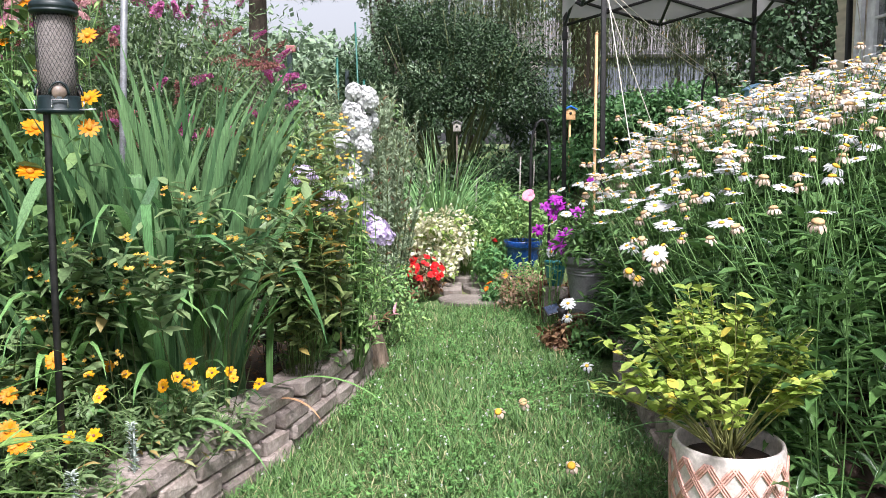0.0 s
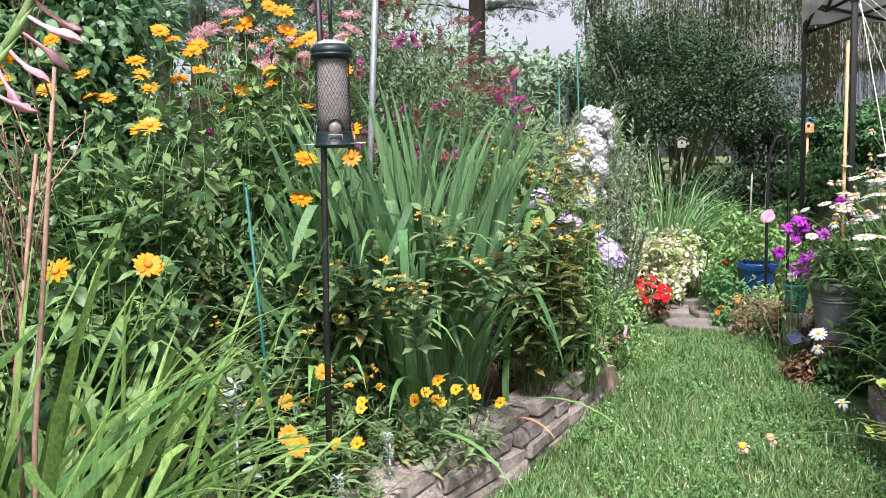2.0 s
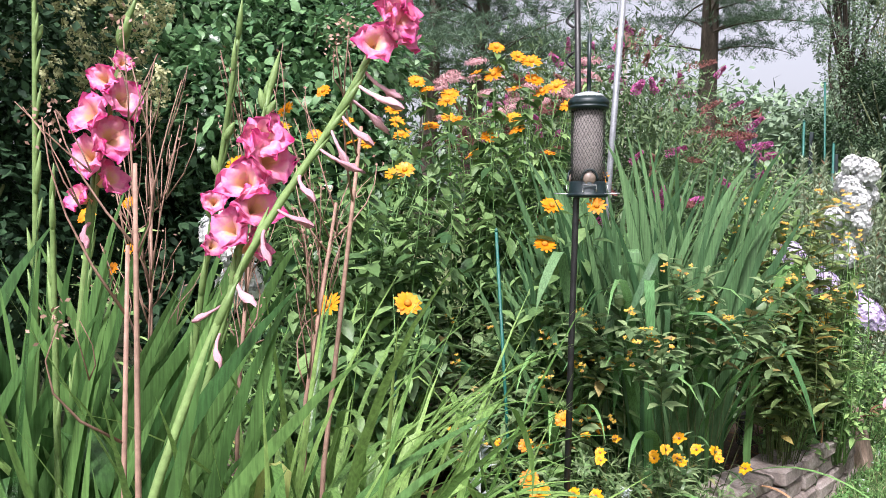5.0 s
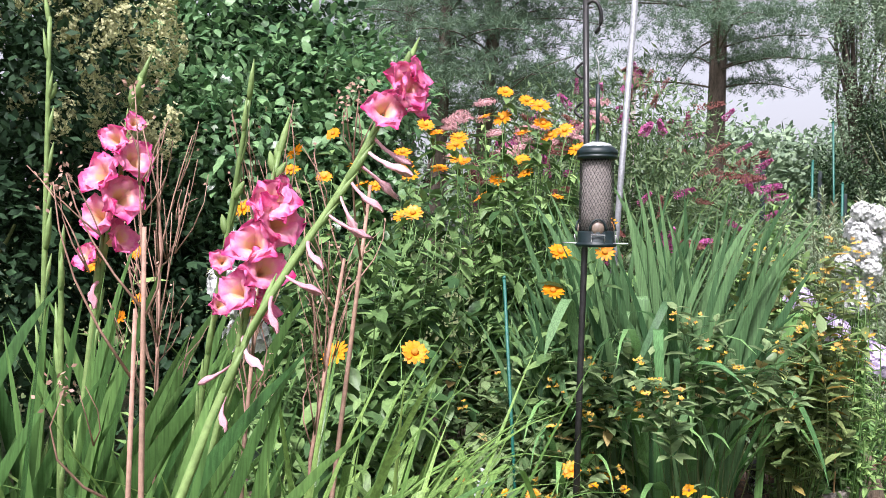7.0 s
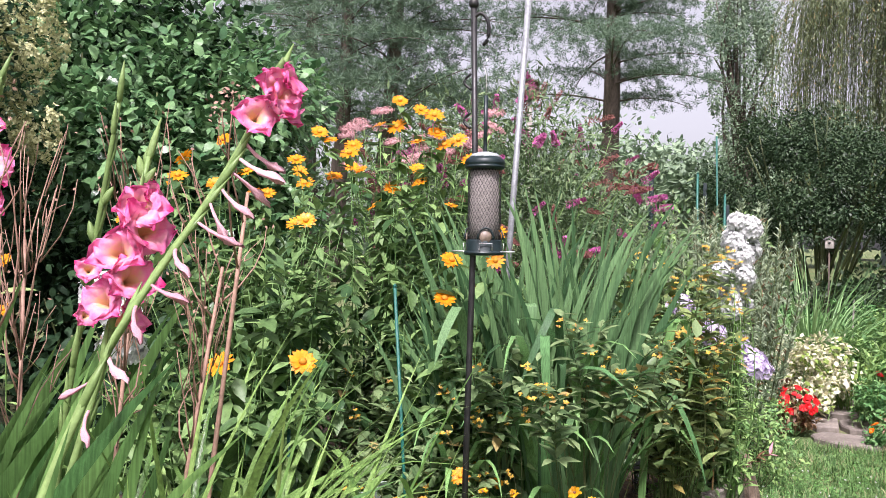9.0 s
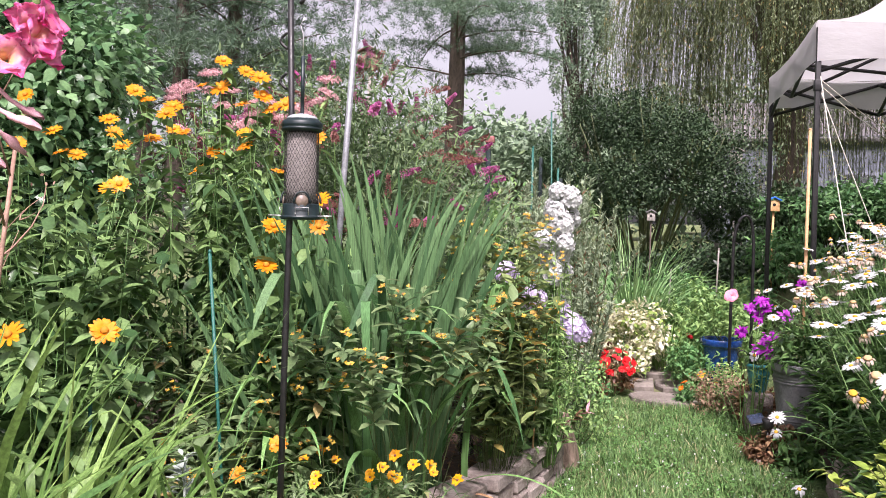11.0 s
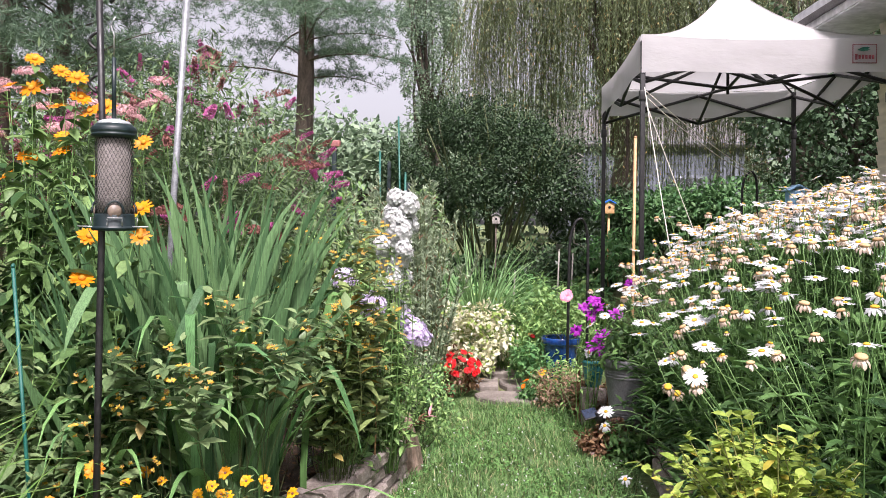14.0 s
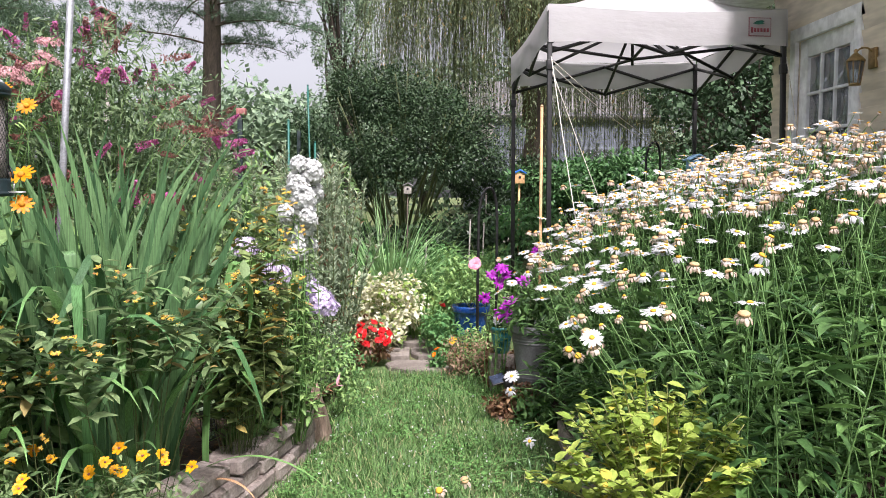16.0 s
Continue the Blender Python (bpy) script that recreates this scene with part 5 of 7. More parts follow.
gladiolus(bed_at(-1.66, 1.1), 96, [(0, 0, 0), (0.0, 0.03, 1.0), (0.1, 0.1, 1.8)], [(0.76, 0.035, -50), (0.7, 0.035, -20)], [0.85, 0.8, 0.74], [], 5, "gladiolus with a half-green spike in bud")
gladiolus(bed_at(-1.72, 0.86), 97, [(0, 0, 0), (-0.02, 0.0, 0.8), (-0.02, 0.0, 1.45)], [], [], [], 6, "gladiolus with a green unopened spike")
for i, (x, y) in enumerate(((-2.05, 0.72), (-2.2, 0.95), (-2.1, 1.25), (-1.98, 1.0), (-2.25, 0.65), (-1.85, 0.86))):
    r = R(100 + i)
    fan = thing("gladiolus_leaves", bed_at(x, y), "fan of broad green gladiolus leaves", "flower", "gladiolus leaf fans")
    for k in range(2):
        sword_fan(fan, r, M_GLAD, (r.normal(0, 0.05), r.normal(0, 0.05), -0.02), r.normal(0.5, 0.4), np.linspace(-0.2, 0.36, 9) + r.normal(0, 0.07, 9), (1.0, 1.55), (0.04, 0.064), 0.3)
    folded_leaves(fan, R(340 + i), M_GLAD, 3, 0.1, -0.3, (0.6, 1.0), (0.1, 0.3), (0.045, 0.07))
wide = thing("gladiolus_leaves", bed_at(-1.62, 0.95), "broad gladiolus leaves flopping outwards over the daylilies", "flower", "gladiolus leaf fans")
for k, (q, ln, w) in enumerate(((0.62, 1.25, 0.055), (0.7, 1.3, 0.05), (0.5, 1.35, 0.06), (-0.5, 1.15, 0.06))):
    g = Geo()
    blades(g, R(360 + k), (0, 0, -0.02), 0.5 + 0.2 * (k % 3 - 1), ln, w, q * 0.6, 1.0 * (1 if q > 0 else -1), seg=12, fold=0.15, twist=0.5, power=1.6, turn=0.9 * (k % 2))
    part("leaf", g, M_GLAD, wide)
for i, (x, y) in enumerate(((-1.4, 1.2), (-1.36, 1.4), (-1.55, 1.12), (-1.72, 1.7), (-1.8, 1.95), (-1.95, 2.0), (-1.52, 1.5), (-1.6, 1.4), (-1.85, 1.6), (-1.66, 1.82), (-1.3, 1.05), (-1.45, 0.95), (-1.7, 1.25))):
    size = 1.0 if y < 1.6 else 0.93
    lily = strap_clump("daylily_clump", bed_at(x, y), "daylily clump with pale arching strap leaves", "flower", 310 + i, 22, 0.07, (0.95 * size, 1.55 * size), (0.022, 0.036), (0.06, 0.24), 2.5, M_DAYLILY, twist=0.3, group="daylilies", power=1.5)
    folded_leaves(lily, R(370 + i), M_DAYLILY, 2, 0.1, 0.2, (0.6, 0.95), (0.12, 0.35), (0.02, 0.03))


def dry_stalk(at, seed, pts, twigs):
    r = R(seed)
    t = thing("dry_stalk", at, "tall dry brown flower stalk", "stalk", "dry stalks")
    P = np.array(pts, float)
    part("stalk", tubes(Geo(), P, 0.0075, 0.004, 6), M_DRY, t)
    if twigs:
        g = Geo()
        top = P[-1]
        base = P[-2] + (top - P[-2]) * r.uniform(0, 1, (twigs, 1))
        tip = base + r.normal(0, 0.07, (twigs, 3)) * np.array((1, 1, 0.3)) + np.array((0, 0, 0.3)) * r.uniform(0.5, 1.5, (twigs, 1))
        tubes(g, bows(base, tip, r.normal(0, 0.02, (twigs, 3)), 5), 0.003, 0.0013, 4)
        fork = base * 0.45 + tip * 0.55
        tubes(g, bows(np.repeat(fork, 2, 0), np.repeat(tip, 2, 0) + r.normal(0, 0.03, (twigs * 2, 3)), r.normal(0, 0.01, (twigs * 2, 3)), 4), 0.002, 0.0009, 4)
        part("twig_growth", g, M_DRY, t, kind="stuff")
        s = Geo()
        c = tip[r.randint(0, twigs, 60)] + r.normal(0, 0.02, (60, 3))
        put_leaves(s, LEAF2, c, sphere_dirs(r, 60), sphere_dirs(r, 60), 0.012, 0.6)
        part("seed_dust", s, M_DRY, t, kind="stuff")


dry_stalk(bed_at(-1.5, 0.86), 121, [(0, 0, -0.03), (0, 0, 0.9), (-0.02, 0.02, 1.3), (-0.03, 0.03, 1.5)], 3)
dry_stalk(bed_at(-1.54, 0.84), 122, [(0, 0, -0.03), (0, 0.02, 0.9), (0.01, 0.03, 1.35)], 2)
dry_stalk(bed_at(-1.46, 1.3), 123, [(0, 0, -0.03), (0.03, 0.03, 0.8), (0.07, 0.08, 1.35), (0.09, 0.1, 1.6)], 2)
dry_stalk(bed_at(-1.75, 1.35), 124, [(0, 0, -0.03), (0.01, 0.02, 0.9), (0.05, 0.05, 1.5)], 16)
dry_stalk(bed_at(-1.95, 1.25), 125, [(0, 0, -0.03), (0.0, 0.02, 0.9), (-0.02, 0.05, 1.5)], 18)
dry_stalk(bed_at(-1.6, 1.45), 126, [(0, 0, -0.03), (0.0, 0.02, 0.9), (0.08, 0.05, 1.42)], 14)

# ---- plants beyond the bed ----


def upright_grey(at, seed, n, spread, height, label):
    r = R(seed)
    tips = np.stack([r.normal(0, spread, n), r.normal(0, spread, n), r.uniform(0.5, 1.0, n) * height], 1)
    t = thing("rosemary_bush", at, label, "shrub", "grey-green upright shrubs")
    base = tips * np.array((0.35, 0.35, 0)) + np.array((0, 0, -0.02))
    pts = bows(base, tips, r.normal(0, 0.03, (n, 3)), 8)
    part("stem_growth", tubes(Geo(), pts, 0.006, 0.003, 4), M_STEMDARK, t, kind="stuff")
    m = 330 * n
    k = r.randint(0, n, m)
    s = r.uniform(0.15, 1, m) * 6.999
    i = s.astype(int)
    f = (s - i)[:, None]
    p = pts[k, i] * (1 - f) + pts[k, i + 1] * f
    a = r.uniform(0, 6.28, m)
    g = put_leaves(Geo(), NEEDLE, p, np.stack([np.cos(a), np.sin(a), r.uniform(0.2, 1.6, m)], 1), sphere_dirs(r, m), r.uniform(0.035, 0.065, m), 0.3)
    part("foliage", g, M_ROSEMARY, t, kind="stuff")


upright_grey(land_at(-0.58, 6.4), 131, 105, 0.17, 1.9, "tall upright grey-green rosemary-like bush")
upright_grey(land_at(-0.66, 6.0), 132, 46, 0.14, 1.3, "grey-green bushy herb beside the flower bed")
upright_grey(land_at(-0.95, 7.6), 133, 70, 0.3, 1.95, "tall grey-green feathery plants behind the bed")
strap_clump("lemongrass", land_at(-0.05, 9.0), "fountain of tall pale green ornamental grass", "grass", 134, 240, 0.18, (1.0, 1.75), (0.016, 0.026), (0.08, 0.3), 1.5, M_LEMON, twist=0.5, power=1.5)
strap_clump("daylily_clump", land_at(0.3, 8.35), "arching green daylily leaves beside the path", "flower", 135, 60, 0.16, (0.5, 0.85), (0.014, 0.022), (0.15, 0.3), 1.3, M_DAYLILY, group="daylilies")
strap_clump("daylily_clump", land_at(0.52, 8.0), "arching green daylily leaves beside the path", "flower", 136, 45, 0.14, (0.4, 0.7), (0.014, 0.02), (0.15, 0.3), 1.3, M_DAYLILY, group="daylilies")

for i, (x, y) in enumerate(((0.75, 8.6), (0.55, 9.2), (0.95, 9.3), (0.28, 9.7), (1.25, 9.0))):
    strap_clump("daylily_clump", land_at(x, y), "arching green daylily leaves beside the path", "flower", 150 + i, 40, 0.15, (0.45, 0.85), (0.016, 0.026), (0.15, 0.35), 1.3, M_DAYLILY, group="daylilies")
for i, (x, y, s) in enumerate(((0.62, 8.3, 0.3), (0.98, 8.7, 0.36), (0.35, 9.05, 0.32), (1.15, 9.6, 0.4), (0.7, 9.7, 0.4))):
    shrub("perennial_plant", land_at(x, y), "bright green leafy perennial beyond the path", 155 + i, 900, (0, 0, s), (s * 0.9, s * 0.8, s), M_PERENNIAL, 0.08, 0.4, 20, 8, 0.004, "flower", wood=M_STEM)
cream = shrub("cream_leaved_mound", land_at(-0.16, 8.2), "mound of cream and white variegated leaves", 137, 4000, (0, 0, 0.4), (0.54, 0.38, 0.36), M_CREAMLEAF, 0.056, 0.6, 34, 8, 0.005, "flower", LEAF4, wood=M_STEM)
shrub("cream_leaved_mound", land_at(-0.05, 7.85), "small mound of cream-white variegated leaves", 138, 900, (0, 0, 0.22), (0.2, 0.2, 0.19), M_CREAMLEAF, 0.052, 0.6, 16, 6, 0.004, "flower", LEAF4, wood=M_STEM)


def flower_mound(name, at, seed, label, leaf, n_leaf, radii, leaf_size, kind, count, size, centre="", group=""):
    r = R(seed)
    t = thing(name, at, label, "flower", group)
    part("stem_growth", tubes(Geo(), bows(np.zeros((12, 3)) + np.array((0, 0, -0.02)), sphere_dirs(r, 12) * np.array(radii) * 0.6 + np.array((0, 0, radii[2] * 0.7)), np.zeros((12, 3)), 5), 0.004, 0.002, 4), M_STEM, t, kind="stuff")
    part("foliage", leaf_cloud(r, Geo(), n_leaf, (0, 0, radii[2] * 0.75), radii, leaf_size, 0.5, 18), leaf, t, kind="stuff")
    for i in range(count):
        u = sphere_dirs(r, 1)[0]
        u = unit(np.array((u[0], u[1] - 0.35, abs(u[2]) + 0.25)))
        bloom(kind, t, np.array((0, 0, radii[2] * 0.75)) + u * np.array(radii) * 1.02, u, size * r.uniform(0.8, 1.2), centre, pick=i)
    return t


flower_mound("impatiens_plant", land_at(-0.2, 7.4), 141, "impatiens covered in bright red flowers", M_BEGONIA, 500, (0.22, 0.17, 0.24), 0.06, "red", 52, 1.25)
flower_mound("marigold_plant", land_at(0.46, 7.22), 142, "low marigold with orange flowers", M_FERN, 420, (0.13, 0.11, 0.12), 0.04, "orange", 3, 1.3)
flower_mound("zinnia_plant", land_at(0.42, 8.0), 143, "zinnia with a red flower", M_PERENNIAL, 300, (0.14, 0.12, 0.3), 0.07, "zinnia", 1, 1.5)
flower_mound("pansy_plant", land_at(0.56, 7.45), 144, "low plant with small yellow flowers", M_PERENNIAL, 380, (0.16, 0.14, 0.14), 0.05, "coreopsis", 6, 1.3)
shrub("faded_begonia", land_at(0.68, 6.95), "faded begonia with pink-brown leaves at the lawn edge", 145, 2200, (0, 0, 0.2), (0.24, 0.18, 0.2), M_FADEDLEAF, 0.028, 0.55, 20, 8, 0.004, "flower", wood=M_DRY)
shrub("faded_begonia", land_at(0.88, 5.7), "dark red-leaved begonia in front of the grey pot", 163, 900, (0, 0, 0.13), (0.2, 0.16, 0.14), M_BEGONIA, 0.045, 0.55, 16, 8, 0.004, "flower", wood=M_DRY)
shrub("perennial_plant", land_at(1.02, 5.55), "low green leafy perennial beside the grey pot", 164, 700, (0, 0, 0.14), (0.2, 0.18, 0.15), M_DAISYLEAF, 0.06, 0.4, 16, 8, 0.004, "flower", wood=M_STEM)
shrub("faded_begonia", land_at(0.92, 6.55), "dark red-leaved begonia beside the pots", 146, 1000, (0, 0, 0.2), (0.2, 0.18, 0.2), M_BEGONIA, 0.05, 0.55, 16, 8, 0.004, "flower", wood=M_DRY)
shrub("perennial_plant", land_at(0.76, 7.3), "green leafy perennial in front of the blue pot", 165, 420, (0, 0, 0.22), (0.16, 0.12, 0.2), M_PERENNIAL, 0.055, 0.4, 14, 7, 0.004, "flower", wood=M_STEM)
shrub("perennial_plant", land_at(0.5, 7.6), "green leafy perennial by the path", 147, 800, (0, 0, 0.25), (0.25, 0.2, 0.25), M_FERN, 0.06, 0.4, 20, 8, 0.004, "flower", wood=M_STEM)


def purple_plant():
    r = R(148)
    spots = [(-0.02, -0.1, 1.0), (0.05, -0.12, 1.05), (0.09, -0.1, 1.0), (0.09, -0.1, 0.74), (-0.08, -0.08, 0.82), (0.03, -0.1, 0.94), (0.13, -0.1, 0.79), (0.33, -0.1, 1.18), (0.06, -0.12, 0.7), (0.11, -0.12, 0.68), (0.22, -0.1, 0.95)]
    tips = np.array(spots + [(r.normal(0, 0.15), r.normal(0, 0.1), r.uniform(0.3, 0.6)) for _ in range(5)])
    t, ends = leafy_plant("purple_flower_plant", land_at(0.8, 6.28), "plant with vivid purple flowers and one pink one", "flower", r, tips, 0.4, M_PERENNIAL, 0.07, 0.36, 6)
    for i, s in enumerate(spots):
        bloom("purple", t, s, (r.normal(-0.2, 0.3), -0.8, r.normal(0.4, 0.3)), r.uniform(1.1, 1.5), pick=i)
    bloom("pink", t, (-0.15, -0.05, 1.08), (-0.2, -0.8, 0.4), 1.2)


purple_plant()

# ---- mixed greenery of the back garden ----
r = R(150)
spots = [(x, y) for x in np.arange(-2.6, 1.6, 0.62) for y in np.arange(9.0, 13.6, 0.75)]
for i, (x, y) in enumerate(spots):
    x, y = x + r.uniform(-0.25, 0.25), y + r.uniform(-0.3, 0.3)
    if -0.25 < x - 0.35 < 0.35 and y < 10.3:
        x -= 0.75
    h = r.uniform(0.3, 0.62) + 0.3 * smooth_step(-1.0, -2.4, x)
    if i % 4 == 0:
        strap_clump("border_plant", land_at(x, y), "clump of strap-leaved green border plant", "flower", 300 + i, 46, 0.12, (0.4, 0.9), (0.014, 0.024), (0.1, 0.3), 1.0, (M_LEMON, M_DAYLILY)[i % 2], group="border plants")
    else:
        shrub("border_plant", land_at(x, y), "leafy green border plant", 300 + i, 640, (0, 0, h * 0.6), (0.38, 0.38, h * 0.62), (M_PERENNIAL, M_FERN, M_PERENNIAL)[i % 3], r.uniform(0.07, 0.12), r.uniform(0.25, 0.5), 20, 8, 0.004,
              "flower", wood=M_STEM)
for i, (x, y, h, w) in enumerate(((-1.6, 8.3, 1.25, 0.5), (-2.3, 9.2, 1.5, 0.6), (-1.2, 9.6, 1.35, 0.5), (-1.9, 10.6, 1.6, 0.6), (-3.4, 8.2, 1.3, 0.6), (-1.0, 10.9, 1.5, 0.5), (-0.95, 6.3, 1.0, 0.35), (-1.3, 5.4, 1.15, 0.45),
                                  (-1.15, 7.0, 1.15, 0.4), (-1.9, 5.2, 1.2, 0.5), (-2.6, 5.0, 1.3, 0.5))):
    shrub("vegetable_plant", land_at(x, y), "tall leafy green plant in the back bed", 400 + i, 1500, (0, 0, h * 0.58), (w, w, h * 0.55), (M_PERENNIAL, M_BUDD, M_HELIO)[i % 3], 0.1, 0.45, 30, 10, 0.006, "flower", wood=M_STEM)

# ---- single leaves and sprigs that stand out ----


def loose_blade(at, az, length, width, lean, bend, material, label, seed):
    t = thing("fallen_leaf", at, label, "leaf", "fallen strap leaves")
    g = Geo()
    blades(g, R(seed), (0, 0, -0.01), az, length, width, lean, bend, seg=12, twist=0.3, power=1.4)
    part("leaf", g, material, t)


M_BROWNLEAF = leaf_mat("withered_leaf", (0.4, 0.2, 0.1), (0.55, 0.32, 0.18), 0.6, 0.2, veins=True)
M_YELLOWLEAF = leaf_mat("yellowed_leaf", (0.65, 0.4, 0.04), (0.75, 0.5, 0.08), 0.5, 0.3, veins=True)
loose_blade(bed_at(-0.98, 3.9), -0.35, 0.5, 0.03, 0.75, 2.0, M_BROWNLEAF, "withered brown strap leaf hanging over the edging", 1)
loose_blade(bed_at(-1.3, 3.35), -0.7, 1.0, 0.036, 0.75, 1.6, M_IRIS_PALE, "pale arching leaf fallen over the edging", 2)
loose_blade(bed_at(-1.05, 4.05), -0.5, 1.0, 0.034, 0.9, 1.3, M_IRIS_PALE, "pale arching leaf fallen over the edging", 3)
loose_blade(bed_at(-1.1, 3.95), -1.0, 0.6, 0.034, 0.7, 1.2, M_IRIS_PALE, "pale arching leaf over the mulch", 4)
loose_blade((-0.86, 4.3, 0.85), -0.3, 0.2, 0.035, 1.9, 0.9, M_YELLOWLEAF, "single yellowed leaf hanging among the green", 5)
r = R(151)
sprig = thing("red_leaved_sprig", (-0.55, 5.05, 0.3), "reddish drooping sprig beside the stump", "flower")
pts = bows((0, 0, -0.1), (0.22, 0.05, 0.12), (0, 0, 0.06), 7)
part("stem", tubes(Geo(), pts, 0.004, 0.002, 5), M_BEGONIA, sprig)
for i in range(9):
    part("leaf", put_leaves(Geo(), LEAF8, pts[0, [6 - i // 2]], r.normal(0, 1, (1, 3)) + np.array((0.8, -0.2, 0)), np.array((0, 0, 1.0)), 0.09, 0.28), M_SPENTPINK if i % 3 == 0 else M_BEGONIA, sprig)

# ---- shasta daisies ----


def daisy_top(x, y):
    """Height of the flower heads over the daisy bed."""
    return 1.12 + 0.12 * smooth_step(3.6, 4.8, y) + 0.48 * smooth_step(0.75, 1.65, x) + 0.3 * smooth_step(1.6, 2.7, x) - 0.1 * smooth_step(4.6, 5.8, y) + 0.08 * smooth_step(3.6, 2.6, y) * smooth_step(1.2, 1.6, x)


def daisy_plant(bx, by, seed, n, spread):
    r = R(seed)
    base = np.array((bx, by, float(land(bx, by)) + 0.14))
    t = thing("shasta_daisy_plant", base, "shasta daisy with white flowers, many faded to tan", "daisy", "shasta daisies")
    x = bx + r.normal(0, spread, n)
    y = by + r.normal(0, spread, n)
    if bx < 1.75:
        x = x - np.abs(r.normal(0, 0.3, n)) * (r.rand(n) < 0.6)
    x = np.maximum(x, 0.78 + r.uniform(0, 0.3, n))
    z = daisy_top(x, y) + r.normal(0, 0.07, n) - np.abs(r.normal(0, 0.05, n))
    tips = np.stack([x, y, z], 1) - base
    b = np.stack([r.normal(0, 0.09, n), r.normal(0, 0.09, n), np.full(n, -0.03)], 1)
    sag = np.concatenate([r.normal(0, 0.05, (n, 2)), np.full((n, 1), 0.06)], 1)
    pts = bows(b, tips, sag, 8)
    part("stem_growth", tubes(Geo(), pts, 0.0034, 0.0022, 4), M_DAISYSTEM, t, kind="stuff")
    g = Geo()
    per = 14 if by < 4.8 else 10
    m = n * per
    k = np.repeat(np.arange(n), per)
    s = r.uniform(0.02, 0.86, m) * 6.999
    i = s.astype(int)
    f = (s - i)[:, None]
    p = pts[k, i] * (1 - f) + pts[k, i + 1] * f
    a = r.uniform(0, 6.28, m)
    way = np.stack([np.cos(a), np.sin(a), 0.45 + r.normal(0, 0.35, m)], 1)
    wx, wz = p[:, 0] + bx, p[:, 2] + base[2]
    ok = ~((wx < 1.08) & (wz < 0.9) & (by > 4.3))
    p, way, s = p[ok], way[ok], s[ok]
    m = len(p)
    put_leaves(g, LEAF8 if by < 3.6 else LEAF4, p, way, np.array((0, 0, 1.0)) + sphere_dirs(r, m) * 0.3, r.uniform(0.075, 0.14, m) * (1.2 - 0.75 * s / 7), r.uniform(0.17, 0.27, m))
    q = 150 if bx < 2.2 else 70
    a = r.uniform(0, 6.28, q)
    rad = (0.3 if bx > 1.7 or by < 4.3 else 0.24) * np.sqrt(r.rand(q))
    p = np.stack([rad * np.cos(a), rad * np.sin(a), r.uniform(0.0, 0.75, q) * (daisy_top(bx, by) - base[2])], 1)
    put_leaves(g, LEAF8 if by < 3.6 else LEAF4, p, np.stack([np.cos(a), np.sin(a) - 0.3, r.uniform(-0.3, 0.6, q)], 1), np.array((0, 0, 1.0)) + sphere_dirs(r, q) * 0.3, r.uniform(0.1, 0.2, q), r.uniform(0.2, 0.33, q))
    part("foliage", g, M_DAISYLEAF, t, kind="stuff")
    ends = unit(pts[:, -1] - pts[:, -2])
    for j in range(n):
        u = r.rand()
        w = unit(ends[j] * 0.5 + np.array((r.normal(-0.1, 0.28), r.normal(-0.2, 0.28), 1.3)))
        sc = r.uniform(0.82, 1.15)
        if u < 0.52:
            bloom("daisy", t, tips[j], w, sc, "disc", pick=j)
        elif u < 0.6:
            bloom("daisy_droop", t, tips[j], w, sc, "golddisc", pick=j)
        elif u < 0.88:
            bloom("faded", t, tips[j], w, sc * 1.2, "bigdisc", pick=j)
        else:
            bloom("faded", t, tips[j], w, sc * 0.75, "golddisc", pick=j + 1)


r = R(160)
k = 0
for row, y in enumerate(np.arange(2.75, 6.2, 0.43)):
    for x in np.arange(1.5 if y > 4.3 else 1.32, 3.35, 0.4):
        daisy_plant(x + r.uniform(-0.12, 0.12), y + r.uniform(-0.14, 0.14), 500 + k, (46 if x < 2.2 else 32) if y > 3.9 else 14, 0.24)
        k += 1


def daisy_skirt(x, y, seed):
    """Leafy low growth of the daisies where they lean out over their edging."""
    r = R(seed)
    t = thing("shasta_daisy_plant", (x, y, float(land(x, y)) + 0.1), "leafy daisy growth leaning out over the stone edging", "daisy", "shasta daisies")
    n = 26
    tips = np.stack([r.uniform(-0.34, 0.05, n), r.normal(0, 0.2, n), r.uniform(0.12, 0.62, n)], 1)
    b = np.stack([r.uniform(0, 0.1, n), r.normal(0, 0.08, n), np.full(n, -0.03)], 1)
    pts = bows(b, tips, np.array((0, 0, 0.07)) + 0 * b, 7)
    part("stem_growth", tubes(Geo(), pts, 0.003, 0.002, 4), M_DAISYSTEM, t, kind="stuff")
    m = n * 24
    k, s = np.repeat(np.arange(n), 24), r.randint(0, 7, m)
    a = r.uniform(0, 6.28, m)
    g = put_leaves(Geo(), LEAF8, pts[k, s], np.stack([np.cos(a) - 0.3, np.sin(a) - 0.2, r.normal(0.25, 0.35, m)], 1), np.array((0, 0, 1.0)) + sphere_dirs(r, m) * 0.3, r.uniform(0.07, 0.15, m), r.uniform(0.17, 0.27, m))
    part("foliage", g, M_DAISYLEAF, t, kind="stuff")


for k, y in enumerate(np.arange(2.95, 5.5, 0.3)):
    daisy_skirt(1.27 + 0.1 * (k % 2) + 0.12 * (y > 4.5), y, 660 + k)
daisy_skirt(1.38, 5.62, 680)
daisy_skirt(1.3, 5.4, 681)


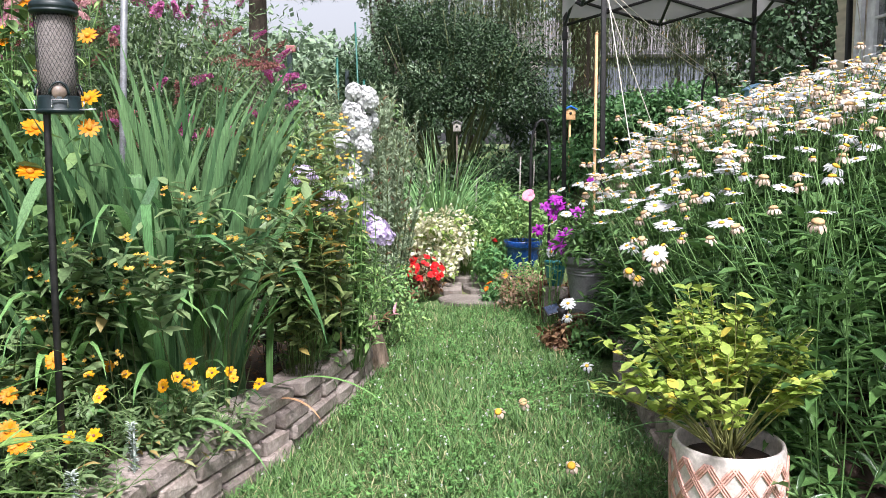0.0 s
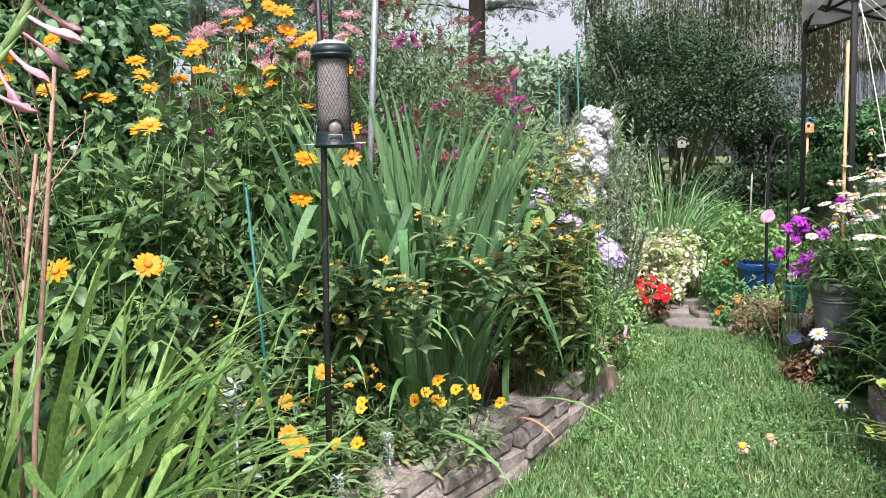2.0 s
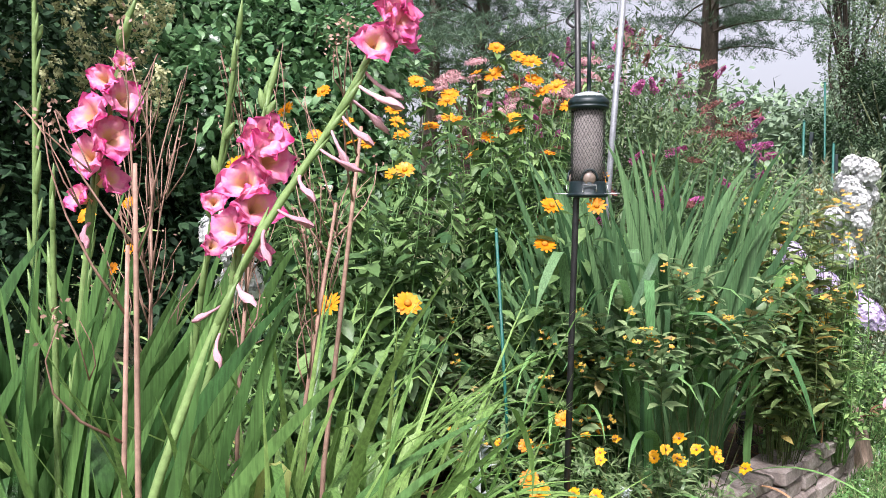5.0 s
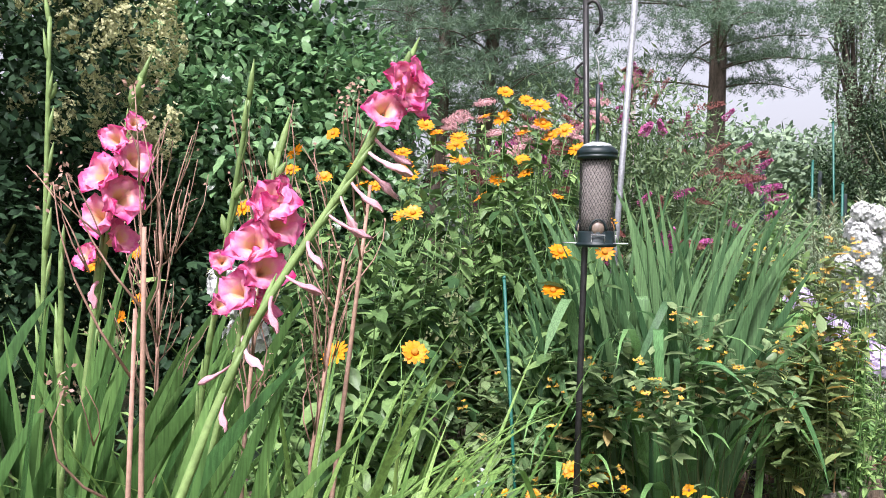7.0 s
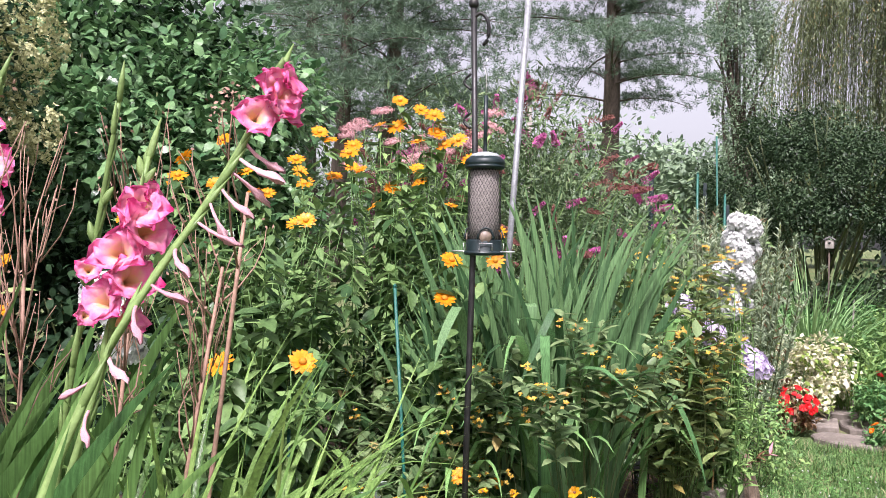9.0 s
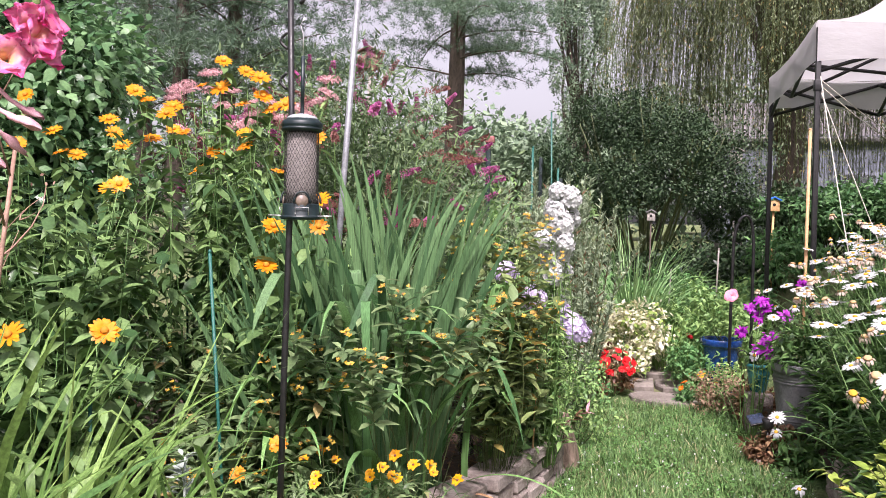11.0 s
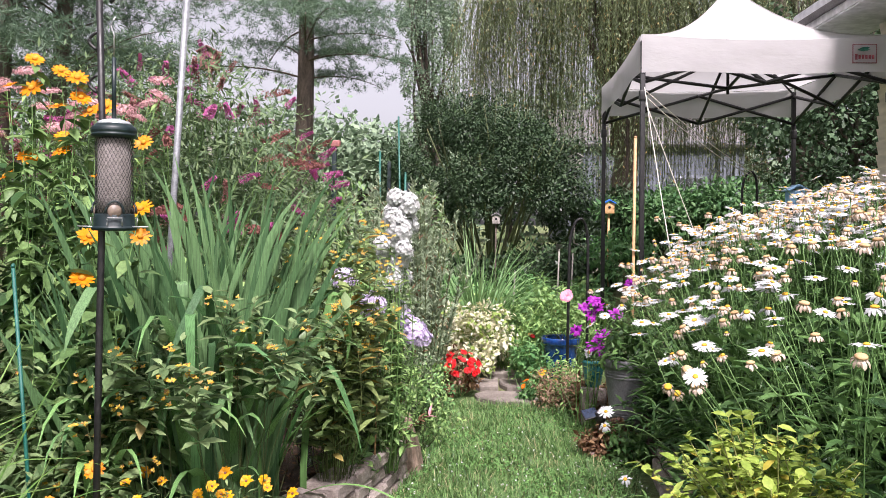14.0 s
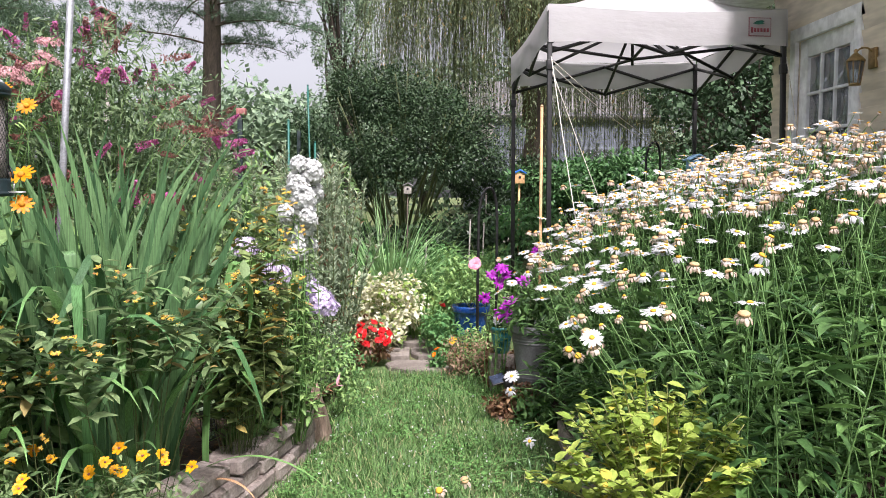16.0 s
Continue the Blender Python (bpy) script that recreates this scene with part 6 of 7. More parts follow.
def daisy_stray(base, pts, kind, centre, seed, size=1.1, way=(-0.2, -0.6, 0.7)):
    t = thing("flopped_daisy", base, "daisy stem flopped over the lawn with a tired flower", "daisy", "flopped daisy stems")
    P = np.array(pts, float)
    b = bows(P[0], P[-1], P[1] - (P[0] + P[-1]) / 2, 9)
    part("stem", tubes(Geo(), b, 0.003, 0.002, 5), M_DAISYSTEM, t)
    bloom(kind, t, P[-1], way, size, centre, pick=seed)
    r = R(seed)
    n = 9
    p = b[0, r.randint(0, 6, n)]
    part("foliage", put_leaves(Geo(), LEAF8, p, sphere_dirs(r, n) + np.array((0, 0, 0.4)), np.array((0, 0, 1.0)), 0.07, 0.22), M_DAISYLEAF, t, kind="stuff")


for i, (tx, ty, tz, kind, c) in enumerate(((0.27, 3.95, 0.16, "faded", "golddisc"), (0.4, 3.98, 0.2, "faded", "bigdisc"), (0.55, 3.35, 0.12, "faded", "golddisc"), (0.78, 4.3, 0.3, "daisy_droop", "disc"),
                                           (0.72, 4.65, 0.5, "daisy_droop", "disc"), (0.74, 4.75, 0.56, "daisy", "disc"), (0.95, 3.9, 0.85, "faded", "golddisc"), (0.86, 3.7, 0.92, "faded", "golddisc"),
                                           (0.92, 3.6, 1.02, "faded", "bigdisc"), (0.8, 3.0, 1.1, "daisy", "disc"), (1.02, 4.3, 0.95, "daisy_droop", "disc"))):
    b = (1.2 + 0.05 * (i % 3), ty + 0.25 * ((i % 4) - 1.2), 0.16)
    end = (tx - b[0], ty - b[1], tz - b[2])
    daisy_stray(b, [(0, 0, -0.02), (end[0] * 0.5, end[1] * 0.5, end[2] * 0.5 + 0.14), end], kind, c, 700 + i, 1.4 if kind == "faded" else 1.0)

# ---- lime-leaved shrub in a patterned pot ----


def patterned_pot(at):
    t = thing("patterned_pot", at, "white round pot with a woven pink terracotta lattice", "pot")
    prof = [(0.135, 0.0), (0.165, 0.05), (0.188, 0.15), (0.196, 0.26), (0.193, 0.36), (0.19, 0.405), (0.184, 0.412), (0.174, 0.408), (0.17, 0.38), (0.168, 0.33), (0.02, 0.33)]
    part("body", lathe(Geo(), crisp(prof, 0.004), 48), M_POTWHITE, t)

    def rad(z):
        return np.interp(z, [p[1] for p in prof[:6]], [p[0] for p in prof[:6]])

    for fam in range(2):
        for k in range(14):
            g = Geo()
            for off in (-0.055, 0.0, 0.055):
                s = np.linspace(0, 1, 15)
                z = 0.02 + 0.36 * s
                a = k * 2 * np.pi / 14 + off + (1 if fam else -1) * s * 1.35
                rr = rad(z) + 0.0035
                tubes(g, np.stack([rr * np.cos(a), rr * np.sin(a), z], 1), 0.0042, 0.0042, 4)
            part("lattice_band", g, M_TERRA, t)
    s = thing("potted_shrub", (at[0], at[1], at[2] + 0.33), "lime-green leafy shrub growing in the patterned pot", "shrub")
    r = R(171)
    soil = lathe(Geo(), [(0.166, 0.0), (0.166, 0.008), (0.1, 0.02), (0.01, 0.025)], 24)
    part("soil", soil, M_SOIL, s)
    n = 62
    a = r.uniform(0, 6.28, n)
    d = np.sqrt(r.rand(n))
    tips = np.stack([np.cos(a) * d * 0.46 - 0.1, np.sin(a) * d * 0.34, 0.22 + 0.46 * (1 - d ** 2 * 0.7) * r.uniform(0.55, 1.05, n)], 1)
    base = np.stack([r.normal(0, 0.02, n), r.normal(0, 0.02, n), np.full(n, 0.01)], 1)
    pts = bows(base, tips, r.normal(0, 0.02, (n, 3)) + np.array((0, 0, 0.03)), 7)
    part("stem_growth", tubes(Geo(), pts, 0.004, 0.0015, 4), M_TWIG, s, kind="stuff")
    m = n * 20
    k = np.repeat(np.arange(n), 20)
    q = r.uniform(0.42, 1.0, m) ** 0.85 * 5.999
    i = q.astype(int)
    f = (q - i)[:, None]
    p = pts[k, i] * (1 - f) + pts[k, i + 1] * f
    aa = r.uniform(0, 6.28, m)
    g = put_leaves(Geo(), LEAF8, p, np.stack([np.cos(aa), np.sin(aa), 0.3 + r.normal(0, 0.3, m)], 1), np.array((0, 0, 1.0)) + sphere_dirs(r, m) * 0.4, r.uniform(0.034, 0.064, m), 0.64)
    part("foliage", g, M_LIME, s, kind="stuff")


patterned_pot((1.0, 2.72, 0.065))

# ---- bird feeder on its hooked pole ----


def feeder_pole():
    t = thing("feeder_pole", bed_at(-1.36, 2.72), "black steel shepherd's hook pole standing in the flower bed", "pole")
    part("pole", tubes(Geo(), np.array([(0, 0, -0.15), (0.012, 0.015, 0.9), (0.02, 0.04, 1.7), (0.0, 0.05, 2.42)]), 0.0132, 0.012, 8), M_BLACK, t)
    knob = part("finial", lathe(Geo(), [(0.004, -0.02), (0.018, -0.012), (0.02, 0), (0.016, 0.014), (0.004, 0.022)], 10), M_BLACK, t)
    knob.location = (0.0, 0.05, 2.43)
    a = np.linspace(0, 1, 16)
    hook = np.stack([0.03 * (1 - np.cos(a * np.pi * 1.45)), 0.045 + 0.02 * a, 2.35 + 0.05 * np.sin(a * np.pi * 1.45) - 0.03 * a], 1)
    part("hook", tubes(Geo(), hook, 0.008, 0.0075, 6), M_BLACK, t)
    for z in (1.95, 2.1):
        small = np.stack([-0.005 - 0.028 * np.sin(a * np.pi), 0.045 + 0 * a, z + 0.06 * a], 1)
        part("side_hook", tubes(Geo(), small, 0.006, 0.005, 6), M_BLACK, t)
    return t


feeder_pole()


def bird_feeder(at):
    """A hanging mesh tube feeder; at: the middle of its base."""
    t = thing("bird_feeder", at, "hanging tube bird feeder of dark green metal with wire mesh", "bird feeder")
    part("base_tray", lathe(Geo(), crisp([(0.03, -0.012), (0.074, -0.01), (0.078, 0.0), (0.07, 0.006), (0.068, 0.045), (0.063, 0.05), (0.06, 0.048)]), 36), M_GREENMETAL, t)
    part("seed", lathe(Geo(), [(0.055, 0.045), (0.056, 0.12), (0.055, 0.31), (0.04, 0.315)], 24), M_SEED, t)
    g = Geo()
    z = np.linspace(0.045, 0.325, 15)
    turns = (z - z[0]) / (z[-1] - z[0]) * 2.3
    for k in range(30):
        for sgn in (1, -1):
            a = k * 2 * np.pi / 30 + sgn * turns
            tubes(g, np.stack([0.063 * np.cos(a), 0.063 * np.sin(a), z], 1), 0.0009, 0.0009, 3)
    part("wire_mesh", g, M_BLACK, t)
    lid = part("lid", lathe(Geo(), crisp([(0.06, 0.315), (0.072, 0.318), (0.078, 0.326), (0.074, 0.332), (0.078, 0.34), (0.075, 0.352), (0.062, 0.364)]), 36), M_GREENMETAL, t)
    part("cap", lathe(Geo(), [(0.064, 0.362), (0.05, 0.376), (0.022, 0.384), (0.004, 0.386)], 24), M_LIDTOP, lid)
    a = np.linspace(0, np.pi, 13)
    for q in range(3):
        rot = Matrix.Rotation(q * 2 * math.pi / 3 - 1.12, 3, "Z")
        arch = np.stack([0.068 + 0 * a, 0.03 * np.cos(a), 0.05 + 0.042 * np.sin(a)], 1)
        part("port_arch", tubes(Geo(), np.array([rot @ Vector(p) for p in arch]), 0.004, 0.004, 6), M_GREENMETAL, t)
        plate = bmesh.new()
        bmesh.ops.create_cone(plate, cap_ends=True, segments=18, radius1=0.024, radius2=0.022, depth=0.005)
        bmesh.ops.transform(plate, matrix=rot.to_4x4() @ pose(0.065, 0, 0.058, 0, 90, 0), verts=plate.verts)
        part("port_plate", plate, M_PORT, t, "tan plastic seed port")
        clip = np.array([(0.072, -0.024, 0.008), (0.076, -0.024, 0.034), (0.076, 0.024, 0.034), (0.072, 0.024, 0.008)])
        part("wire_clip", tubes(Geo(), np.array([rot @ Vector(p) for p in clip]), 0.0022, 0.0022, 5), M_WIRE, t)
    for sx in (-1, 1):
        part("perch", bar(Geo(), (sx * 0.06, -0.01, 0.003), (sx * 0.128, -0.012, 0.004), 0.0028, 6), M_WIRE, t)
    part("hanger_tube", bar(Geo(), (0, 0, 0.38), (0.0, 0, 0.6), 0.008, 8), M_GREENMETAL, t)
    part("hanger_wire", tubes(Geo(), np.array([(0, 0, 0.6), (0.0, 0, 0.68), (-0.012, 0, 0.715), (0.004, 0, 0.742)]), 0.002, 0.002, 5), M_WIRE, t)


bird_feeder((-1.305, 2.77, 1.633))

# galvanised conduit, stakes and canes
gp = thing("conduit_pole", bed_at(-2.0, 4.78), "leaning galvanised steel conduit pole in the bed", "pole")
part("pipe", bar(Geo(), (0, 0, -0.2), (0.21, 0.06, 3.3), 0.02, 12), M_GALV, gp)


def stake(at, top, material, rad=0.007, label="dark green plastic-coated garden stake", group="garden stakes"):
    t = thing("garden_stake", at, label, "stake", group)
    d = Vector(top) - Vector(at)
    part("rod", bar(Geo(), (0, 0, -0.1), tuple(d), rad, 8), material, t)
    tip = part("tip", lathe(Geo(), [(rad * 1.05, 0), (rad * 1.2, 0.008), (rad * 0.4, 0.016)], 8), material, t)
    tip.location = d


stake(bed_at(-1.6, 2.8), (-1.73, 2.86, 1.48), M_GREENSTAKE)
stake(bed_at(-2.6, 4.2), (-2.62, 4.2, 1.1), M_GREENSTAKE)
stake(bed_at(-1.95, 2.4), (-1.93, 2.4, 0.95), M_GREENSTAKE)
stake(land_at(-1.1, 10.9), (-1.17, 10.91, 3.1), M_GREENSTAKE, 0.012)
stake(land_at(-1.3, 10.0), (-1.3, 10.0, 2.55), M_GREENSTAKE, 0.014)
stake(land_at(-1.0, 10.2), (-1.0, 10.2, 2.3), M_GREENSTAKE, 0.014)
stake(bed_at(-0.62, 4.6), (-0.6, 4.65, 0.95), M_BAMBOO, 0.005, "thin tan bamboo cane", "bamboo canes")
stake(land_at(1.22, 6.55), (1.2, 6.47, 2.36), M_BAMBOO, 0.012, "tall tan bamboo cane by the canopy leg", "bamboo canes")
for i, (x, y, z) in enumerate(((0.9, 9.9, 1.35), (1.1, 10.2, 1.3), (0.35, 9.6, 1.1), (-0.55, 7.2, 1.75), (-0.9, 8.4, 1.7))):
    stake(land_at(x, y), (x + 0.03, y, z), M_OLDWOOD, 0.009, "weathered wooden plant stake", "wooden plant stakes")


def fence_post(at, h, label, cap=None):
    t = thing("fence_post", at, label, "post", "fence posts")
    part("post", box((0.05, 0.05, h + 0.1), (0, 0, h / 2 - 0.05), 0.005), M_GREENMETAL, t)
    if cap:
        part("cap", box((0.1, 0.09, 0.07), (0.015, 0, h + 0.036), 0.008), cap, t)


fence_post(land_at(-1.65, 8.8), 2.16, "dark green fence post with a pink-red cap block", M_PINKBLOCK)
fence_post(land_at(-1.0, 10.6), 1.8, "dark green fence post")
fence_post(land_at(-1.35, 11.4), 2.0, "dark green fence post")


def bird_house(at, z, size, body, roof, pole, label, pole_r=0.015):
    t = thing("bird_house", at, label, "bird house", "bird houses")
    w = size
    part("pole", bar(Geo(), (0, 0, -0.15), (0, 0, z), pole_r, 8), pole, t)
    part("box", box((w, w * 0.9, w * 1.05), (0, 0, z + w * 0.5), 0.004), body, t)
    for sgn in (-1, 1):
        m = Matrix.Rotation(sgn * radians(28), 3, "Y")
        part("roof_board", box((w * 0.78, w * 1.25, 0.016), (sgn * w * 0.32, 0, z + w * 1.18), 0.003, m), roof, t)
    h = part("hole", lathe(Geo(), [(w * 0.14, 0), (w * 0.14, 0.004), (w * 0.1, 0.005)], 14), M_BLACK, t)
    h.matrix_basis = pose(0, -w * 0.45 - 0.001, z + w * 0.62, 90, 0, 0)


bird_house(land_at(-3.03, 8.76), 3.0, 0.18, M_REDWOOD, M_REDWOOD, M_OLDWOOD, "red-brown wooden bird house on a tall pole", 0.03)
bird_house(land_at(1.67, 10.85), 1.05, 0.13, M_PINEWOOD, M_BLUE, M_PINEWOOD, "pale wood bird house with a bright blue roof")
bird_house(land_at(0.16, 10.45), 1.35, 0.1, M_OLDWOOD, M_SHINGLE, M_TRUNK, "small grey bird house on a dark stake", 0.009)
bird_house(land_at(1.45, 13.0), 1.9, 0.18, M_OLDWOOD, M_OLDWOOD, M_OLDWOOD, "grey bird house on a thin pole")
bird_house(land_at(3.0, 7.9), 0.9, 0.155, M_SKYBLUE, M_SKYBLUE, M_BLACK, "light blue bird house near the canopy")


def crook(at, h, name="shepherd_crook", label="black steel double shepherd's hook near the blue pot"):
    t = thing(name, at, label, "hook")
    a = np.linspace(0, np.pi, 15)
    for k, (dx, dy) in enumerate(((-0.1, 0.0), (0.08, 0.05))):
        pts = [(dx, dy, -0.1), (dx, dy, h * 0.5), (dx * 0.95, dy, h * 0.86)]
        pts += [(dx * 0.9 * math.cos(q * 0.5), dy * math.cos(q * 0.5), h * 0.86 + 0.14 * h * math.sin(q * 0.5)) for q in a[1:]]
        part("rod", tubes(Geo(), np.array(pts), 0.014, 0.013, 7), M_BLACK, t)
    for z in (0.45, 0.62):
        c = np.stack([0.05 * np.cos(a * 2) * (1 - a / 4), 0 * a, z + 0.05 * np.sin(a * 2) * (1 - a / 4)], 1)
        part("scroll", tubes(Geo(), c, 0.006, 0.005, 6), M_BLACK, t)


crook(land_at(0.88, 7.33), 1.66)
crook(land_at(2.85, 8.74), 2.25 - float(land(2.85, 8.74)), label="black steel hook under the canopy")

# ---- pots ----


def pot(name, at, prof, material, label, soil_z):
    t = thing(name, at, label, "pot")
    part("body", lathe(Geo(), crisp(prof, 0.003), 40), material, t)
    part("soil", lathe(Geo(), [(soil_z[0], soil_z[1]), (soil_z[0] * 0.6, soil_z[1] + 0.012), (0.01, soil_z[1] + 0.015)], 24), M_SOIL, t)
    return t


pot("grey_pot", (1.09, 5.98, 0.2), [(0.12, 0.0), (0.128, 0.02), (0.13, 0.06), (0.136, 0.068), (0.133, 0.078), (0.139, 0.086), (0.136, 0.096), (0.168, 0.34), (0.176, 0.35), (0.17, 0.36), (0.178, 0.37), (0.173, 0.38), (0.18, 0.39), (0.176, 0.4), (0.18, 0.42), (0.2, 0.425), (0.204, 0.44), (0.203, 0.475), (0.198, 0.485),
                                (0.185, 0.48), (0.18, 0.42), (0.02, 0.42)], M_POTGREY, "tall dark grey ribbed plastic pot with a pale rim", (0.178, 0.425))
st = thing("stone_plinth", (1.09, 5.98, float(land(1.09, 5.98)) - 0.02), "grey-brown stone slabs stacked under the grey pot", "stone")
for i, (dx, s) in enumerate(((0.0, 1.0), (0.02, 0.93), (-0.01, 0.85))):
    part("slab", box((0.36 * s, 0.34 * s, 0.058), (dx, 0, 0.03 + i * 0.057), 0.012), M_FLAG, st)
pot("blue_pot", land_at(0.75, 7.68), [(0.1, 0.0), (0.115, 0.03), (0.15, 0.3), (0.165, 0.44), (0.185, 0.45), (0.188, 0.5), (0.18, 0.51), (0.165, 0.5), (0.16, 0.44), (0.02, 0.44)], M_POTBLUE,
    "cobalt blue glazed pot beside the path", (0.16, 0.445))
pot("teal_pot", (0.9, 6.5, 0.36), [(0.05, 0), (0.06, 0.01), (0.085, 0.15), (0.088, 0.19), (0.1, 0.195), (0.1, 0.22), (0.088, 0.22), (0.086, 0.19), (0.01, 0.19)], M_POTTEAL,
    "small teal glazed pot on a stone block", (0.086, 0.195))
blk = thing("stone_block", (0.9, 6.5, float(land(0.9, 6.5)) - 0.02), "rough grey stone block under the teal pot", "stone")
part("stone", box((0.2, 0.2, 0.36), (0, 0, 0.165), 0.02), M_STONE, blk)
shrub("blue_pot_plant", (0.75, 7.68, 0.62), "green leafy plant growing in the blue pot", 181, 700, (0, 0, 0.2), (0.26, 0.22, 0.24), M_PERENNIAL, 0.06, 0.4, 18, 8, 0.004, "flower", wood=M_STEM)
flower_mound("teal_pot_daisy", (0.9, 6.5, 0.55), 182, "small white-flowered daisy in the teal pot", M_DAISYLEAF, 160, (0.09, 0.08, 0.09), 0.05, "white", 2, 1.4, "goldeye")
shrub("grey_pot_plant", (1.09, 5.98, 0.63), "dark green foliage spilling from the grey pot", 183, 700, (0, 0, 0.16), (0.24, 0.22, 0.22), M_DAISYLEAF, 0.08, 0.3, 18, 8, 0.004, "flower", wood=M_STEM)


def solar_light(at):
    t = thing("solar_light", at, "small black solar spotlight with a blue panel on a stake", "garden light")
    part("stake", bar(Geo(), (0, 0, -0.25), (0, 0, 0.02), 0.009, 6), M_BLACK, t)
    part("head", lathe(Geo(), [(0.02, 0), (0.035, 0.02), (0.04, 0.07), (0.034, 0.075)], 14), M_BLACK, t)
    pn = part("panel", box((0.11, 0.1, 0.012), (0, 0, 0), 0.003), M_BLACK, t)
    pn.matrix_basis = pose(-0.07, 0.02, 0.06, 28, -14, 10)
    part("cell", box((0.096, 0.086, 0.003), (0, 0, 0.0085), 0.001), M_SOLAR, pn)


solar_light((0.84, 5.65, 0.27))


def path_lantern(at):
    t = thing("path_lantern", at, "small black caged lantern on a stake in the mulch", "garden light")
    part("stake", bar(Geo(), (0, 0, -0.1), (0, 0, 0.12), 0.008, 6), M_BLACK, t)
    part("roof", lathe(Geo(), [(0.055, 0.25), (0.05, 0.262), (0.02, 0.29), (0.004, 0.3)], 14), M_BLACK, t)
    part("shade", lathe(Geo(), [(0.026, 0.125), (0.034, 0.13), (0.036, 0.245), (0.03, 0.248)], 12), M_GLASS, t)
    for k in range(6):
        a = k * math.pi / 3
        part("cage_bar", bar(Geo(), (0.04 * math.cos(a), 0.04 * math.sin(a), 0.12), (0.045 * math.cos(a), 0.045 * math.sin(a), 0.25), 0.003, 5), M_BLACK, t)
    for z in (0.12, 0.18):
        part("ring", lathe(Geo(), [(0.036, z), (0.043, z), (0.043, z + 0.006), (0.036, z + 0.006)], 14, cap=False), M_BLACK, t)


path_lantern(bed_at(-0.98, 4.42))

# ---- pop-up canopy ----


def canopy():
    W = 2.2
    t = thing("canopy_tent", (2.48, 8.3, 0.92), "white pop-up canopy tent with black steel frame", "canopy")
    t.rotation_euler = (radians(-2.5), 0, radians(0.6))
    h = W / 2
    eave, top = 2.06, 2.4
    corners = [(-h, -h), (h, -h), (h, h), (-h, h)]
    peak = np.array((0, 0, 3.2))
    g = Geo()
    n = 10
    for i in range(4):
        a, b = np.array((*corners[i], top)), np.array((*corners[(i + 1) % 4], top))
        rows = []
        for s in np.linspace(0, 1, n + 1):
            edge_a, edge_b = a * (1 - s) + peak * s, b * (1 - s) + peak * s
            q = np.linspace(0, 1, n + 1)[:, None]
            line = edge_a * (1 - q) + edge_b * q
            line[:, 2] += -0.16 * np.sin(np.pi * s) - 0.05 * np.sin(np.pi * q[:, 0]) * (1 - s) + 0.008 * np.sin(q[:, 0] * 23 + i)
            rows.append(line)
        v = np.array(rows).reshape(-1, 3)
        g.add(v, *[(r_ * (n + 1) + c, r_ * (n + 1) + c + 1, (r_ + 1) * (n + 1) + c + 1, (r_ + 1) * (n + 1) + c) for r_ in range(n) for c in range(n)])
    bm = bmesh.new()
    bm.from_mesh(g.mesh("canvas", M_CANVAS))
    bmesh.ops.remove_doubles(bm, verts=bm.verts, dist=0.001)
    roof = part("roof", bm, M_CANVAS, t)
    for i in range(4):
        a, b = np.array((*corners[i], 0)), np.array((*corners[(i + 1) % 4], 0))
        out = unit(np.array((a[1] - b[1], b[0] - a[0], 0)))* -1
        q = np.linspace(0, 1, 25)
        g = Geo()
        layers = []
        for off in (0.012,):
            for k in range(5):
                z = top - 0.05 * np.sin(np.pi * q) * (1 - k / 4) - (top - eave) * k / 4 + 0.012 * (k == 4) * np.sin(q * 9)
                wob = off + 0.006 * np.sin(q * 17 + i * 2) * k / 4
                layers.append(a[None] * (1 - q[:, None]) + b[None] * q[:, None] + out * wob[:, None] + np.stack([0 * q, 0 * q, z], 1))
        v = np.array(layers).reshape(-1, 3)
        f = []
        for L in range(1):
            for k in range(4):
                for c in range(24):
                    o = (L * 5 + k) * 25 + c
                    f.append((o, o + 25, o + 26, o + 1) if L == 0 else (o, o + 1, o + 26, o + 25))
        part("valance", g.add(v, *f), M_CANVAS, t)
    for x, y in corners:
        leg = part("leg", box((0.042, 0.042, 2.5), (x * 0.985, y * 0.985, 1.1), 0.004), M_BLACK, t)
        part("foot", box((0.1, 0.1, 0.008), (x * 0.985, y * 0.985, -0.145), 0.002), M_BLACK, leg)
        part("bracket", box((0.06, 0.06, 0.09), (x * 0.985, y * 0.985, 1.86), 0.006), M_BLACK, leg)
    mids = {}
    for i in range(4):
        a, b = np.array(corners[i]) * 0.985, np.array(corners[(i + 1) % 4]) * 0.985
        for (s0, z0, s1, z1) in ((0, 2.3, 0.5, 1.98), (0, 1.98, 0.5, 2.3), (0.5, 2.3, 1, 1.98), (0.5, 1.98, 1, 2.3)):
            p, q = a * (1 - s0) + b * s0, a * (1 - s1) + b * s1
            part("truss_bar", bar(Geo(), (*p, z0), (*q, z1), 0.018, 6), M_BLACK, t)
        m = (a + b) / 2
        for (z0, z1) in ((2.3, 2.16), (1.98, 2.5)):
            part("truss_bar", bar(Geo(), (*m, z0), (0, 0, z1), 0.017, 6), M_BLACK, t)
    part("centre_post", bar(Geo(), (0, 0, 2.1), (0, 0, 3.15), 0.016, 8), M_BLACK, t)
    for x, y in corners:
        part("roof_rib", tubes(Geo(), np.array([(x * 0.97, y * 0.97, 2.33), (x * 0.5, y * 0.5, 2.56), (0, 0, 3.14)]), 0.011, 0.011, 6), M_BLACK, t)
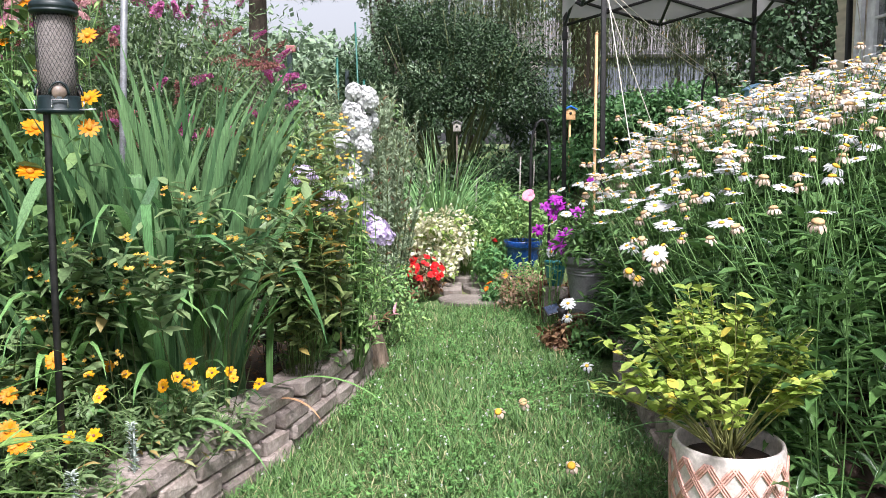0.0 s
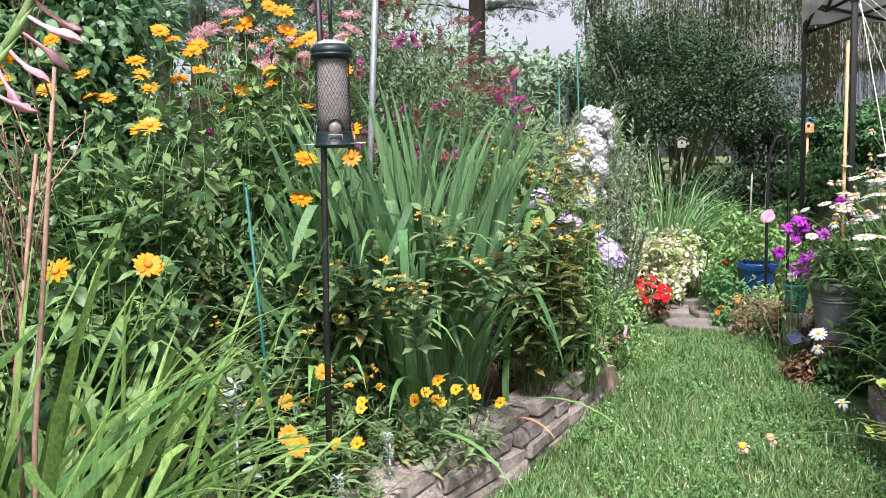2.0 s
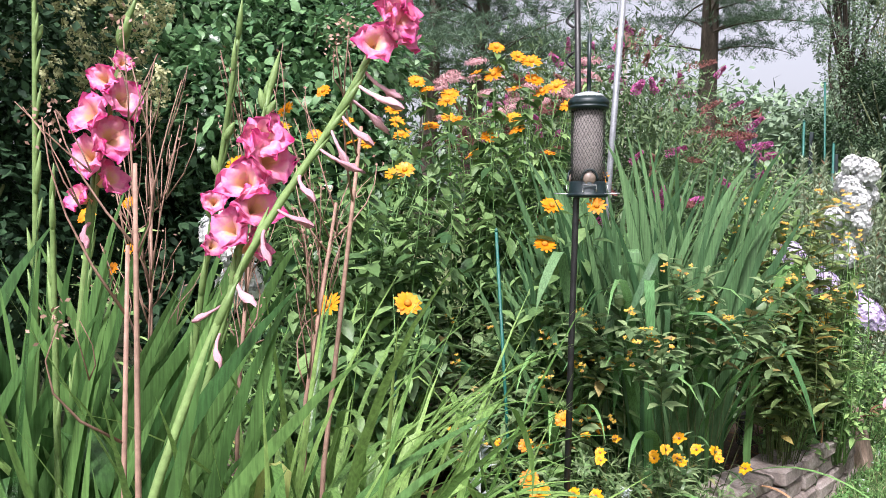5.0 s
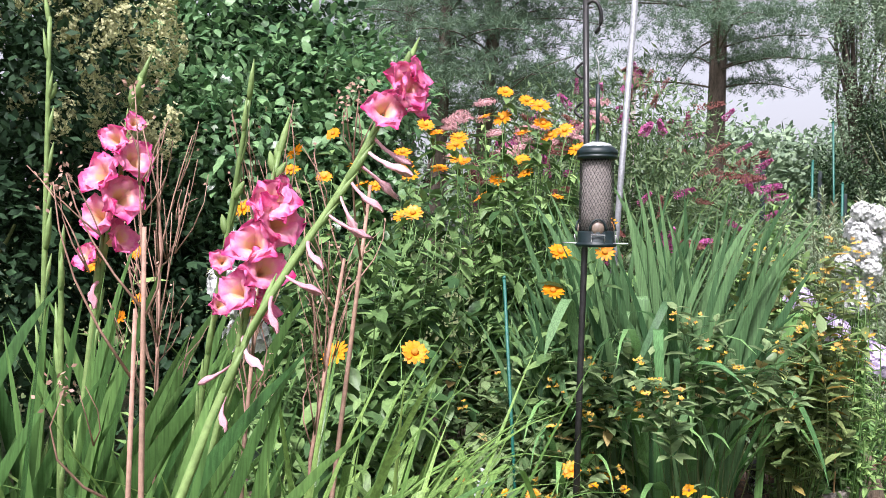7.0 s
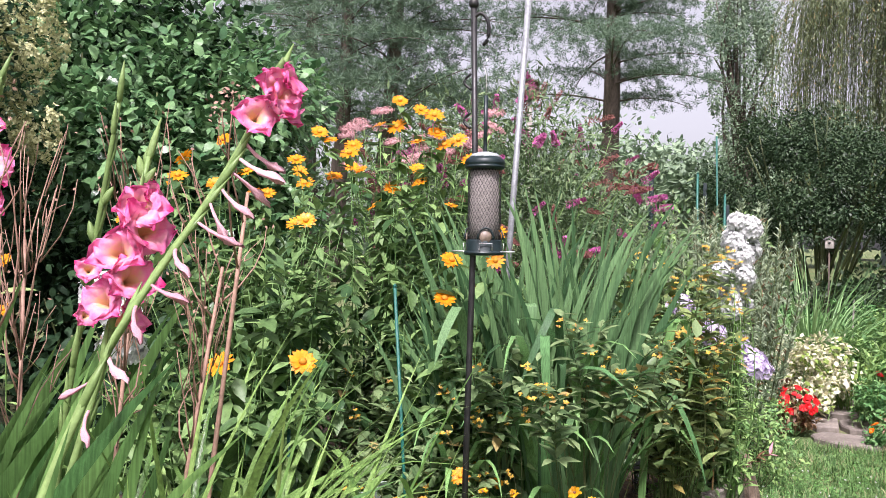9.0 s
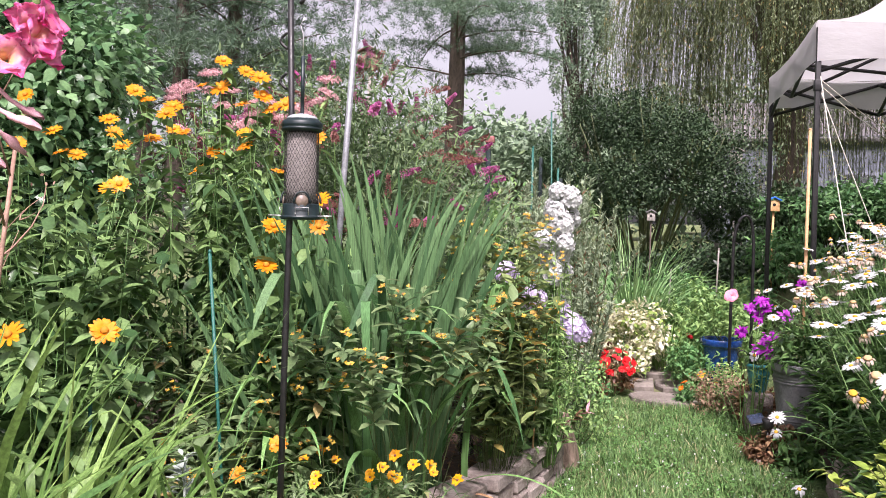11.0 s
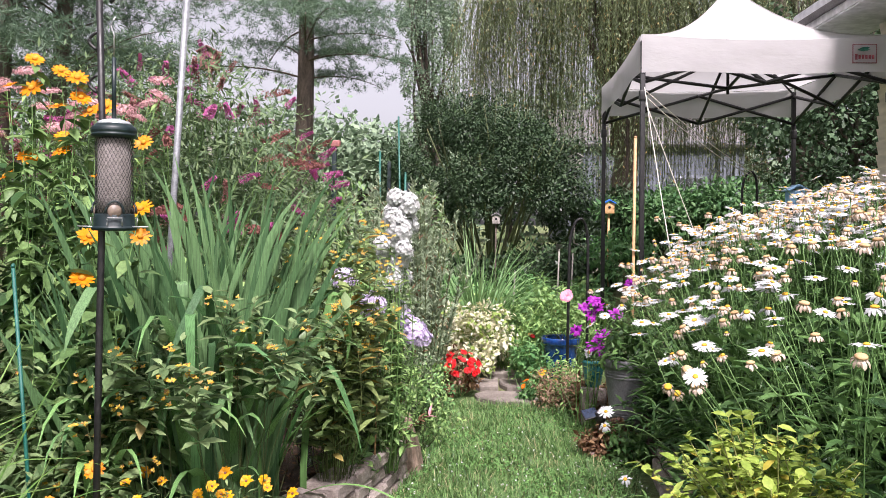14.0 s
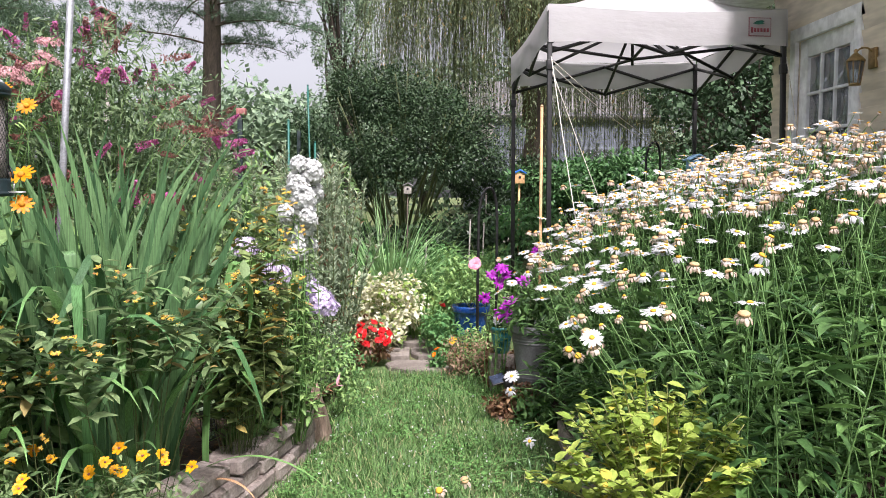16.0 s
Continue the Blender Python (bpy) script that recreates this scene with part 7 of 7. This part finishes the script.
    tag = part("label_patch", box((0.21, 0.004, 0.17), (h - 0.26, -h - 0.024, 2.23), 0.001), M_LOGORED, t, "small printed label with a green leaf shape")
    part("label_field", box((0.196, 0.003, 0.156), (h - 0.26, -h - 0.027, 2.23), 0.0008), M_CANVAS, tag)
    leaf = put_leaves(Geo(), LEAF8, np.array([(h - 0.33, -h - 0.031, 2.26)]), np.array([(1.0, 0, 0.12)]), np.array([(0, -1.0, 0)]), 0.15, 0.28)
    part("leaf_print", leaf, M_LOGOGREEN, tag)
    for k in range(6):
        part("print_bar", box((0.02, 0.003, 0.05 if k == 0 else 0.034), (h - 0.335 + k * 0.029, -h - 0.031, 2.2), 0.0005), M_LOGORED, tag)
    return t


canopy()


def guy_rope(a, b, sag=0.03):
    t = thing("guy_rope", a, "pale guy rope from the canopy frame", "rope", "guy ropes")
    d = np.array(b) - np.array(a)
    part("rope", tubes(Geo(), bows((0, 0, 0), d, (0, 0, -sag), 9), 0.0042, 0.0042, 6), M_ROPE, t)


guy_rope((1.38, 7.06, 2.86), (1.45, 6.15, 1.3))
guy_rope((1.42, 7.2, 2.85), (2.85, 8.73, 2.24))
guy_rope((1.42, 7.2, 2.8), (2.84, 8.74, 2.21), 0.05)
guy_rope((1.42, 7.2, 2.75), (2.1, 7.3, 1.1), 0.02)
guy_rope((3.5, 7.1, 2.9), (3.45, 6.4, 1.3))

# ---- house with the glazed door ----


def house():
    X = 3.78
    t = thing("house", (X, 4.2, 0.9), "house with cream lap siding and white trim", "house")
    y0, y1 = -2.2, 3.75
    z1 = 2.75
    door0, door1, dtop, dlow = 2.28, 3.26, 2.2, 0.12
    part("wall", box((0.2, door0 - y0, z1 + 1.0), (0.12, (y0 + door0) / 2, (z1 - 1.0) / 2), 0), M_SIDING, t, smooth=False)
    part("wall", box((0.2, y1 - door1, z1 + 1.0), (0.12, (door1 + y1) / 2, (z1 - 1.0) / 2), 0), M_SIDING, t, smooth=False)
    part("wall", box((0.2, door1 - door0, z1 - dtop), (0.12, (door0 + door1) / 2, (z1 + dtop) / 2), 0), M_SIDING, t, smooth=False)
    part("end_wall", box((4.0, 0.2, z1 + 1.0), (2.23, y1 - 0.1, (z1 - 1.0) / 2), 0), M_SIDING, t, smooth=False)
    tilt = Matrix.Rotation(radians(-12), 3, "Y")
    for k in range(27):
        z = -0.6 + k * 0.125
        spans = [(y0, y1)] if z > dtop + 0.08 else [(y0, door0 - 0.1), (door1 + 0.1, y1)]
        for a, b in spans:
            part("siding_board", box((0.015, b - a, 0.136), (0.002, (a + b) / 2, z), 0.002, tilt), M_SIDING, t, smooth=False)
        part("siding_board", box((3.8, 0.012, 0.135), (2.1, y1 + 0.006, z), 0.002, Matrix.Rotation(radians(-5), 3, "X")), M_SIDING, t, smooth=False)
    for y in (door0 - 0.05, door1 + 0.05):
        part("door_casing", box((0.04, 0.1, dtop - dlow + 0.1), (-0.006, y, (dtop + dlow) / 2 + 0.05), 0.004), M_WHITEPAINT, t)
    part("door_casing", box((0.04, door1 - door0 + 0.2, 0.12), (-0.008, (door0 + door1) / 2, dtop + 0.06), 0.004), M_WHITEPAINT, t)
    d = part("door", box((0.045, 0.14, dtop - dlow), (0.05, door0 + 0.07, (dtop + dlow) / 2), 0.003), M_WHITEPAINT, t, "white door with a grid of glass panes")
    part("door_stile", box((0.045, 0.14, dtop - dlow), (0.05, door1 - 0.07, (dtop + dlow) / 2), 0.003), M_WHITEPAINT, d)
    part("door_rail", box((0.045, door1 - door0 - 0.28, 0.16), (0.05, (door0 + door1) / 2, dtop - 0.08), 0.003), M_WHITEPAINT, d)
    part("door_rail", box((0.045, door1 - door0 - 0.28, 0.9), (0.05, (door0 + door1) / 2, dlow + 0.45), 0.003), M_WHITEPAINT, d)
    gz0, gz1, gy0, gy1 = dlow + 0.9, dtop - 0.16, door0 + 0.14, door1 - 0.14
    for k in (1, 2):
        part("muntin", box((0.03, 0.024, gz1 - gz0), (0.045, gy0 + (gy1 - gy0) * k / 3, (gz0 + gz1) / 2), 0.002), M_WHITEPAINT, d)
        part("muntin", box((0.028, gy1 - gy0, 0.024), (0.045, (gy0 + gy1) / 2, gz0 + (gz1 - gz0) * k / 3), 0.002), M_WHITEPAINT, d)
    for i in range(3):
        for j in range(3):
            part("pane", box((0.006, (gy1 - gy0) / 3 - 0.03, (gz1 - gz0) / 3 - 0.03), (0.055, gy0 + (gy1 - gy0) * (i + 0.5) / 3, gz0 + (gz1 - gz0) * (j + 0.5) / 3), 0), M_GLASS, d)
    part("room_back", box((0.1, 2.4, 2.6), (1.6, (door0 + door1) / 2, 1.3), 0), M_OLDWOOD, t)
    part("soffit", box((0.62, y1 - y0 + 0.5, 0.03), (-0.2, (y0 + y1) / 2 + 0.25, z1 + 0.0), 0.003), M_WHITEPAINT, t)
    part("fascia", box((0.03, y1 - y0 + 0.5, 0.17), (-0.52, (y0 + y1) / 2 + 0.25, z1 + 0.08), 0.003), M_WHITEPAINT, t)
    part("gutter", tubes(Geo(), np.array([(-0.585, y0, z1 + 0.13), (-0.585, y1 + 0.5, z1 + 0.13)]), 0.06, 0.06, 10), M_WHITEPAINT, t)
    part("roof", box((5.0, y1 - y0 + 0.6, 0.06), (1.7, (y0 + y1) / 2 + 0.25, z1 + 1.0), 0.005, Matrix.Rotation(radians(-22), 3, "Y")), M_SHINGLE, t)
    part("end_wall", box((4.0, 0.2, z1 + 1.0), (2.23, y0 + 0.1, (z1 - 1.0) / 2), 0), M_SIDING, t, smooth=False)
    part("end_wall", box((0.2, y1 - y0, z1 + 1.0), (4.2, (y0 + y1) / 2, (z1 - 1.0) / 2), 0), M_SIDING, t, smooth=False)
    lamp = thing("wall_lantern", (X - 0.02, 6.2, 0.9 + 1.84), "antique brass wall lantern with clear glass beside the door", "wall lamp")
    part("backplate", box((0.025, 0.1, 0.16), (0, 0, 0), 0.006), M_BRASS, lamp)
    a = np.linspace(0, np.pi, 12)
    part("arm", tubes(Geo(), np.stack([-0.07 - 0.07 * -np.cos(a), 0 * a, 0.02 + 0.06 * np.sin(a)], 1), 0.008, 0.007, 7), M_BRASS, lamp)
    part("cap", lathe(Geo(), [(0.075, 0.0), (0.07, 0.015), (0.035, 0.05), (0.012, 0.07), (0.02, 0.085), (0.004, 0.1)], 8, (-0.14, 0, -0.03)), M_BRASS, lamp)
    part("shade", lathe(Geo(), [(0.04, -0.2), (0.066, -0.03), (0.062, -0.03), (0.037, -0.196)], 8, (-0.14, 0, 0), cap=False), M_GLASS, lamp)
    for k in range(8):
        q = k * math.pi / 4
        part("cage_bar", bar(Geo(), (-0.14 + 0.041 * math.cos(q), 0.041 * math.sin(q), -0.2), (-0.14 + 0.068 * math.cos(q), 0.068 * math.sin(q), -0.03), 0.004, 5), M_BRASS, lamp)
    part("base_ring", lathe(Geo(), [(0.044, -0.215), (0.046, -0.2), (0.03, -0.195)], 8, (-0.14, 0, 0)), M_BRASS, lamp)


house()

# ---- trees and shrubs of the background ----


def pine(at, seed, height, trunk_r, first, reach, lean=(0, 0), tufts=52, q=24, needle=0.14):
    r = R(seed)
    t = thing("pine_tree", at, "tall pine with a bare dark trunk and tufted needles", "tree", "pines")
    top = np.array((lean[0], lean[1], height))
    part("trunk", tubes(Geo(), bows((0, 0, -0.3), top, (0.15, 0.1, 0), 12), trunk_r, trunk_r * 0.3, 10), M_TRUNK, t)
    n = 62
    h = np.linspace(first, height * 0.98, n) + r.normal(0, 0.15, n)
    a = r.uniform(0, 6.28, n)
    ln = reach * (1 - 0.25 * np.cos(a)) * (1.05 - 0.75 * np.clip((h - first) / (height - first), 0, 1) ** 1.3) * r.uniform(0.55, 1.1, n)
    b = np.stack([lean[0] * h / height + 0.15 * 4 * h / height * (1 - h / height), lean[1] * h / height, h], 1)
    tip = b + np.stack([np.cos(a) * ln, np.sin(a) * ln, ln * r.uniform(-0.15, 0.25, n)], 1)
    pts = bows(b, tip, np.stack([0 * a, 0 * a, ln * 0.08], 1), 9)
    part("branchwork", tubes(Geo(), pts, trunk_r * 0.1, trunk_r * 0.02, 5), M_TRUNK, t, kind="stuff")
    m = n * tufts
    k = np.repeat(np.arange(n), tufts)
    s = r.uniform(0.12, 1.0, m) * 7.999
    i = s.astype(int)
    f = (s - i)[:, None]
    side = np.stack([-np.sin(a[k]), np.cos(a[k]), 0 * s], 1) * r.normal(0, 0.24, (m, 1)) * ln[k][:, None]
    c = pts[k, i] * (1 - f) + pts[k, i + 1] * f + side + np.stack([0 * s, 0 * s, r.uniform(-0.06, 0.14, m)], 1)
    u = unit(sphere_dirs(r, m * q) + np.array((0, 0, 0.35)))
    g = put_leaves(Geo(), NEEDLE, np.repeat(c, q, 0) + u * 0.03, u, sphere_dirs(r, m * q), r.uniform(0.7, 1.25, m * q) * needle, 0.1)
    part("needle_growth", g, M_PINE, t, kind="stuff")


pine((-4.3, 18.5, float(land(-4.3, 18.5))), 201, 13.0, 0.25, 4.1, 3.9, (0, 0), 125, 23, 0.12)
pine((-9.6, 15.2, float(land(-9.6, 15.2))), 202, 13.0, 0.2, 3.2, 4.6, (0.3, 0), 100, 17, 0.16)
pine((-9.0, 15.8, float(land(-9, 15.8))), 203, 12.0, 0.22, 3.2, 4.4, (0.9, 0), 100, 17, 0.16)
pine((-13.5, 20.0, float(land(-13, 20))), 205, 14.0, 0.26, 3.5, 4.2, (0, 0), 40, 14)



def willow(at, seed, height, spread, strands):
    r = R(seed)
    t = thing("willow_tree", at, "weeping willow with long hanging yellow-green branches", "tree", "willows")
    part("trunk", tubes(Geo(), bows((0, 0, -0.3), (0.3, 0, height * 0.62), (0.25, 0, 0), 10), 0.34, 0.16, 10), M_TRUNK, t)
    n = 22
    a = r.uniform(0, 6.28, n)
    d = spread * r.uniform(0.35, 1.0, n)
    b = np.stack([0.1 + 0 * a, 0 * a, r.uniform(0.25, 0.6, n) * height], 1)
    tip = np.stack([np.cos(a) * d, np.sin(a) * d, r.uniform(0.62, 1.0, n) * height], 1)
    limbs = bows(b, tip, np.stack([0 * a, 0 * a, 0.12 * height + 0 * a], 1), 10)
    part("branchwork", tubes(Geo(), limbs, 0.1, 0.025, 6), M_TRUNK, t, kind="stuff")
    az = r.uniform(0, 6.28, strands)
    rad = spread * np.sqrt(r.uniform(0.03, 1.0, strands))
    lobe = 1 + 0.16 * np.sin(az * 3 + seed) + 0.1 * np.sin(az * 7 + 2 * seed)
    start = np.stack([np.cos(az) * rad * lobe, np.sin(az) * rad * lobe, height * (0.99 - 0.36 * (rad / spread) ** 2) + r.normal(0, 0.35, strands)], 1)
    ln = np.minimum(start[:, 2] - 1.1, r.uniform(1.2, 5.2, strands) * (0.7 + 0.5 * rad / spread))
    out = r.uniform(0.1, 0.6, strands)
    end = start + np.stack([np.cos(az) * out + r.normal(0, 0.15, strands), np.sin(az) * out + r.normal(0, 0.15, strands), -ln], 1)
    pts = bows(start, end, np.stack([np.cos(az) * out * 0.5, np.sin(az) * out * 0.5, 0.12 * ln], 1), 4)
    part("hanging_twig_growth", tubes(Geo(), pts, 0.0045, 0.003, 3), M_STEMDARK, t, kind="stuff")
    per = 42
    m = strands * per
    kk = np.repeat(np.arange(strands), per)
    s = r.uniform(0, 1, m) * 2.999
    j = s.astype(int)
    f = (s - j)[:, None]
    p = pts[kk, j] * (1 - f) + pts[kk, j + 1] * f
    w = sphere_dirs(r, m) * 0.6 + np.array((0, 0, -0.8))
    g = put_leaves(Geo(), LEAF2, p, w, sphere_dirs(r, m), r.uniform(0.05, 0.095, m), 0.25)
    part("leafage", g, M_WILLOW, t, kind="stuff")


willow(land_at(2.75, 18.0), 211, 8.6, 2.75, 2600)
willow(land_at(6.3, 17.0), 212, 8.2, 3.3, 1300)


def broad_tree(at, seed, trunk_h, trunk_r, centre, radii, leaves, material, size, label, name="broadleaf_tree", clumps=50, group="background trees"):
    r = R(seed)
    t = thing(name, at, label, "tree", group)
    part("trunk", tubes(Geo(), bows((0, 0, -0.3), (0, 0, trunk_h), (trunk_r, 0, 0), 8), trunk_r, trunk_r * 0.5, 9), M_TRUNK, t)
    d = sphere_dirs(r, 40)
    d = d[d[:, 2] > -0.35][:16]
    base = np.stack([0 * d[:, 0], 0 * d[:, 0], trunk_h * r.uniform(0.5, 1.0, len(d))], 1)
    part("branchwork", tubes(Geo(), bows(base, np.array(centre) + d * np.array(radii) * 0.75, r.normal(0, 0.2, (len(d), 3)), 7), trunk_r * 0.35, trunk_r * 0.07, 5), M_TRUNK, t, kind="stuff")
    part("crown", leaf_cloud(r, Geo(), leaves, centre, radii, size, 0.55, clumps, 0.2, LEAF2, -0.9, 0.3), material, t, kind="stuff")


# dark evergreen bush with many stems
shrub("evergreen_bush", land_at(0.1, 12.1), "big rounded dark evergreen bush with bare lower stems", 221, 64000, (0, 0, 1.9), (1.65, 1.3, 1.4), M_EVERGREEN, 0.048, 0.5, 80, 26, 0.03, "bush", low=-0.55, grain_=0.22, shape=LEAF2)
for i, (x, y) in enumerate(((-0.2, 10.2), (0.5, 10.4), (1.2, 10.1), (1.75, 10.5))):
    shrub("perennial_plant", land_at(x, y), "low bright green growth beyond the path", 270 + i, 1500, (0, 0, 0.38), (0.5, 0.4, 0.36), M_FERN, 0.08, 0.4, 24, 8, 0.006, "flower", wood=M_STEM)
for i, (x, y) in enumerate(((-0.9, 10.9), (-0.1, 11.1), (0.7, 11.2), (1.4, 11.0), (2.0, 11.4), (1.7, 13.2), (2.5, 13.6), (3.3, 13.4))):
    shrub("hedge_shrub", land_at(x, y), "dark shaded undergrowth in front of the evergreen bush", 260 + i, 2600, (0, 0, 0.5), (0.55, 0.45, 0.5), M_EVERGREEN, 0.09, 0.4, 24, 8, 0.012, shape=LEAF2)
shrub("rhododendron_shrub", land_at(2.5, 11.4), "low spreading bright green shrub behind the canopy", 222, 7000, (0, 0, 0.5), (0.95, 0.7, 0.5), M_RHODO, 0.09, 0.4, 50, 10, 0.012)
shrub("rhododendron_shrub", land_at(3.6, 11.2), "low spreading bright green shrub behind the canopy", 223, 6000, (0, 0, 0.55), (0.9, 0.7, 0.55), M_RHODO, 0.09, 0.4, 46, 10, 0.012)
broad_tree((6.0, 13.0, 0.9), 224, 2.0, 0.14, (0, 0, 2.6), (2.0, 1.6, 2.3), 20000, M_FARDARK, 0.1, "broadleaf tree behind the house, its leaf colour darkened as in shade")
broad_tree((9.0, 16.0, 0.9), 225, 3.0, 0.2, (0, 0, 4.5), (3.0, 2.5, 3.6), 16000, M_FARDARK, 0.14, "broadleaf tree behind the house, its leaf colour darkened as in shade")
broad_tree((-1.75, 26.0, 0.6), 226, 5.0, 0.22, (0, 0, 7.2), (1.25, 1.3, 3.9), 26000, M_FAR, 0.085, "tall airy poplar in the distance, its green paled for haze", clumps=34)
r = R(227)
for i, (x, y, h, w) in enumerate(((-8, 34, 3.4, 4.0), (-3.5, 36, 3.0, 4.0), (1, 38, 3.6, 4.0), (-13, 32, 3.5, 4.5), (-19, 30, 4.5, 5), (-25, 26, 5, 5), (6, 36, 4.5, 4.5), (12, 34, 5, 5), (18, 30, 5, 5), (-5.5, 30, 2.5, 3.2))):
    broad_tree((x, y, 0.6), 230 + i, h * 0.7, 0.2, (0, 0, h), (w, w * 0.8, h * 0.95), 5000, M_FAR, 0.32, "distant tree at the edge of the gardens, its green paled for haze", clumps=60)


def far_house():
    t = thing("far_house", (5.3, 25.5, 0.7), "neighbouring house seen through the willow, its pale blue-white siding coloured dark as in shade", "house")
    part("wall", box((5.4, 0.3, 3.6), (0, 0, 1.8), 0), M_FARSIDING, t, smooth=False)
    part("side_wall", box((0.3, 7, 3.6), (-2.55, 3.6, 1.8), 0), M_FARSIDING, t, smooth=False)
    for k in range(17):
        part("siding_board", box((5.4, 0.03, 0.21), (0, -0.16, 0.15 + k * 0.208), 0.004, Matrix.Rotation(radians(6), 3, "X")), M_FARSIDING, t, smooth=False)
    part("roof", box((6.2, 5.0, 0.12), (0, 2.0, 4.3), 0.01, Matrix.Rotation(radians(20), 3, "X")), M_SHINGLE, t)
    # window frames share the darkened siding colour
    for x in (-1.4, 1.0):
        w = part("window", box((1.0, 0.08, 1.3), (x, -0.22, 1.9), 0.01), M_FARSIDING, t)
        part("pane", box((0.84, 0.02, 1.14), (x, -0.27, 1.9), 0.002), M_GLASS, w)


far_house()


def old_fence():
    t = thing("wooden_fence", land_at(1.3, 12.6), "old grey wooden picket fence behind the plants", "fence")
    r = R(240)
    for k in range(9):
        part("picket", box((0.09, 0.02, 0.8 + r.uniform(-0.1, 0.1)), (-0.5 + k * 0.125, r.uniform(-0.02, 0.02), 0.4), 0.003), M_OLDWOOD, t)
    part("rail", box((1.2, 0.04, 0.07), (0, 0.03, 0.5), 0.004), M_OLDWOOD, t)


old_fence()
